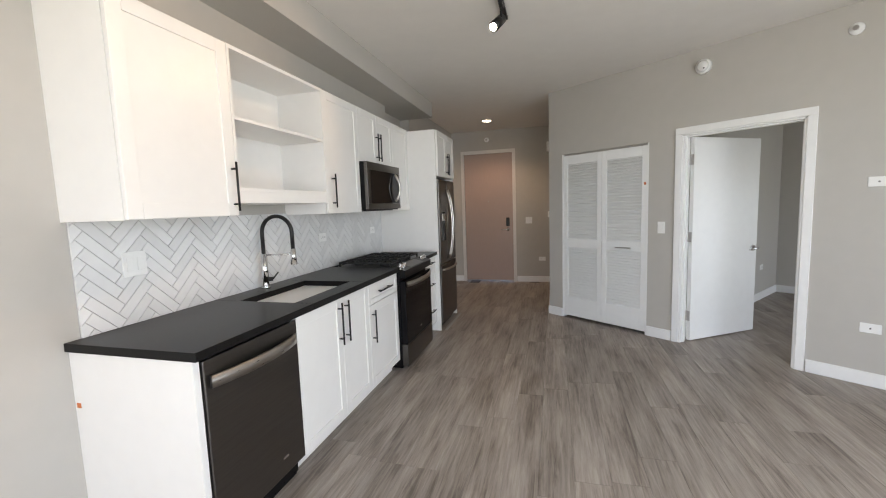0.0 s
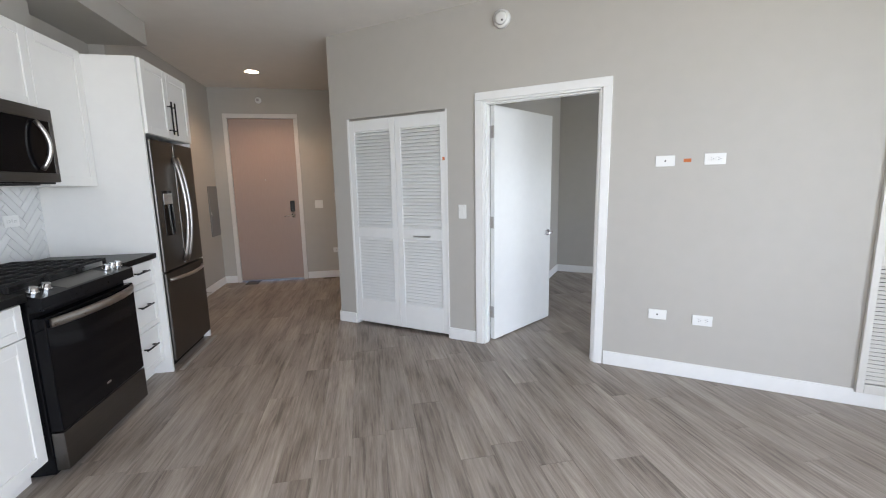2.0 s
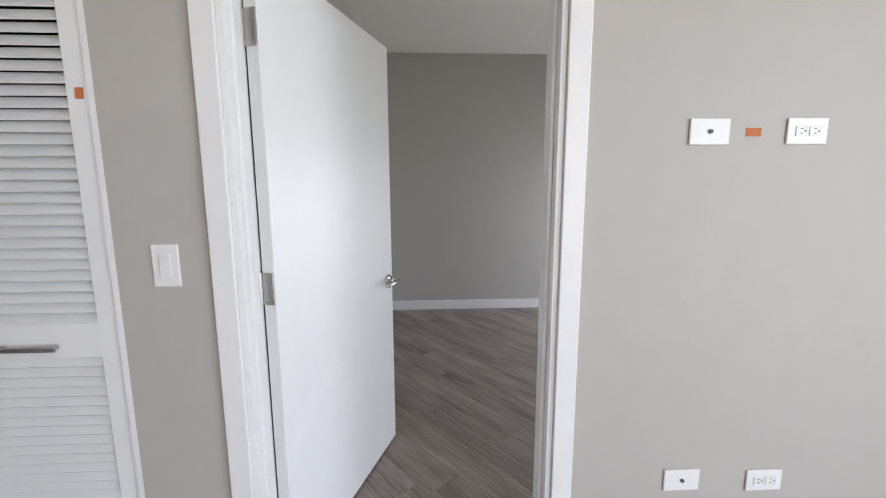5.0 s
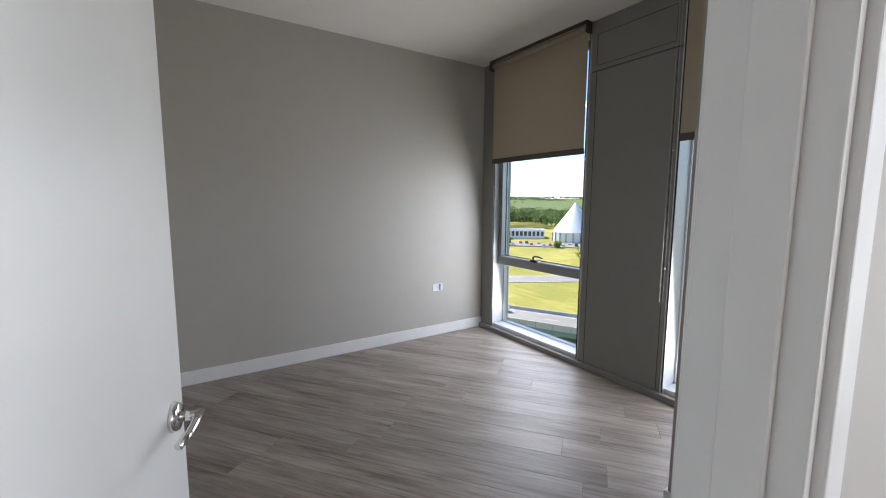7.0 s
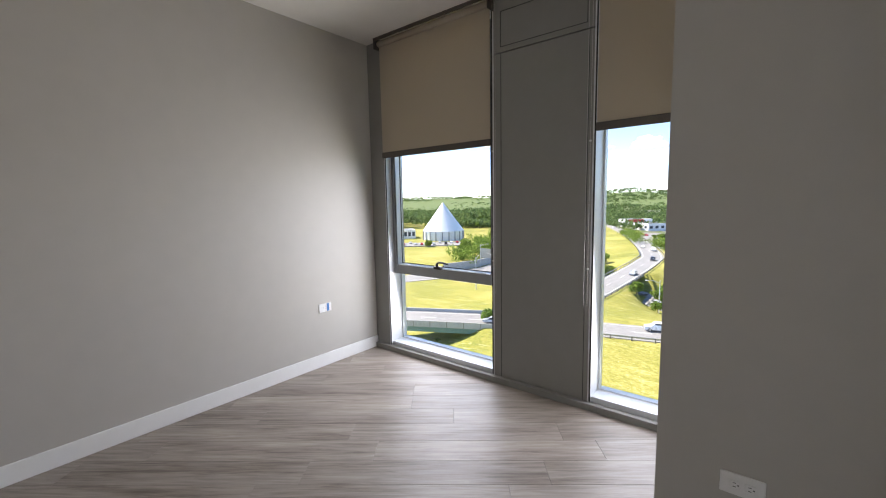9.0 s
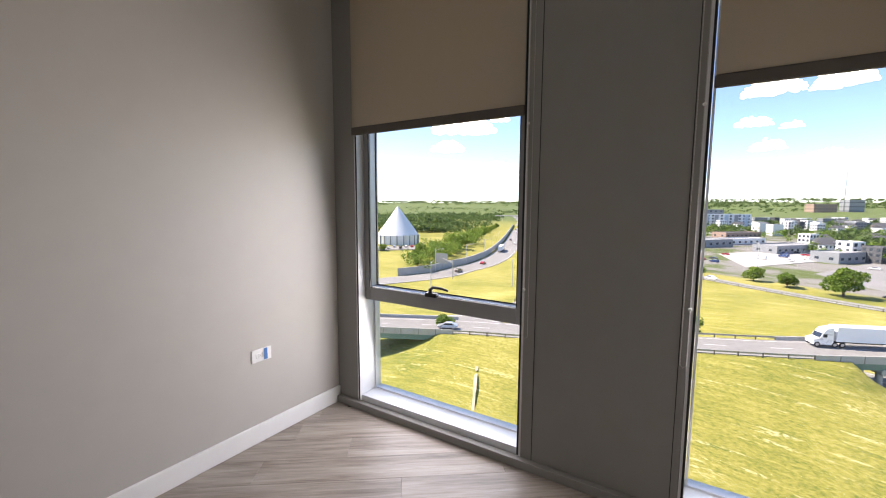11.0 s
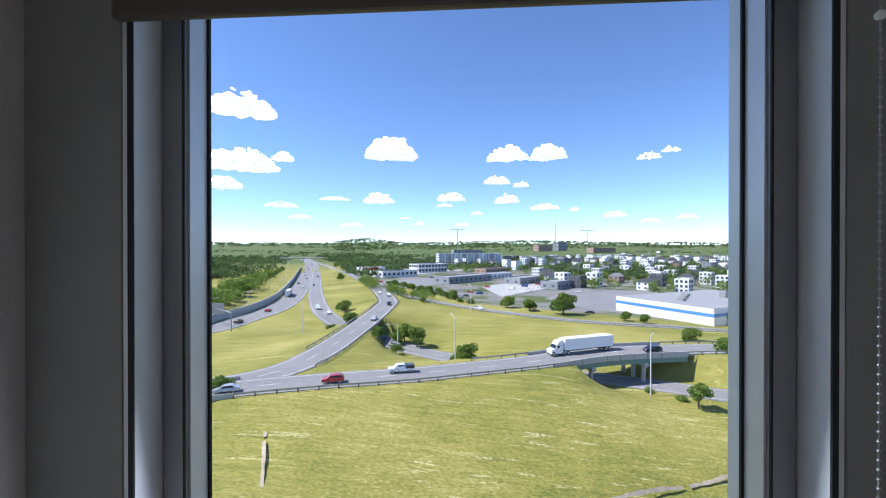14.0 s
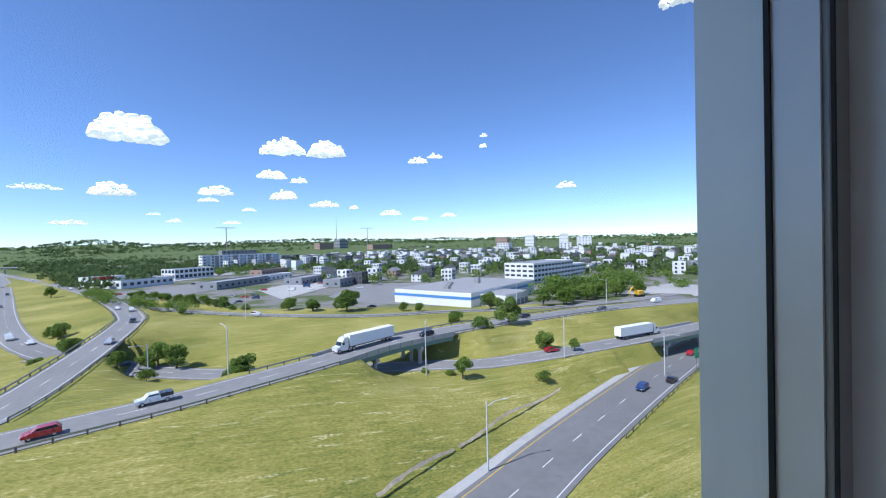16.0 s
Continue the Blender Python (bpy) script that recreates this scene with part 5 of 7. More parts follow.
def grass_mat():
    m = bpy.data.materials.new("mown_grass")
    m.use_nodes = True
    nt = m.node_tree
    b = nt.nodes["Principled BSDF"]
    b.inputs["Roughness"].default_value = 0.9
    b.inputs["Specular IOR Level"].default_value = 0.15
    tc = nt.nodes.new("ShaderNodeTexCoord")

    def tex(scale, stretch, detail, rot=0.0):
        mp = nt.nodes.new("ShaderNodeMapping")
        mp.inputs["Scale"].default_value = stretch
        mp.inputs["Rotation"].default_value = (0, 0, rot)
        nt.links.new(tc.outputs["Object"], mp.inputs[0])
        n = nt.nodes.new("ShaderNodeTexNoise")
        n.inputs["Scale"].default_value, n.inputs["Detail"].default_value, n.inputs["Roughness"].default_value = scale, detail, 0.62
        nt.links.new(mp.outputs[0], n.inputs["Vector"])
        return n.outputs["Fac"]
    big = tex(0.03, (1, 1, 1), 5)
    rows = tex(1.1, (1, 0.05, 1), 6, radians(-22))
    straw = tex(1.0, (1, 0.035, 1), 3, radians(-19))
    fine = tex(3.6, (1, 0.40, 1), 9, radians(-22))
    ramp = nt.nodes.new("ShaderNodeValToRGB")
    e = ramp.color_ramp.elements
    e[0].position, e[0].color = 0.39, (0.110, 0.140, 0.028, 1)
    e[1].position, e[1].color = 0.63, (0.56, 0.48, 0.22, 1)
    k = ramp.color_ramp.elements.new(0.495)
    k.color = (0.258, 0.240, 0.054, 1)
    k = ramp.color_ramp.elements.new(0.555)
    k.color = (0.330, 0.300, 0.085, 1)

    def mathn(op, a, bval):
        n = nt.nodes.new("ShaderNodeMath")
        n.operation = op
        nt.links.new(a, n.inputs[0])
        if isinstance(bval, float):
            n.inputs[1].default_value = bval
        else:
            nt.links.new(bval, n.inputs[1])
        return n.outputs[0]
    s = mathn('ADD', mathn('MULTIPLY', big, 0.34), mathn('MULTIPLY', rows, 0.22))
    s = mathn('ADD', s, mathn('MULTIPLY', fine, 0.42))
    nt.links.new(s, ramp.inputs[0])

    def step(a, lo, hi):
        n = nt.nodes.new("ShaderNodeMapRange")
        n.inputs[1].default_value, n.inputs[2].default_value = lo, hi
        nt.links.new(a, n.inputs[0])
        return n.outputs[0]

    def over(fac, under, colour):
        n = nt.nodes.new("ShaderNodeMix")
        n.data_type = 'RGBA'
        nt.links.new(fac, n.inputs[0])
        nt.links.new(under, n.inputs[6])
        n.inputs[7].default_value = colour
        return n.outputs[2]
    cut = mathn('MULTIPLY', mathn('MULTIPLY', step(straw, 0.60, 0.68), step(fine, 0.42, 0.58)), 0.75)
    col = over(cut, ramp.outputs[0], (0.62, 0.56, 0.30, 1))
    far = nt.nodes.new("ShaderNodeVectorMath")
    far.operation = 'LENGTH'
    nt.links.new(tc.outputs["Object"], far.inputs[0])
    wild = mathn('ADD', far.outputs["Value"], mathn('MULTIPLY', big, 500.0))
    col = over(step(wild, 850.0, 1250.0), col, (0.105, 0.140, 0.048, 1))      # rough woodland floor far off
    # beyond the frontage road the land is yards, streets and scrub
    xyz = nt.nodes.new("ShaderNodeSeparateXYZ")
    nt.links.new(tc.outputs["Object"], xyz.inputs[0])
    edge = mathn('ADD', mathn('MULTIPLY', mathn('MAXIMUM', xyz.outputs[1], 0.0), 1.75), mathn('MULTIPLY', mathn('MINIMUM', xyz.outputs[1], 0.0), 0.55))
    beyond = step(mathn('SUBTRACT', mathn('SUBTRACT', xyz.outputs[0], edge), 205.0), 18.0, 26.0)
    side = step(mathn('SUBTRACT', mathn('MULTIPLY', xyz.outputs[0], 0.29), xyz.outputs[1]), 4.0, 20.0)
    patch = step(tex(0.045, (1, 1, 1), 4), 0.44, 0.56)
    near = step(wild, 1500.0, 1050.0)
    yard = mathn('MULTIPLY', mathn('MULTIPLY', beyond, side), near)
    col = over(yard, col, (0.098, 0.125, 0.045, 1))
    col = over(mathn('MULTIPLY', yard, patch), col, (0.215, 0.205, 0.19, 1))
    nt.links.new(col, b.inputs["Base Color"])
    bp = nt.nodes.new("ShaderNodeBump")
    bp.inputs["Strength"].default_value, bp.inputs["Distance"].default_value = 0.6, 0.25
    nt.links.new(fine, bp.inputs["Height"])
    nt.links.new(bp.outputs[0], b.inputs["Normal"])
    return m


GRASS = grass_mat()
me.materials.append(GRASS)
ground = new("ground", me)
tagged(ground, "mown yellow-green grass slopes between the highways", "ground", kind="structure")

ASPHALT = mat("worn_asphalt", (0.235, 0.229, 0.222), 0.85, noise_scale=0.6, noise_amt=0.16, big=0.15, stretch=(1, 1, 1), bump=0.2, bump_scale=6)
DARKTAR = mat("dark_asphalt", (0.185, 0.183, 0.180), 0.85, noise_scale=0.6, noise_amt=0.18, big=0.15, bump=0.2, bump_scale=6)
CONCRETE = mat("pale_concrete", (0.42, 0.41, 0.385), 0.85, noise_scale=0.5, noise_amt=0.14, big=0.12)
PAINT = mat("road_paint", (0.72, 0.72, 0.70), 0.7, noise_scale=3, noise_amt=0.15)
YELLOW = mat("yellow_road_paint", (0.62, 0.42, 0.06), 0.7, noise_scale=3, noise_amt=0.15)
GALV = mat("galvanised_steel", (0.36, 0.35, 0.33), 0.5, 0.6, noise_scale=2, noise_amt=0.12)
POSTW = mat("weathered_post", (0.16, 0.14, 0.12), 0.8, noise_scale=3, noise_amt=0.2)
GREENSTEEL = mat("green_girder_paint", (0.13, 0.22, 0.19), 0.6, noise_scale=0.8, noise_amt=0.15)


def sides(road):
    n = len(road)
    out = []
    for i, p in enumerate(road):
        t = road[min(i + 1, n - 1)] - road[max(i - 1, 0)]
        t.z = 0
        t.normalize()
        out.append(Vector((-t.y, t.x, 0)))
    return out


def ribbon(bm, road, a, b, lift, keep=None, closed=0.0):
    """A strip along a road from offset a to b; closed gives it a thickness."""
    sd = sides(road)
    prev = None
    for i, (p, s) in enumerate(zip(road, sd)):
        if keep is not None and not keep(i, p):
            prev = None
            continue
        up = Vector((0, 0, lift))
        row = [bm.verts.new(p + s * a + up), bm.verts.new(p + s * b + up)]
        if closed:
            row += [bm.verts.new(p + s * b + up - Vector((0, 0, closed))), bm.verts.new(p + s * a + up - Vector((0, 0, closed)))]
        if prev:
            k = len(row)
            for j in range(k if closed else 1):
                bm.faces.new((prev[j], prev[(j + 1) % k], row[(j + 1) % k], row[j]))
        prev = row
    return bm


ROADNAMES = [("road_ramp_bridge", ROAD_A, 5.2, ASPHALT, "pale worn asphalt ramp road carried over a bridge"),
             ("road_curved_ramp", ROAD_R, 5.0, ASPHALT, "curving two-lane asphalt ramp"),
             ("road_highway", ROAD_M, 7.0, ASPHALT, "wide asphalt highway carriageway"),
             ("road_highway_2", ROAD_M2, 4.8, ASPHALT, "asphalt highway exit lane"),
             ("road_frontage", ROAD_F, 3.4, ASPHALT, "narrow asphalt frontage road"),
             ("road_lower", ROAD_L, 4.6, ASPHALT, "lower asphalt road passing under the bridge"),
             ("road_near", ROAD_N, 6.6, DARKTAR, "dark asphalt road below the building")]
for nm, road, half, m_, lab in ROADNAMES:
    solid(nm, ribbon(bmesh.new(), road, -half, half, 0.06, closed=0.5), m_, lab, "road")
    b = bmesh.new()
    for o in (-half + 0.9, half - 1.05):
        if not (road is ROAD_N and o > 0):
            ribbon(b, road, o, o + 0.16, 0.075)
    solid("trim_edge_lines", b, PAINT, "white painted road edge lines", "road marking")
    fine = road
    b = bmesh.new()
    for o in ((-2.4, 2.4) if half > 6.8 else (0.0,)):
        ribbon(b, fine, o - 0.08, o + 0.08, 0.078, keep=lambda i, p: i % 3 < 2)
    if road is not ROAD_F:
        solid("trim_lane_dashes", b, PAINT, "white dashed lane line", "road marking")
solid("trim_yellow_line", ribbon(bmesh.new(), ROAD_N, 5.5, 5.68, 0.077), YELLOW, "yellow painted road edge line", "road marking")
solid("pavement_shoulder", ribbon(bmesh.new(), ROAD_N, 6.6, 8.6, 0.055, closed=0.4), CONCRETE, "pale concrete shoulder beside the road", "pavement")


def guard_rail(road, off, lo, hi, label):
    g = thing("guard_rail", tuple(road[lo]), label, "guard rail", "highway guard rails")
    stretch = road[lo:hi]
    b = bmesh.new()
    ribbon(b, stretch, off - 0.05, off + 0.05, 0.85, closed=0.34)
    part("rail", b, GALV, g)
    b = bmesh.new()
    sd = sides(stretch)
    for p, s in zip(stretch, sd):
        c = p + s * off
        box(b, c.x - 0.11, c.x + 0.11, c.y - 0.11, c.y + 0.11, p.z - 0.6, p.z + 0.80)
    tagged(part("post", b, POSTW, g), kind="stuff")


guard_rail(ROAD_A, -5.6, 10, 66, "galvanised guard rail on the ramp's near edge")
guard_rail(ROAD_A, 5.6, 30, 70, "galvanised guard rail on the ramp's far edge")
guard_rail(ROAD_R, -5.4, 5, 60, "galvanised guard rail along the curved ramp")
guard_rail(ROAD_R, 5.4, 8, 60, "galvanised guard rail outside the curve")
guard_rail(ROAD_F, -3.9, 12, 66, "guard rail along the frontage road")
guard_rail(ROAD_N, 8.9, 26, 48, "guard rail on the grass side of the near road")
guard_rail(ROAD_N, -7.2, 17, 40, "guard rail on the outer side of the near road")


def bridge(road, half, lo, hi, drop, label, piers):
    br = thing("road_bridge", tuple(road[lo]), label, "bridge", kind="structure")
    seg = road[lo:hi]
    b = bmesh.new()
    ribbon(b, seg, -half - 0.5, half + 0.5, -0.02, closed=0.55)
    part("deck", b, CONCRETE, br, "concrete bridge deck")
    for o in (-half - 0.5, half + 0.2):
        b = bmesh.new()
        ribbon(b, seg, o, o + 0.3, 0.85, closed=0.9)
        part("parapet", b, CONCRETE, br)
    for o in (-half, -half / 3, half / 3, half - 0.3):
        b = bmesh.new()
        ribbon(b, seg, o, o + 0.35, -0.58, closed=1.3)
        part("girder", b, GREENSTEEL, br)
    sd = sides(seg)
    for k in piers:
        p, s = seg[k], sd[k]
        b = bmesh.new()
        for o in (-half + 1, 0, half - 1):
            c = p + s * o
            cyl(b, (c.x, c.y, p.z - drop), (c.x, c.y, p.z - 2.4), 0.55, seg=14)
        a, c = p + s * (half + 0.2), p - s * (half + 0.2)
        tube(b, [a - Vector((0, 0, 2.3)), c - Vector((0, 0, 2.3))], 0.65, 8)
        part("pier", b, CONCRETE, br, "concrete pier with three columns")


iA = [i for i, p in enumerate(ROAD_A) if -60 < p.y < -13]
bridge(ROAD_A, 5.2, iA[0], iA[-1], 8.5, "long ramp bridge with green steel girders", (3, 7))
iB = [i for i, p in enumerate(ROAD_A) if 44 < p.y]
bridge(ROAD_A, 5.2, iB[0], iB[-1], 9.0, "ramp bridge with green steel girders over a gully", (len(iB) - 9, len(iB) - 3))
iL = [i for i, p in enumerate(ROAD_L) if -156 < p.y < -114]
bridge(ROAD_L, 4.6, iL[0], iL[-1], 7.0, "low road bridge crossing the near road", (2, 8))

# concrete retaining wall beside the far highway
rw = thing("retaining_wall", (250, 122, -30), "long grey concrete retaining wall beside the highway", "retaining wall", kind="structure")
part("wall_face", ribbon(bmesh.new(), ROAD_M[8:90], 8.6, 9.2, 3.4, closed=4.5), CONCRETE, rw)

# worn footpaths over the grass
DIRT = mat("dry_trodden_earth", (0.44, 0.37, 0.26), 0.95, noise_scale=1.5, noise_amt=0.3, big=0.2, bump=0.3, bump_scale=8)


def footpath(name, ends, wide, label, seed):
    rg_ = random.Random(seed)
    line = spline([(x, y, 0) for x, y in ends], 1.2)
    b = bmesh.new()
    prev = None
    for p, s in zip(line, sides(line)):
        row = []
        for o in (-wide * rg_.uniform(0.3, 0.7), wide * rg_.uniform(0.3, 0.7)):
            q = p + s * o
            row.append(b.verts.new((q.x, q.y, float(land(np.array([(q.x, q.y)]))[0]) + 0.09)))
        if prev and rg_.random() > 0.08:
            b.faces.new((prev[0], prev[1], row[1], row[0]))
        prev = row
    solid(name, b, DIRT, label, "footpath")


footpath("ground_footpath_1", ((73.5, 39.2), (66.4, 36.2), (56, 31.4), (46, 27)), 0.5, "narrow trodden dirt path down the grass slope", 3)
footpath("ground_footpath_2", ((82, -70), (79.9, -64.4), (73.9, -47.9), (68.4, -34.2), (64.7, -24.8), (60, -14)), 0.45, "dry dirt path along the foot of the slope", 4)

# ---- paved lots round the shops ----
def lot(name, x, y, w, d, rot, m_, label):
    b = bmesh.new()
    box(b, -w / 2, w / 2, -d / 2, d / 2, -0.6, 0.12)
    solid(name, b, m_, label, "pavement", axes=pose(x, y, float(land(np.array([(x, y)]))[0]) + 0.18, 0, 0, rot))


lot("pavement_lot_1", 300, -18, 150, 46, -35, CONCRETE, "pale paved parking lot")
lot("pavement_lot_2", 400, 20, 190, 60, -35, ASPHALT, "asphalt parking lot between low shops")
lot("pavement_lot_3", 250, -75, 130, 60, -28, ASPHALT, "asphalt car park beside the warehouse")
lot("pavement_lot_4", 460, -60, 320, 16, -40, ASPHALT, "asphalt town street")
lot("pavement_lot_5", 160, -215, 40, 110, 10, CONCRETE, "bare pale construction yard")
lot("pavement_lot_6", 520, 60, 200, 60, -35, CONCRETE, "pale paved yard")

# ---- traffic ----
PAINTS = {n: mat("car_paint_" + n, c, 0.28, 0.2, noise_scale=2, noise_amt=0.04, coat=0.6) for n, c in (("white", (0.78, 0.78, 0.77)), ("black", (0.02, 0.02, 0.024)), ("red", (0.42, 0.02, 0.03)), ("silver", (0.42, 0.44, 0.46)), ("blue", (0.03, 0.06, 0.16)), ("grey", (0.12, 0.125, 0.13)))}
TYRE = mat("tyre_rubber", (0.015, 0.015, 0.015), 0.85)
RIM = mat("wheel_rim", (0.45, 0.45, 0.46), 0.35, 0.9)
CARGLASS = mat("tinted_car_glass", (0.02, 0.024, 0.028), 0.06, coat=0.5)
TRAILER = mat("white_trailer_panel", (0.78, 0.78, 0.775), 0.45, noise_scale=1, noise_amt=0.05)
LENSR = mat("red_tail_lens", (0.4, 0.01, 0.01), 0.3)


def side_profile(b, prof, hw, top_in=0.0):
    """A body extruded across from its side outline (x, z); points with a third value are drawn in."""
    L = [b.verts.new((p[0], -hw + (p[2] if len(p) > 2 else 0), p[1])) for p in prof]
    Rr = [b.verts.new((p[0], hw - (p[2] if len(p) > 2 else 0), p[1])) for p in prof]
    b.faces.new(L[::-1])
    b.faces.new(Rr)
    n = len(prof)
    for i in range(n):
        b.faces.new((L[i], L[(i + 1) % n], Rr[(i + 1) % n], Rr[i]))
    return b


def local_thing(name, label, category, group):
    t = new(name)
    BASES[t] = Vector((0, 0, 0))
    return tagged(t, label, category, group)


def wheels(t, xs, y, r):
    for x in xs:
        for s in (-1, 1):
            w = part("wheel", cyl(bmesh.new(), (x, s * (y - 0.2), r), (x, s * y, r), r, seg=18), TYRE, t)
            part("rim", cyl(bmesh.new(), (x, s * (y - 0.02), r), (x, s * (y + 0.012), r), r * 0.6, seg=14), RIM, w)


CARS = {}


def car(kind, colour):
    key = (kind, colour)
    if key in CARS:
        return CARS[key]
    p = PAINTS[colour]
    if kind == "truck":
        t = local_thing("semi_truck", "white semi-trailer truck driving on the road", "truck", "vehicles")
        b = bmesh.new()
        side_profile(b, [(6.2, 0.5), (9.6, 0.5), (9.7, 1.5), (8.6, 1.75), (8.1, 2.75), (7.4, 3.6, 0.1), (6.2, 3.85, 0.1)], 1.2)
        cab = part("cab", b, p, t)
        part("windscreen", side_profile(bmesh.new(), [(8.57, 1.85), (8.12, 2.72), (8.16, 2.74), (8.63, 1.85)], 1.08), CARGLASS, cab)
        for s in (-1, 1):
            part("side_window", box(bmesh.new(), 7.35, 8.05, s * 1.19, s * 1.212, 1.95, 2.6), CARGLASS, cab)
        part("trailer", box(bmesh.new(), -9.6, 5.7, -1.3, 1.3, 1.2, 4.1, 0.04), TRAILER if colour == "white" else TRAILER, t, "white box trailer")
        part("chassis", box(bmesh.new(), -9.2, 9.0, -0.45, 0.45, 0.75, 1.18), TYRE, t)
        wheels(t, (-8.4, -7.1, 4.6, 5.9, 9.0), 1.22, 0.52)
    elif kind == "pickup":
        t = local_thing("pickup_truck", "white pickup truck with a dark load bed", "pickup", "vehicles")
        b = bmesh.new()
        side_profile(b, [(-2.9, 0.5), (2.9, 0.5), (2.95, 1.1), (1.6, 1.25), (0.9, 1.9, 0.16), (-0.7, 1.95, 0.16), (-0.9, 1.2), (-2.9, 1.15)], 0.98)
        part("body", b, p, t)
        part("load_bed", box(bmesh.new(), -2.95, -0.95, -1.0, 1.0, 1.05, 1.75, 0.03), PAINTS["black"], t, "dark dump bed")
        part("side_windows", side_profile(bmesh.new(), [(1.35, 1.3), (0.8, 1.82), (-0.62, 1.86), (-0.75, 1.3)], 0.90), CARGLASS, t)
        wheels(t, (-1.9, 1.9), 0.98, 0.40)
    else:
        van = kind == "van"
        suv = kind == "suv"
        t = local_thing({"van": "van", "suv": "suv_car"}.get(kind, "sedan_car"), {"van": "%s delivery van on the road", "suv": "%s sport utility car on the road"}.get(kind, "%s sedan car on the road") % colour, {"van": "van"}.get(kind, "car"), "vehicles")
        if van:
            prof = [(-2.7, 0.42), (2.65, 0.42), (2.75, 1.0), (2.1, 1.25), (1.35, 2.05, 0.12), (-2.6, 2.15, 0.12), (-2.75, 1.2)]
            glass = [(2.0, 1.3), (1.35, 1.96), (0.4, 1.98), (0.4, 1.3)]
            hw, base = 0.98, 1.75
        elif suv:
            prof = [(-2.3, 0.42), (2.25, 0.42), (2.35, 0.85), (1.25, 1.08), (0.5, 1.65, 0.15), (-1.7, 1.72, 0.15), (-2.3, 1.1)]
            glass = [(1.15, 1.1), (0.45, 1.58), (-1.65, 1.64), (-2.1, 1.12)]
            hw, base = 0.95, 1.4
        else:
            prof = [(-2.3, 0.36), (2.25, 0.36), (2.35, 0.7), (1.2, 0.92), (0.45, 1.42, 0.17), (-1.0, 1.46, 0.17), (-1.9, 1.0), (-2.35, 0.92)]
            glass = [(1.1, 0.95), (0.42, 1.36), (-0.98, 1.40), (-1.7, 1.0)]
            hw, base = 0.90, 1.35
        b = bmesh.new()
        side_profile(b, prof, hw)
        bmesh.ops.bevel(b, geom=list(b.edges), offset=0.05, segments=2, affect='EDGES')
        part("body", b, p, t)
        part("side_windows", side_profile(bmesh.new(), glass, hw - 0.055), CARGLASS, t)
        for s in (-0.6, 0.6):
            part("headlight", box(bmesh.new(), prof[2][0] - 0.12, prof[2][0] + 0.01, s - 0.16, s + 0.16, prof[2][1] - 0.12, prof[2][1] - 0.01), PLASTIC, t)
            part("tail_light", box(bmesh.new(), prof[-1][0] - 0.01, prof[-1][0] + 0.12, s - 0.14, s + 0.14, prof[-1][1] - 0.25, prof[-1][1] - 0.06), LENSR, t)
        wheels(t, (-base, base), hw - 0.02, 0.34)
    CARS[key] = [t, False]
    return CARS[key]


def drive(kind, colour, road, x, y, lane, back=False):
    """Stands a vehicle on a road beside (x, y), in the lane at that offset."""
    i = min(range(len(road)), key=lambda k: (road[k].x - x) ** 2 + (road[k].y - y) ** 2)
    i = min(max(i, 1), len(road) - 2)
    t = (road[i + 1] - road[i - 1]).normalized()
    s = Vector((-t.y, t.x, 0)).normalized()
    near = Vector((x, y, 0)) - Vector((road[i].x, road[i].y, 0))
    p = road[i] + t * near.dot(t) + s * lane
    m = pose(p.x, p.y, p.z + 0.075, 0, 0, math.degrees(math.atan2(t.y, t.x)) + (180 if back else 0))
    entry = car(kind, colour)
    if not entry[1]:
        entry[0].matrix_world = m
        entry[1] = True
    else:
        copy_thing(entry[0], m)


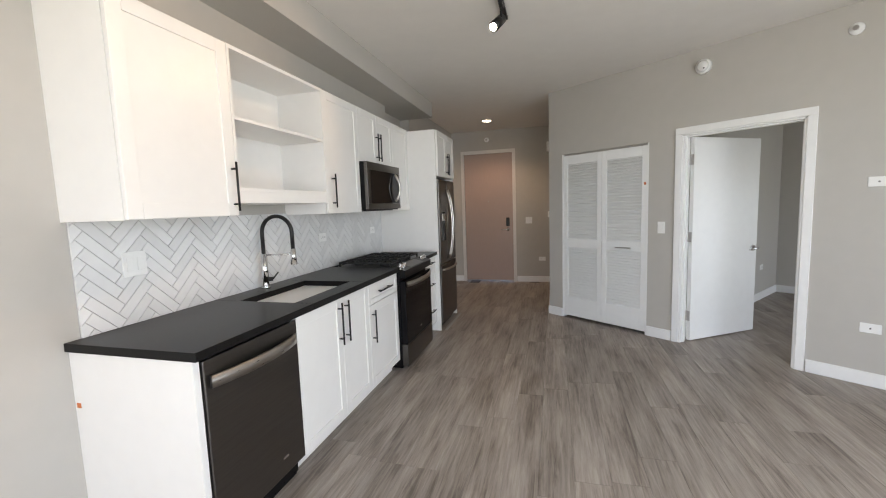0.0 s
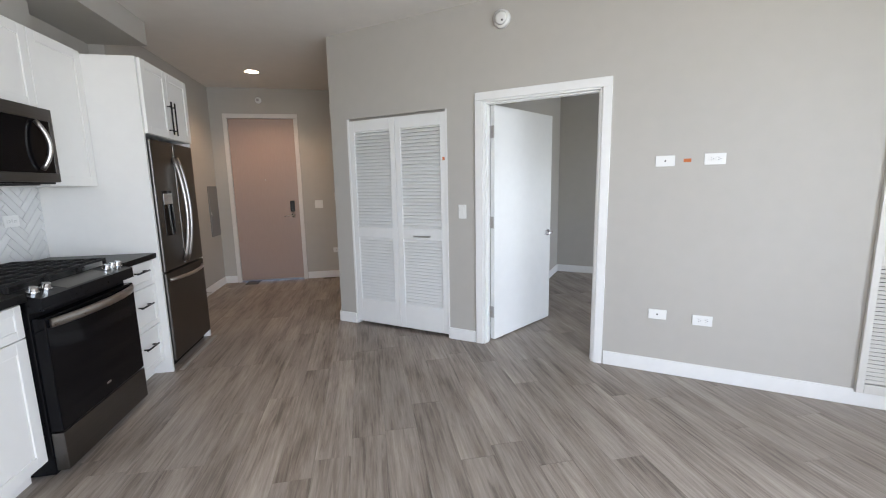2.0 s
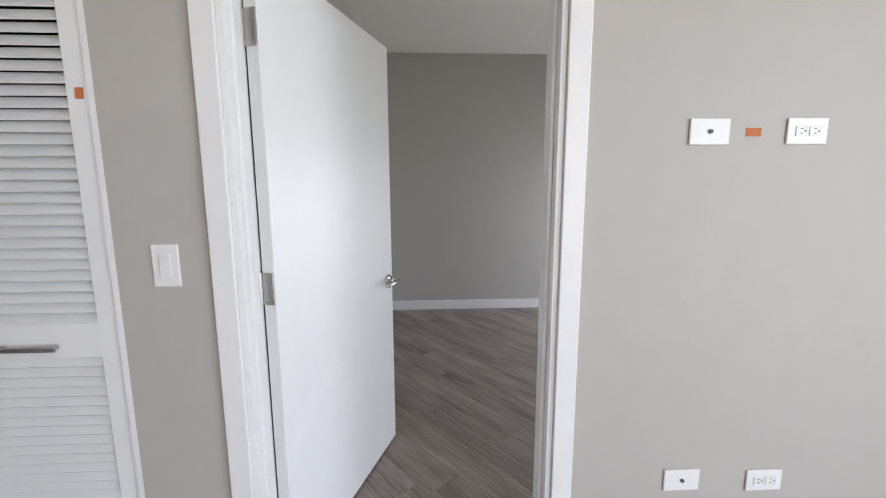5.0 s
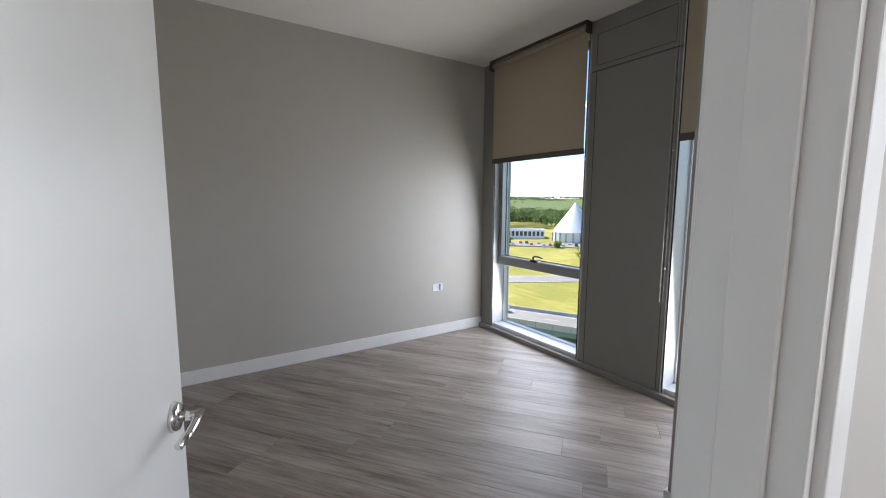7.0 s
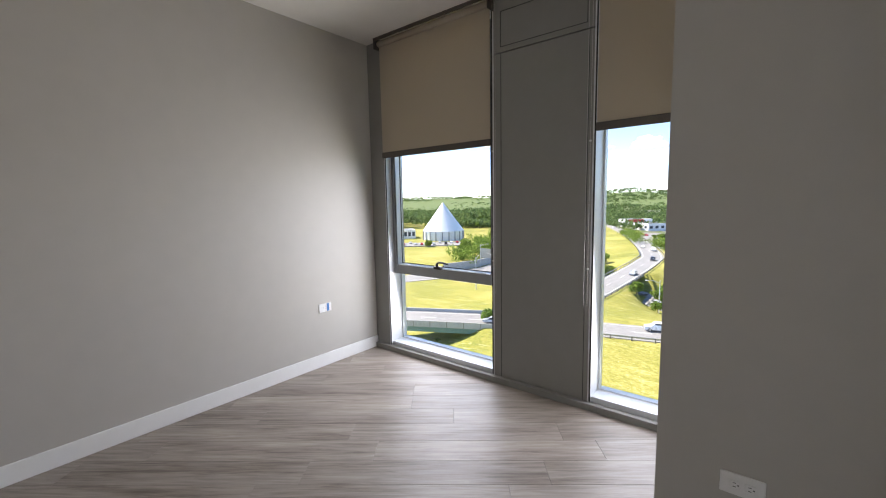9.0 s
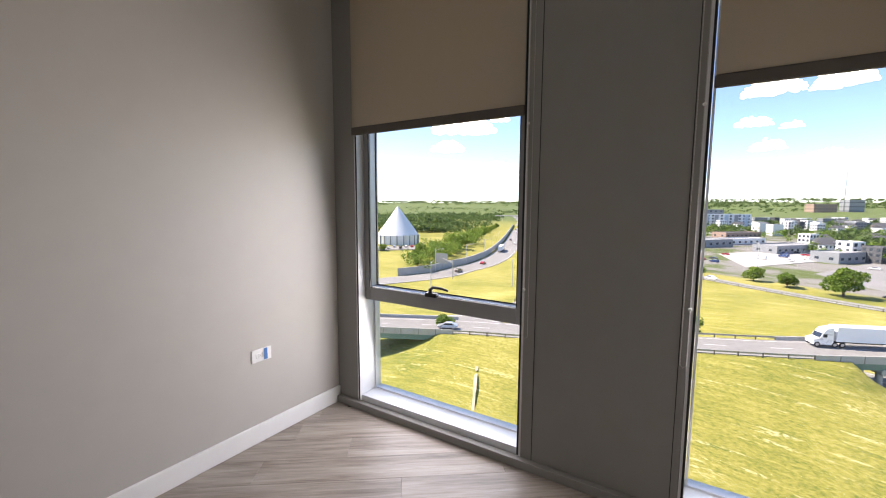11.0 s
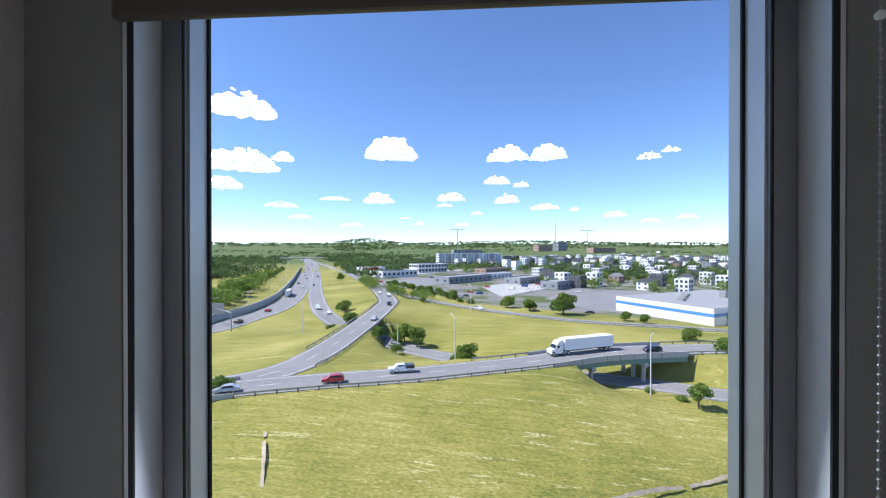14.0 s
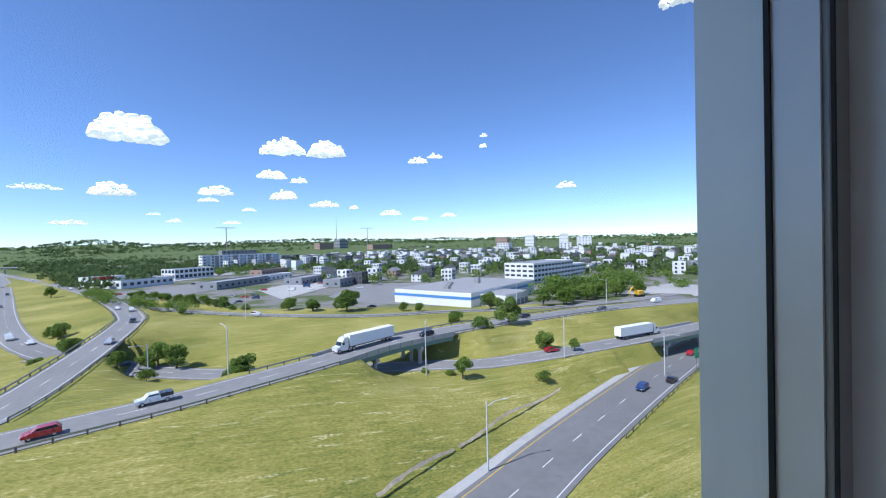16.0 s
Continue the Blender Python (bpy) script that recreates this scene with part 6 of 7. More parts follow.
for row in (("suv", "red", ROAD_A, 83, 30.5, -1.9, True), ("pickup", "white", ROAD_A, 95, 18.7, 2.0, True), ("truck", "white", ROAD_A, 112, -26, 2.0, True), ("suv", "black", ROAD_A, 110, -46, -2.0, True),
            ("sedan", "silver", ROAD_A, 78, 50, -2.0, True), ("van", "white", ROAD_A, 66, 78, 1.8, True), ("sedan", "black", ROAD_A, 121, -90, 2, True), ("sedan", "grey", ROAD_A, 127, -130, -2, True), ("van", "white", ROAD_A, 126, -170, 2, True), ("suv", "grey", ROAD_A, 122, -205, -2, True),
            ("sedan", "red", ROAD_L, 96.3, -80, 1.8, False), ("truck", "white", ROAD_L, 92.4, -116, 1.8, False), ("sedan", "silver", ROAD_L, 140, 28, -1.6, True),
            ("suv", "blue", ROAD_N, 73.6, -88.9, -0.8, True), ("sedan", "black", ROAD_N, 73.1, -101, -4.6, False), ("sedan", "red", ROAD_N, 86, -130, -1, True), ("sedan", "white", ROAD_N, 96, -152, 2, True),
            ("sedan", "silver", ROAD_R, 155, 38.7, -2.2, True), ("suv", "black", ROAD_R, 195, 43, -1.9, True), ("pickup", "white", ROAD_R, 238, 54, -1.9, True), ("sedan", "white", ROAD_R, 251, 62, 2.0, True), ("sedan", "grey", ROAD_R, 342, 90, -2, True), ("sedan", "silver", ROAD_R, 313, 77, 2, True), ("suv", "white", ROAD_R, 430, 125, 2, True), ("sedan", "black", ROAD_R, 520, 165, -2, True), ("sedan", "white", ROAD_R, 610, 210, 2, True),
            ("suv", "black", ROAD_M, 165, 98, -2.5, False), ("sedan", "red", ROAD_M, 195, 100.5, 0, False), ("truck", "white", ROAD_M, 260, 116, 3, False), ("sedan", "white", ROAD_M, 310, 134, -2.5, False), ("sedan", "black", ROAD_M, 345, 146, 2.5, False), ("sedan", "silver", ROAD_M, 400, 166, -2.5, False), ("suv", "white", ROAD_M, 442, 182, 0, False), ("sedan", "grey", ROAD_M, 500, 206, 2.5, False), ("suv", "red", ROAD_M, 560, 229, -2.5, False), ("van", "white", ROAD_M, 640, 262, 2.5, False),
            ("van", "white", ROAD_M2, 203, 79.5, 1.5, True), ("sedan", "white", ROAD_M2, 190, 69, -1.5, True), ("sedan", "grey", ROAD_M2, 330, 130, 1.5, True), ("suv", "black", ROAD_M2, 420, 163, -1.5, True), ("sedan", "silver", ROAD_M2, 520, 202, 1.5, True), ("sedan", "white", ROAD_F, 282, 58, 1, True), ("suv", "white", ROAD_F, 205, -3, -1, False)):
    drive(*row)

# parked cars on the lots
prng = random.Random(9)
for k in range(40):
    lx, ly, wd, dp, rot = prng.choice(((300, -18, 140, 40, -35), (400, 20, 180, 52, -35), (250, -75, 120, 50, -28), (520, 60, 180, 50, -35)))
    u, w = prng.uniform(-wd / 2, wd / 2), prng.choice((-0.42, -0.12, 0.14, 0.42)) * dp
    p = pose(lx, ly, 0, 0, 0, rot) @ Vector((u, w, 0))
    e = car(prng.choice(("sedan", "suv", "sedan", "van")), prng.choice(("white", "black", "silver", "grey", "red", "blue")))
    m = pose(p.x, p.y, float(land(np.array([(lx, ly)]))[0]) + 0.30, 0, 0, rot + 90)
    if e[1]:
        copy_thing(e[0], m)
    else:
        e[0].matrix_world = m
        e[1] = True

# ---- trees ----
def leaf_mat(name, dark, light):
    m = bpy.data.materials.new(name)
    m.use_nodes = True
    nt = m.node_tree
    nt.nodes.clear()
    o = nt.nodes.new("ShaderNodeOutputMaterial")
    g = nt.nodes.new("ShaderNodeNewGeometry")
    oi = nt.nodes.new("ShaderNodeObjectInfo")
    r = nt.nodes.new("ShaderNodeValToRGB")
    r.color_ramp.elements[0].color = (*dark, 1)
    r.color_ramp.elements[1].color = (*light, 1)
    ad = nt.nodes.new("ShaderNodeMath")
    ad.operation = 'MULTIPLY_ADD'
    ad.inputs[1].default_value = 0.35
    sc = nt.nodes.new("ShaderNodeMath")
    sc.operation = 'MULTIPLY'
    sc.inputs[1].default_value = 0.65
    nt.links.new(g.outputs["Random Per Island"], sc.inputs[0])
    nt.links.new(oi.outputs["Random"], ad.inputs[0])
    nt.links.new(sc.outputs[0], ad.inputs[2])
    nt.links.new(ad.outputs[0], r.inputs[0])
    d = nt.nodes.new("ShaderNodeBsdfDiffuse")
    t = nt.nodes.new("ShaderNodeBsdfTranslucent")
    mx = nt.nodes.new("ShaderNodeMixShader")
    mx.inputs[0].default_value = 0.40
    nt.links.new(r.outputs[0], d.inputs[0])
    nt.links.new(r.outputs[0], t.inputs[0])
    nt.links.new(d.outputs[0], mx.inputs[1])
    nt.links.new(t.outputs[0], mx.inputs[2])
    nt.links.new(mx.outputs[0], o.inputs[0])
    return m


LEAF = leaf_mat("green_leaves", (0.080, 0.150, 0.028), (0.270, 0.360, 0.080))
WOODS = leaf_mat("far_leaves", (0.055, 0.100, 0.034), (0.165, 0.225, 0.085))
BARK = mat("tree_bark", (0.12, 0.09, 0.065), 0.9, noise_scale=4, noise_amt=0.3, bump=0.4, bump_scale=12)


def leaves(rg, blobs, count, size):
    """Many small leaf sprays spread through rounded clumps."""
    c = np.array([q[:3] for q in blobs])
    rad = np.array([q[3] for q in blobs])
    pick = rg.choice(len(blobs), count, p=rad ** 2 / (rad ** 2).sum())
    d = rg.normal(size=(count, 3))
    d /= np.linalg.norm(d, axis=1)[:, None]
    rr = rad[pick] * (0.55 + 0.5 * rg.random(count) ** 0.6)
    p = c[pick] + d * rr[:, None] * np.array([1, 1, 0.85])
    u = rg.normal(size=(count, 3))
    u /= np.linalg.norm(u, axis=1)[:, None]
    w = np.cross(u, d + rg.normal(size=(count, 3)) * 0.6)
    w /= np.linalg.norm(w, axis=1)[:, None] + 1e-9
    s = size * (0.6 + 0.8 * rg.random(count))[:, None]
    V = np.stack([p - u * s, p + w * s * 0.55, p + u * s, p - w * s * 0.55], 1).reshape(-1, 3)
    F = np.arange(count * 4).reshape(-1, 4)
    return V, F


def tree(name, seed, h, spread, trunk, count, size, label, category="tree"):
    rg = np.random.default_rng(seed)
    t = local_thing(name, label, category, "trees")
    base = h * trunk
    b = bmesh.new()
    tube(b, [(0, 0, -0.6), (0.05 * h * rg.normal() * 0.3, 0, base * 0.6), (0.1, 0.05, base), (0.0, 0.1, h * 0.72)], [0.045 * h, 0.034 * h, 0.028 * h, 0.008 * h], 9)
    blobs = []
    for k in range(9):
        a = 2 * math.pi * (k / 9 + 0.08 * rg.random())
        q = spread * (0.35 + 0.5 * rg.random())
        z = base + (h - base) * (0.15 + 0.62 * rg.random())
        tip = (q * math.cos(a), q * math.sin(a), z)
        if k < 6:
            tube(b, [(0, 0, base * 0.85), (tip[0] * 0.5, tip[1] * 0.5, (base + z) / 2), tip], [0.018 * h, 0.012 * h, 0.004 * h], 6)
        blobs.append((*tip, spread * (0.30 + 0.2 * rg.random())))
    for k in range(4):
        blobs.append((spread * 0.25 * rg.normal(), spread * 0.25 * rg.normal(), base + (h - base) * (0.45 + 0.45 * k / 4), spread * (0.36 + 0.12 * rg.random())))
    part("trunk", b, BARK, t)
    V, F = leaves(rg, blobs, count, size)
    cm = bpy.data.meshes.new("crown")
    cm.from_pydata(V.tolist(), [], F.tolist())
    cm.materials.append(LEAF)
    c = new("crown", cm)
    c.parent = t
    return t


KINDS = [tree("broadleaf_tree", 1, 9.0, 4.2, 0.22, 3000, 0.36, "dense green broadleaf tree on the grass"),
         tree("broadleaf_tree", 2, 7.0, 3.6, 0.18, 2600, 0.34, "rounded green broadleaf tree"),
         tree("small_tree", 3, 6.0, 2.4, 0.35, 1100, 0.30, "small open young tree on the grass"),
         tree("shrub", 4, 3.0, 2.4, 0.10, 1200, 0.28, "low green roadside shrub", "shrub"),
         tree("broadleaf_tree", 5, 10.0, 4.6, 0.2, 3000, 0.40, "tall green broadleaf tree")]
used_kind = set()
trng = random.Random(21)


def plant(kind, x, y, scale):
    z = float(land(np.array([(x, y)]))[0])
    m = pose(x, y, z - 0.1, 0, 0, trng.uniform(0, 360))
    src = KINDS[kind]
    if kind not in used_kind:
        used_kind.add(kind)
        o = src
        o.matrix_world = m
        o.scale = (scale, scale, scale)
        return
    o = copy_thing(src, m)
    o.scale = (scale, scale, scale * trng.uniform(0.9, 1.1))


for k, x, y, s in ((1, 192, -40.4, 1.5), (4, 115.6, -77.5, 1.0), (1, 156, -96, 1.2), (2, 91.8, -46.5, 0.95), (3, 84.3, -65.9, 0.7), (1, 101, -80.6, 0.85), (2, 94.5, -86, 0.7), (1, 134.3, -66.8, 0.8), (3, 114.5, -66, 1.3), (1, 201.4, -26.5, 0.9), (1, 212, -17, 1.0),
                   (0, 145.6, 25.6, 0.8), (0, 140.3, 20.4, 0.75), (1, 143, 28, 0.7), (1, 129.5, 31.5, 0.55), (1, 195.5, 62.4, 0.8), (1, 200, 66, 0.7), (0, 164.7, 50.5, 0.7), (1, 170, 53, 0.7), (1, 147.8, 53, 0.6), (0, 366, 119, 0.9), (1, 227, 28.2, 0.5), (0, 113.9, 3.4, 0.75), (1, 115.5, 5.5, 0.7), (1, 205, -27, 0.7), (3, 124, 24.6, 0.8), (3, 96, -45, 0.5), (3, 101, -40, 0.4),
                   (0, 151.7, -122.3, 0.9), (4, 150, -133, 0.9), (4, 156, -154, 0.9), (4, 158, -177, 0.9), (4, 162, -200, 0.9), (1, 177, -62.6, 0.6), (1, 171, -68, 0.6), (0, 153, -142, 0.9), (4, 160, -165, 0.95), (4, 165, -188, 1.0), (3, 80, 52, 0.9), (3, 72, 62, 1.0)):
    plant(k, x, y, s)
# wooded strip above the retaining wall
for x, y in ((165, 116), (176, 119), (188, 123), (197, 126), (208, 130), (220, 134), (232, 138), (246, 143), (262, 149), (280, 155), (300, 161), (325, 170), (350, 180), (380, 190), (410, 201), (445, 214), (480, 228), (520, 243)):
    for q in range(2):
        plant(trng.choice((0, 1, 4)), x + trng.uniform(-3, 3), y + trng.uniform(0, 9) + q * 4, trng.uniform(0.55, 0.9))
for x, y in ((260, 205), (300, 240), (330, 225), (340, 280), (407, 274), (420, 300), (200, 175), (185, 205)):
    plant(trng.choice((0, 1)), x, y, trng.uniform(0.6, 0.9))
# hedge of trees between the frontage road and the shops
for q in range(26):
    u = q / 25
    plant(trng.choice((1, 3, 1)), 330 - 105 * u + trng.uniform(-4, 4), 62 - 66 * u + trng.uniform(2, 8), trng.uniform(0.5, 0.8))

# far woods: clumps of foliage over the hills and through the town
rg = np.random.default_rng(77)
pts = []
while len(pts) < 9000:
    D = 420 * math.exp(rg.random() * 2.05)
    azd = 36 + 122 * rg.random()
    x, y = D * math.sin(radians(azd)), D * math.cos(radians(azd))
    town = 82 < azd < 150 and D < 1300
    if town and rg.random() < 0.5:
        continue
    if 58 < azd < 72.5 and D < 900 and rg.random() < 0.8:
        continue
    if abs(y - (0.42 * x - 8)) < 46 and D < 1350:
        continue
    if D < 560 and 80 < azd < 100:
        continue
    pts.append((x, y, D))
pts = np.array(pts)
pz = land(pts[:, :2])
Vs, Fs, off = [], [], 0
for (x, y, D), z in zip(pts, pz):
    h = 6.5 + 4.5 * rg.random() + D * 0.0016
    n = 46 if D < 900 else 26
    blobs = [(x, y, z + h * 0.52, h * 0.48), (x + h * 0.34, y - h * 0.3, z + h * 0.4, h * 0.34), (x - h * 0.3, y + h * 0.34, z + h * 0.38, h * 0.36)]
    V, F = leaves(rg, blobs, n, h * (0.17 if D < 900 else 0.25))
    Vs.append(V)
    Fs.append(F + off)
    off += len(V)
wm = bpy.data.meshes.new("woods")
wm.from_pydata(np.concatenate(Vs).tolist(), [], np.concatenate(Fs).tolist())
wm.materials.append(WOODS)
tagged(new("far_woods", wm), "distant green woods over rolling hills", "woods", kind="stuff")

def grove(name, spots, label, tall, rich, size):
    """A belt of many crowns, too dense to count, on low trunks."""
    rgv = np.random.default_rng(len(spots) * 7 + int(tall * 10))
    spots = np.array(spots)
    zz = land(spots)
    Va, Fa, o_ = [], [], 0
    for (x, y), z in zip(spots, zz):
        h = tall * (0.65 + 0.6 * rgv.random())
        blobs = [(x, y, z + h * 0.60, h * 0.34)]
        for _ in range(6):
            blobs.append((x + h * 0.26 * rgv.normal(), y + h * 0.26 * rgv.normal(), z + h * (0.22 + 0.5 * rgv.random()), h * (0.16 + 0.12 * rgv.random())))
        V, F = leaves(rgv, blobs, rich, h * size)
        Va.append(V)
        Fa.append(F + o_)
        o_ += len(V)
    gm = bpy.data.meshes.new(name)
    gm.from_pydata(np.concatenate(Va).tolist(), [], np.concatenate(Fa).tolist())
    gm.materials.append(LEAF)
    tagged(new(name, gm), label, "trees", kind="stuff")


gr = random.Random(31)


def along(ends, n, wide):
    out = []
    for k in range(n):
        u = (k + gr.random()) / n * (len(ends) - 1)
        i = min(int(u), len(ends) - 2)
        (x0, y0), (x1, y1) = ends[i], ends[i + 1]
        out.append((x0 + (x1 - x0) * (u - i) + gr.uniform(-wide, wide), y0 + (y1 - y0) * (u - i) + gr.uniform(-wide, wide)))
    return out


grove("tree_belt", along(((166, -134), (172, -160), (178, -190), (186, -222)), 34, 5), "dense belt of tall green trees beside the highway", 12.5, 420, 0.042)
grove("tree_belt", along(((160, 118), (200, 131), (250, 149), (330, 178), (440, 220)), 60, 6), "thick band of trees above the retaining wall", 9.5, 300, 0.050)
grove("tree_belt", along(((345, 92), (300, 76), (262, 52), (232, 26)), 44, 5), "bushy hedge between the frontage road and the shops", 6.5, 260, 0.052)
town_spots = []
while len(town_spots) < 420:
    a_, D_ = radians(gr.uniform(84, 148)), gr.uniform(300, 760)
    x_, y_ = D_ * math.sin(a_), D_ * math.cos(a_)
    if (x_ - 205) ** 2 + (y_ + 113) ** 2 < 75 ** 2 or (x_ - 265) ** 2 + (y_ + 214) ** 2 < 48 ** 2 or y_ > 0.26 * x_ - 30 or (D_ < 480 and y_ > -60):
        continue
    town_spots.append((x_, y_))
grove("town_trees", town_spots, "green garden trees scattered through the town", 8.5, 150, 0.075)

# ---- buildings ----
WHITEW = mat("white_render", (0.72, 0.72, 0.71), 0.7, noise_scale=0.3, noise_amt=0.06)
GREYW = mat("grey_cladding", (0.26, 0.27, 0.28), 0.7, noise_scale=0.3, noise_amt=0.1)
TANW = mat("tan_brick", (0.36, 0.25, 0.19), 0.8, noise_scale=0.5, noise_amt=0.12)
DARKW = mat("charcoal_cladding", (0.09, 0.09, 0.095), 0.7, noise_scale=0.4, noise_amt=0.1)
ROOFM = mat("grey_flat_roof", (0.30, 0.30, 0.30), 0.8, noise_scale=0.15, noise_amt=0.12)
ROOFD = mat("dark_shingle_roof", (0.10, 0.10, 0.105), 0.85, noise_scale=0.5, noise_amt=0.2)
PALEBLUE = mat("pale_blue_cladding", (0.42, 0.50, 0.58), 0.6, noise_scale=0.4, noise_amt=0.06)
BLUEBAND = mat("blue_band", (0.08, 0.24, 0.52), 0.5, noise_scale=0.4, noise_amt=0.06)
WINDOWG = mat("dark_window_glass", (0.05, 0.065, 0.08), 0.12, noise_scale=0.5, noise_amt=0.2)
REDS = mat("red_sign", (0.50, 0.03, 0.03), 0.5, noise_scale=0.5, noise_amt=0.1)


def windows_on(t, w, d, floors, fh, bays, ww, wh, z0=1.0, faces=(0, 1, 2, 3)):
    """Each window a pane of its own, set into the walls of a box w by d; the panes share one mesh."""
    b = bmesh.new()
    box(b, -ww / 2, ww / 2, -0.12, 0.06, 0, wh, 0)
    pm = mesh_of("window", b, WINDOWG)
    for f in faces:
        span, depth, rz = ((w, d, 0), (w, d, 180), (d, w, 90), (d, w, -90))[f]
        n = bays if f < 2 else max(2, int(bays * d / w))
        for i in range(n):
            for k in range(floors):
                o = new("window", pm)
                o.parent = t
                o.matrix_basis = pose(0, 0, 0, 0, 0, rz) @ Matrix.Translation((-span / 2 + span * (i + 0.5) / n, -depth / 2, z0 + k * fh))


def block(name, label, w, d, h, wall_m, roof_m, floors, bays, ww=1.5, wh=1.7, gable=False, faces=(0, 1, 2, 3)):
    t = local_thing(name, label, "building", "town buildings")
    part("wall", box(bmesh.new(), -w / 2, w / 2, -d / 2, d / 2, -3, h), wall_m, t)
    b = bmesh.new()
    if gable:
        vs = [b.verts.new(q) for q in ((-w / 2 - .4, -d / 2 - .4, h), (w / 2 + .4, -d / 2 - .4, h), (w / 2 + .4, d / 2 + .4, h), (-w / 2 - .4, d / 2 + .4, h), (-w / 2 - .4, 0, h + d * 0.32), (w / 2 + .4, 0, h + d * 0.32))]
        for q in ((0, 1, 5, 4), (2, 3, 4, 5), (0, 4, 3), (1, 2, 5), (0, 3, 2, 1)):
            b.faces.new([vs[i] for i in q])
        part("roof", b, roof_m, t)
    else:
        box(b, -w / 2 + 0.3, w / 2 - 0.3, -d / 2 + 0.3, d / 2 - 0.3, h, h + 0.1)
        part("roof", b, roof_m, t)
        b = bmesh.new()
        for q in ((-w / 2, w / 2, -d / 2, -d / 2 + 0.3), (-w / 2, w / 2, d / 2 - 0.3, d / 2), (-w / 2, -w / 2 + 0.3, -d / 2 + 0.3, d / 2 - 0.3), (w / 2 - 0.3, w / 2, -d / 2 + 0.3, d / 2 - 0.3)):
            box(b, *q, h, h + 0.7)
        part("parapet", b, wall_m, t)
    if floors:
        windows_on(t, w, d, floors, h / floors, bays, ww, wh, h / floors * 0.35, faces)
    return t


def settle(t, x, y, rot, base=None):
    z = float(land(np.array([(x, y)]))[0]) if base is None else base
    t.matrix_world = pose(x, y, z, 0, 0, rot)
    return t


apt = settle(block("apartment_block", "long white five-storey apartment block with blue-grey bays", 108, 20, 21, WHITEW, ROOFM, 5, 20, 2.4, 2.2, faces=(0, 2, 3)), 690, 4, -72)
for i in range(9):
    part("bay", box(bmesh.new(), -50 + i * 12.0, -45.5 + i * 12.0, -11.2, -9.9, 3, 20.5), GREYW if i % 2 else PALEBLUE, apt)
wh = local_thing("warehouse", "long white warehouse with a blue stripe and flat grey roof", "building", "town buildings")
part("wall", box(bmesh.new(), -36, 36, -24, 24, -2, 7.5), WHITEW, wh)
part("roof", box(bmesh.new(), -35.6, 35.6, -23.6, 23.6, 7.5, 7.7), ROOFM, wh)
part("stripe", box(bmesh.new(), -36.12, 36.12, -24.12, 24.12, 4.3, 5.6), BLUEBAND, wh, "blue painted stripe")
part("wall_wing", box(bmesh.new(), -28, -4, -38, -24.15, -2, 6.2), WHITEW, wh)
part("roof_wing", box(bmesh.new(), -27.7, -4.3, -37.7, -24.2, 6.2, 6.4), ROOFM, wh)
for i in range(5):
    part("dock_door", box(bmesh.new(), -26 + i * 4.6, -23 + i * 4.6, -38.1, -37.9, -0.5, 3.2), GREYW, wh)
for i in range(6):
    part("roof_unit", box(bmesh.new(), -26 + i * 10, -23.5 + i * 10, -4 + 6 * (i % 3), -1 + 6 * (i % 3), 7.7, 8.9, 0.05), GALV, wh)
settle(wh, 205, -113, -62)
gar = settle(block("office_block", "white four-storey office block with long window bands", 62, 26, 14, WHITEW, ROOFM, 4, 12, 3.6, 1.6), 265, -214, -70)
settle(block("office_block", "white three-storey office wing", 40, 22, 10, WHITEW, ROOFM, 3, 8, 3.2, 1.5), 290, -262, -70)
settle(block("low_shop", "low white showroom with a dark roof", 46, 22, 6, WHITEW, ROOFD, 1, 8, 3.0, 2.4), 430, 82, -42)
sg = settle(block("low_shop", "white shop with a red sign on the front", 26, 18, 8, WHITEW, ROOFM, 1, 5, 2.4, 2.2), 452, 112, -42)
part("sign_board", box(bmesh.new(), -13.2, 3, -9.5, -9.1, 4.5, 8.6), REDS, sg, "red sign board")
settle(block("low_shop", "two-storey white car showroom with glass front", 44, 20, 10, WHITEW, ROOFM, 2, 9, 3.4, 3.0), 512, 54, -48)
settle(block("low_shed", "long low grey-roofed shed", 58, 18, 5, GREYW, ROOFM, 1, 9, 2.2, 1.6), 372, 8, -40)
settle(block("low_shed", "long low pale shed", 52, 14, 4.5, WHITEW, ROOFM, 1, 8, 2.2, 1.6), 420, -20, -40)
settle(block("low_shed", "low tan brick shed with dark roof", 46, 16, 5, TANW, ROOFD, 1, 8, 2.0, 1.5), 515, -26, -42)
settle(block("low_shed", "low grey workshop with flat roof", 40, 16, 5, GREYW, ROOFM, 1, 7, 2.0, 1.5), 364, -46, -40)
settle(block("low_shed", "blue-grey fronted low workshop", 30, 14, 5.5, GREYW, ROOFM, 1, 5, 2.0, 1.5), 322, -66, -40)
settle(block("low_shed", "long low pale store building", 60, 24, 6, WHITEW, ROOFM, 1, 10, 2.4, 1.8), 330, -330, -60)

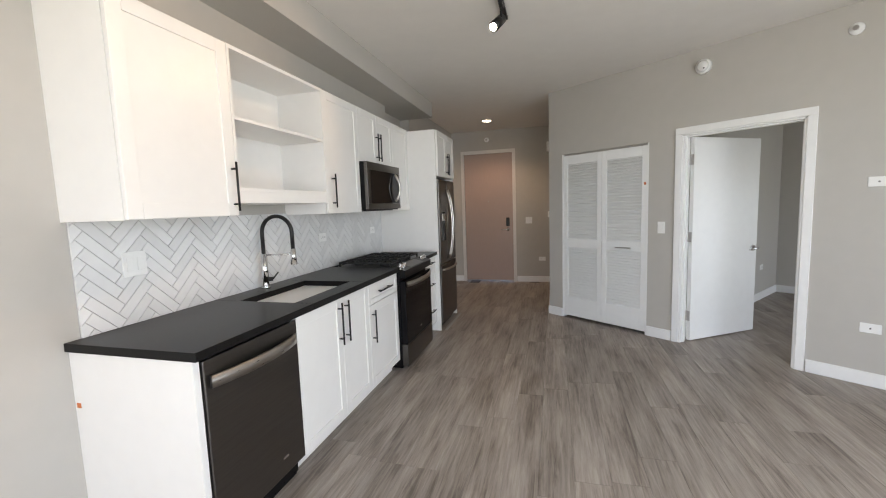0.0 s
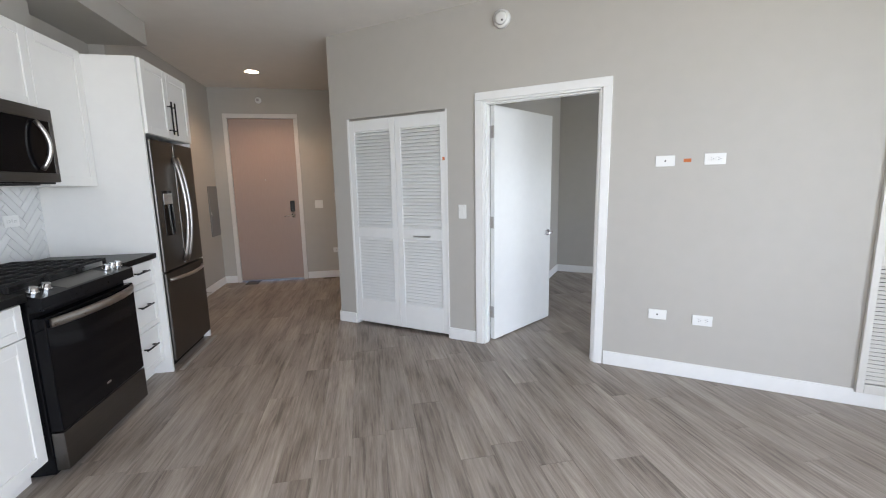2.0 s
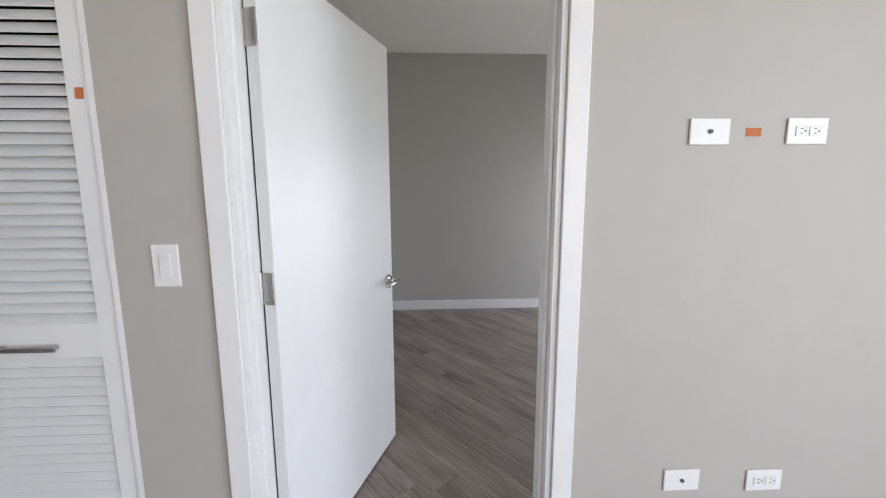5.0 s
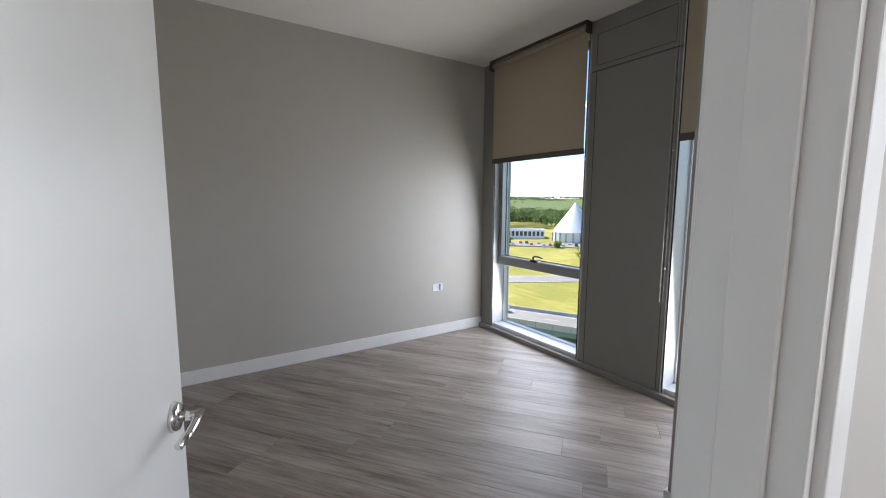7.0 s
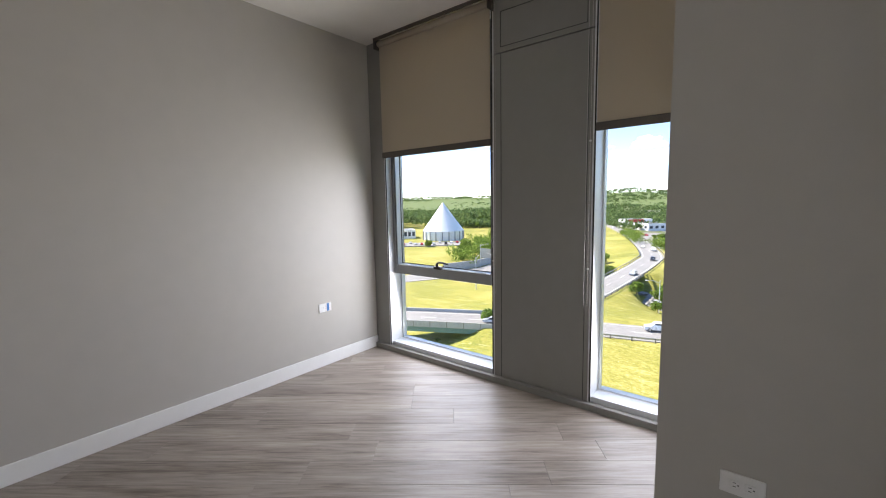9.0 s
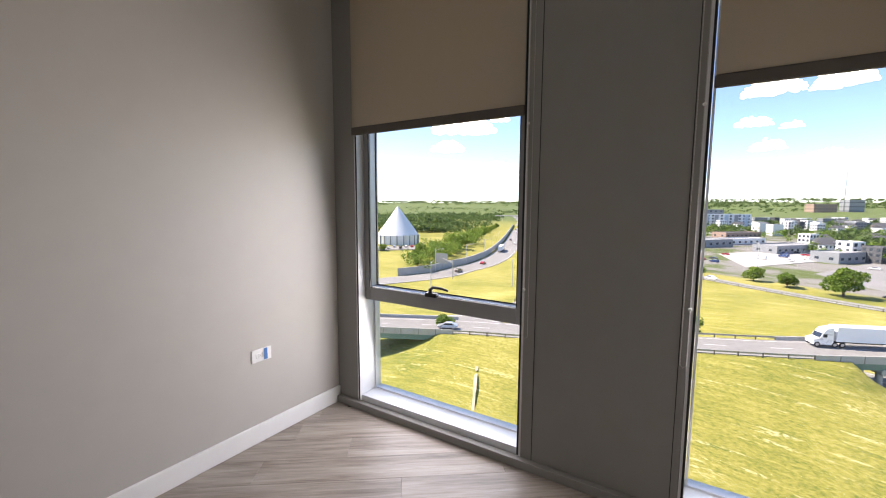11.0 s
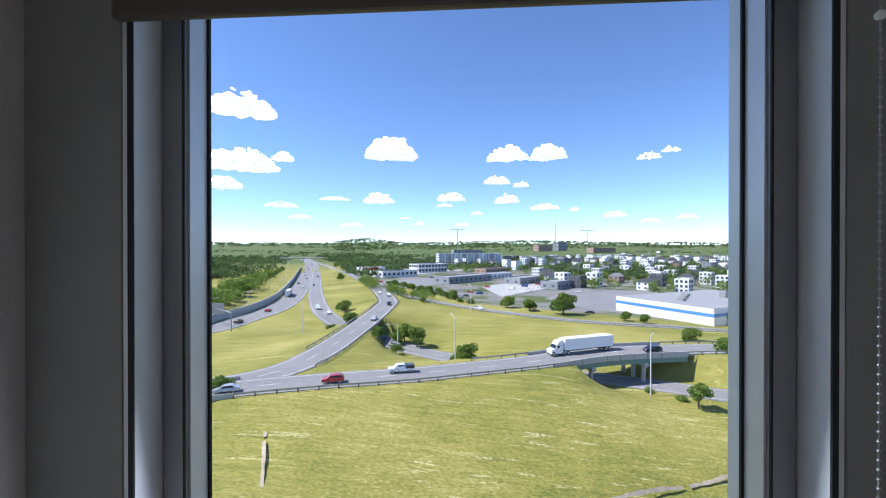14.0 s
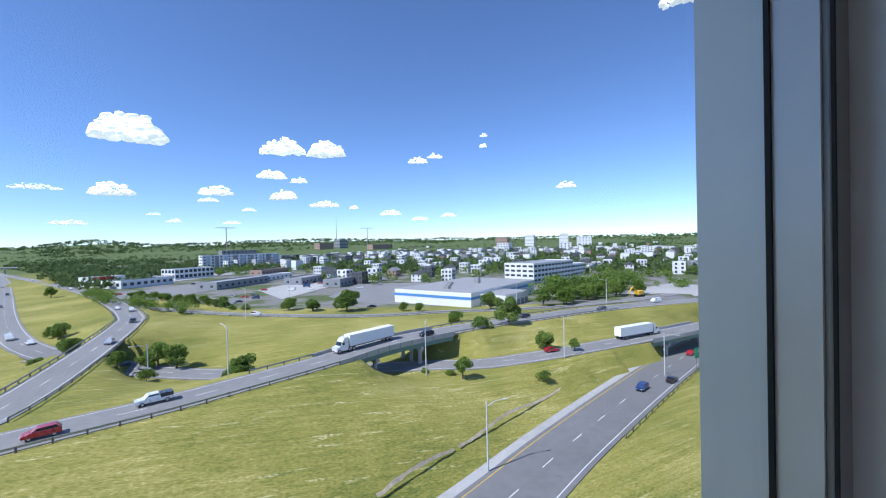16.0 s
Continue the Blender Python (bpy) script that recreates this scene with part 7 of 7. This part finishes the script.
# townhouses: a few kinds, repeated over the hillside
TOWN = [block("townhouse", "white three-storey townhouse with flat roof", 9, 9, 9.6, WHITEW, ROOFM, 3, 3, 1.6, 1.8, faces=(0, 3)),
        block("townhouse", "white and dark modern townhouse", 8, 10, 10.5, WHITEW, ROOFD, 3, 2, 1.9, 2.0, faces=(0, 3)),
        block("townhouse", "charcoal clad townhouse with flat roof", 9, 10, 9.0, DARKW, ROOFM, 3, 3, 1.5, 1.6, faces=(0, 3)),
        block("house", "white house with a dark gabled roof", 11, 9, 6.0, WHITEW, ROOFD, 2, 3, 1.4, 1.5, True, faces=(0, 3)),
        block("house", "tan brick house with a grey gabled roof", 11, 9, 6.0, TANW, ROOFM, 2, 3, 1.4, 1.5, True, faces=(0, 3)),
        block("townhouse", "pale grey townhouse row", 22, 10, 9.0, GREYW, ROOFM, 3, 6, 1.6, 1.7, faces=(0, 3))]
hr = random.Random(5)
first = [True] * len(TOWN)
n = 0
tries = 0
taken = []
while n < 210 and tries < 4000:
    tries += 1
    azd = hr.uniform(97, 150) if n > 22 else hr.uniform(88, 99)
    D = 330 + 800 * hr.random() ** 1.15
    if azd < 99 and D < 620:
        continue
    if azd > 118 and D < 380:
        continue
    x, y = D * math.sin(radians(azd)), D * math.cos(radians(azd))
    if any((x - a) ** 2 + (y - b2) ** 2 < 15 ** 2 for a, b2 in taken) or (x - 265) ** 2 + (y + 214) ** 2 < 60 ** 2 or (x - 290) ** 2 + (y + 262) ** 2 < 45 ** 2 or (x - 205) ** 2 + (y + 113) ** 2 < 85 ** 2 or abs((x - 460) * 0.64 + (y + 60) * 0.77) < 14:
        continue
    taken.append((x, y))
    k = hr.choice((0, 0, 1, 1, 2, 3, 3, 4, 5))
    m = pose(x, y, float(land(np.array([(x, y)]))[0]) + (3 if D > 600 else 0), 0, 0, -50 + hr.uniform(-9, 9))
    if first[k]:
        TOWN[k].matrix_world = m
        first[k] = False
    else:
        copy_thing(TOWN[k], m)
    n += 1

# plainer houses far up the hill
FAR = []
for lab, w_, r_, k_ in (("small distant white house", WHITEW, ROOFD, 0), ("small distant white box house", WHITEW, ROOFM, 1), ("small distant brick house", TANW, ROOFD, 0)):
    t = local_thing("distant_house", lab, "house", "distant houses")
    part("wall", box(bmesh.new(), -5.5, 5.5, -5, 5, -2, 7 + 3 * k_), w_, t)
    b = bmesh.new()
    if k_:
        box(b, -5.4, 5.4, -4.9, 4.9, 10, 10.3)
    else:
        a_, c_ = [[b.verts.new((sx * 6.0, y_, z_)) for y_, z_ in ((-5.6, 6.9), (0, 10.2), (5.6, 6.9))] for sx in (-1, 1)]
        b.faces.new(a_)
        b.faces.new(c_[::-1])
        for i in range(3):
            b.faces.new((a_[i], c_[i], c_[(i + 1) % 3], a_[(i + 1) % 3]))
    part("roof", b, r_, t)
    FAR.append(t)
placed = set()
while n < 350 and tries < 9000:
    tries += 1
    azd, D = hr.uniform(93, 150), hr.uniform(560, 1450)
    x, y = D * math.sin(radians(azd)), D * math.cos(radians(azd))
    if any((x - a) ** 2 + (y - b2) ** 2 < 15 ** 2 for a, b2 in taken):
        continue
    taken.append((x, y))
    k = hr.choice((0, 1, 1, 2))
    m = pose(x, y, float(land(np.array([(x, y)]))[0]) + 2.5, 0, 0, -50 + hr.uniform(-12, 12))
    if k in placed:
        copy_thing(FAR[k], m)
    else:
        placed.add(k)
        FAR[k].matrix_world = m
    n += 1

# distant blocks and masts on the skyline
for x, y, w, d, h, rot, wm_ in ((1500, -260, 60, 30, 34, -60, TANW), (1540, -330, 40, 30, 46, -60, GREYW), (1350, -420, 90, 30, 26, -65, TANW), (980, 10, 70, 24, 24, -70, GREYW), (1200, -820, 60, 40, 40, -45, TANW), (1150, -900, 50, 30, 48, -45, WHITEW), (1000, -1000, 70, 40, 36, -40, WHITEW), (1180, -1080, 50, 30, 52, -40, WHITEW), (900, -620, 60, 30, 24, -45, WHITEW), (760, -700, 60, 26, 22, -45, WHITEW)):
    settle(block("distant_block", "distant mid-rise building on the skyline", w, d, h, wm_, ROOFM, 4, 8, 3.0, 3.0, faces=(0, 2, 3)), x, y, rot)
mast = thing("radio_mast", (1500, -306, -8), "tall thin radio mast on the skyline", "mast")
part("lattice", cyl(bmesh.new(), (1500, -306, -8), (1500, -306, 96), 1.6, 0.5, 6), GALV, mast)
for x, y, hgt in ((1500, -420, 62), (1300, 40, 58)):
    cr = thing("tower_crane", (x, y, -8), "distant tower crane above the roofs", "crane")
    part("tower", cyl(bmesh.new(), (x, y, -8), (x, y, hgt), 1.2, seg=6), GALV, cr)
    part("jib", cyl(bmesh.new(), (x + 6, y + 26, hgt), (x - 4, y - 22, hgt - 1), 1.0, seg=6), GALV, cr)

# cone-roofed white hall on the far slope
ch = thing("cone_roof_hall", (240.5, 195.3, -27), "white round hall with a tall pointed cone roof", "building")
CONEM = mat("white_metal_roof", (0.70, 0.72, 0.74), 0.45, noise_scale=0.3, noise_amt=0.05)
part("roof", cyl(bmesh.new(), (240.5, 195.3, -20.5), (240.5, 195.3, 0.5), 15.5, 0.15, 40), CONEM, ch, "white ribbed cone roof")
part("wall", cyl(bmesh.new(), (240.5, 195.3, -29), (240.5, 195.3, -20.5), 15.2, seg=40), WHITEW, ch)
for k in range(20):
    a = 2 * math.pi * k / 20
    part("pilaster", cyl(bmesh.new(), (240.5 + 15.4 * math.cos(a), 195.3 + 15.4 * math.sin(a), -29), (240.5 + 15.4 * math.cos(a), 195.3 + 15.4 * math.sin(a), -20.5), 0.4, seg=6), GREYW, ch)
settle(block("low_wing", "long low white wing with a glass front", 44, 16, 6.5, WHITEW, ROOFM, 1, 14, 2.0, 3.4), 222, 238, -40)
lot("pavement_lot_7", 205, 188, 60, 22, -50, ASPHALT, "car park below the round hall")
for k in range(14):
    p = pose(205, 188, 0, 0, 0, -50) @ Vector((-26 + k * 4.0, hr.choice((-5, 4)), 0))
    copy_thing(car(*hr.choice((("sedan", "white"), ("suv", "black"), ("sedan", "silver"), ("sedan", "red"))))[0], pose(p.x, p.y, float(land(np.array([(205, 188)]))[0]) + 0.30, 0, 0, 40))

# ---- street furniture ----
LAMPM = mat("pale_grey_lamp_paint", (0.52, 0.52, 0.50), 0.6, noise_scale=2, noise_amt=0.06)


def street_lamp(x, y, h, rot, arm=3.2):
    z = float(land(np.array([(x, y)]))[0])
    s = local_thing("street_lamp", "tall galvanised highway lamp post with a long arm", "street lamp", "highway lamps")
    part("pole", cyl(bmesh.new(), (0, 0, -0.5), (0, 0, h), 0.17, 0.11, 10), LAMPM, s)
    part("arm", tube(bmesh.new(), [(0, 0, h - 0.9), (arm * 0.5, 0, h - 0.15), (arm, 0, h)], [0.08, 0.07, 0.06], 8), LAMPM, s)
    part("lamp_head", box(bmesh.new(), arm - 0.1, arm + 0.75, -0.17, 0.17, h - 0.10, h + 0.06, 0.04), LAMPM, s)
    s.matrix_world = pose(x, y, z, 0, 0, rot)


for x, y, h, rot in ((60.8, -34, 12.2, -100), (98.8, -39.4, 14, -30), (91.2, -79.2, 12, 170), (127, 24.8, 10, 120), (107.9, 6.3, 11.5, 20), (78, -104, 12, -160), (197.9, 1.9, 13, 20), (257.4, -22, 13, 20), (114.7, 79.7, 11, 20), (139, 60, 11, -160), (160, 108, 11, -60), (190, 108, 11, -60), (225, 115, 11, -60), (260, 126, 11, -60), (300, 141, 11, -60), (135, -95, 12, 90), (140, -150, 12, 90)):
    street_lamp(x, y, h, rot)
gt = thing("sign_gantry", (150, 95, -30), "overhead highway sign seen from behind, on steel posts", "road sign")
for q in ((148, 91), (166, 112)):
    part("post", cyl(bmesh.new(), (*q, -30.5), (*q, -22.5), 0.22, seg=10), GALV, gt)
part("beam", cyl(bmesh.new(), (148, 91, -23), (166, 112, -23), 0.18, seg=8), GALV, gt)
part("sign_panel", box(bmesh.new(), 158, 158.2, 100, 106.5, -25.2, -20.8), GALV, gt)
gs = thing("green_road_sign", (84.5, -117, -38), "green highway sign with white lettering bars", "road sign")
GREENS = mat("sign_green", (0.01, 0.22, 0.11), 0.45)
for q in (-119.5, -114.5):
    part("post", cyl(bmesh.new(), (75.5, q, -38.6), (75.5, q, -31.5), 0.1, seg=8), GALV, gs)
sp = part("sign_panel", box(bmesh.new(), 75.2, 75.4, -120.5, -113.5, -34.0, -31.0, 0.05), GREENS, gs)
for z, a, b2 in ((-31.9, -119.4, -114.6), (-32.9, -118.4, -115.6)):
    part("lettering_bar", box(bmesh.new(), 75.15, 75.195, a, b2, z - 0.22, z + 0.22), PAINT, sp)
ex = thing("excavator", (150, -185, -31), "yellow excavator on the construction yard", "excavator")
YELP = mat("machine_yellow", (0.70, 0.42, 0.03), 0.5)
ez = float(land(np.array([(150.0, -185.0)]))[0])
part("body", box(bmesh.new(), 148.5, 151.5, -187, -183, ez + 1.2, ez + 3.2, 0.15), YELP, ex)
part("tracks", box(bmesh.new(), 148.3, 151.7, -187.3, -182.7, ez, ez + 1.15, 0.2), TYRE, ex)
part("boom", tube(bmesh.new(), [(150, -184, ez + 2.4), (150, -180, ez + 5.5), (150, -176.5, ez + 2.0)], [0.4, 0.35, 0.25], 8), YELP, ex)
hw = thing("highway_overpass", (900, 372, -30), "far road bridge across the highway", "bridge", kind="structure")
part("deck", tube(bmesh.new(), [(860, 410, -22), (905, 330, -22)], 1.4, 6), CONCRETE, hw)
for q in ((868, 396), (884, 368), (898, 343)):
    part("pier", cyl(bmesh.new(), (*q, -31), (*q, -22), 1.0, seg=8), CONCRETE, hw)

# ---- clouds ----
CLOUD = bpy.data.materials.new("glowing_cloud_white")
CLOUD.use_nodes = True
cb = CLOUD.node_tree.nodes["Principled BSDF"]
cb.inputs["Base Color"].default_value = (0.9, 0.9, 0.9, 1)
cb.inputs["Roughness"].default_value = 1.0
cb.inputs["Specular IOR Level"].default_value = 0.0
# added glow brightens the shaded sides in place of scattered sunlight
cb.inputs["Emission Color"].default_value = (0.93, 0.96, 1.0, 1)
cb.inputs["Emission Strength"].default_value = 0.45


def cloud(azd, el, wide, tall, seed):
    """A small fair-weather cloud of many puffs, far out; width and height in degrees."""
    D = 3300.0
    rr = random.Random(seed)
    w, t = D * math.tan(radians(wide)), D * math.tan(radians(tall))
    b = bmesh.new()
    n = int(30 + 26 * wide)
    for i in range(n):
        u = rr.uniform(-0.5, 0.5)
        top = (1 - (2 * u) ** 2) ** 0.7
        v = rr.random() ** 1.5 * top
        r = t * rr.uniform(0.05, 0.17) * (0.55 + 0.6 * top) * (1 - 0.45 * v)
        bmesh.ops.create_icosphere(b, subdivisions=2, radius=r, matrix=Matrix.Translation((u * w, rr.uniform(-0.15, 0.15) * w, v * t * 0.8)) @ Matrix.Diagonal((1.5, 1.5, 0.85, 1)))
    for q in b.verts:
        k = noise.noise_vector(q.co * (4.0 / t)) * t * 0.07 + noise.noise_vector(q.co * (11.0 / t)) * t * 0.035
        q.co += k
    me_ = mesh_of("cloud", b, CLOUD, True)
    o = new("cloud", me_)
    a = radians(azd)
    o.matrix_world = pose(D * math.sin(a), D * math.cos(a), D * math.tan(radians(el)), 0, 0, -azd)
    tagged(o, "small white fair-weather cloud in a blue sky", "cloud", "clouds", "stuff")
    o.visible_shadow = False


for i, row in enumerate(((60.1, 16.4, 7.6, 3.2), (60.1, 9.9, 8.2, 3.0), (65.0, 11.2, 2.6, 1.4), (79.1, 12.3, 6.6, 3.4), (95.2, 12.0, 5.2, 2.3), (100.6, 11.9, 4.6, 2.4), (93.7, 8.8, 3.4, 1.3), (97.0, 8.3, 2.0, 0.9), (77.4, 6.2, 3.8, 1.6), (71.5, 6.4, 4.0, 0.6), (87.4, 6.6, 3.6, 1.4), (86.5, 5.7, 2.2, 0.6), (95.1, 6.2, 3.2, 1.5), (100.2, 5.2, 3.8, 1.0), (64.8, 5.3, 4.0, 0.8), (67.0, 3.9, 3.0, 0.6), (73.8, 2.9, 3.2, 0.6), (109.0, 4.0, 2.8, 0.9), (113.0, 3.2, 2.4, 0.6), (117.0, 3.6, 2.2, 0.6), (112.9, 11.0, 2.6, 1.0), (115.3, 11.6, 2.0, 0.8), (133.0, 6.9, 2.4, 1.0), (122.1, 14.2, 1.0, 0.6), (122.0, 12.8, 1.0, 0.7), (58.0, 7.4, 4.4, 1.8), (83.0, 3.2, 1.6, 0.5), (91.0, 4.6, 1.6, 0.5), (104.0, 4.9, 1.2, 0.6), (81.0, 4.0, 1.4, 0.4), (89.0, 3.0, 2.0, 0.5), (49.0, 12.0, 6.0, 2.0), (44.0, 7.0, 6.0, 1.6), (147.0, 26.0, 5.0, 2.0))):
    cloud(*row, 100 + i)
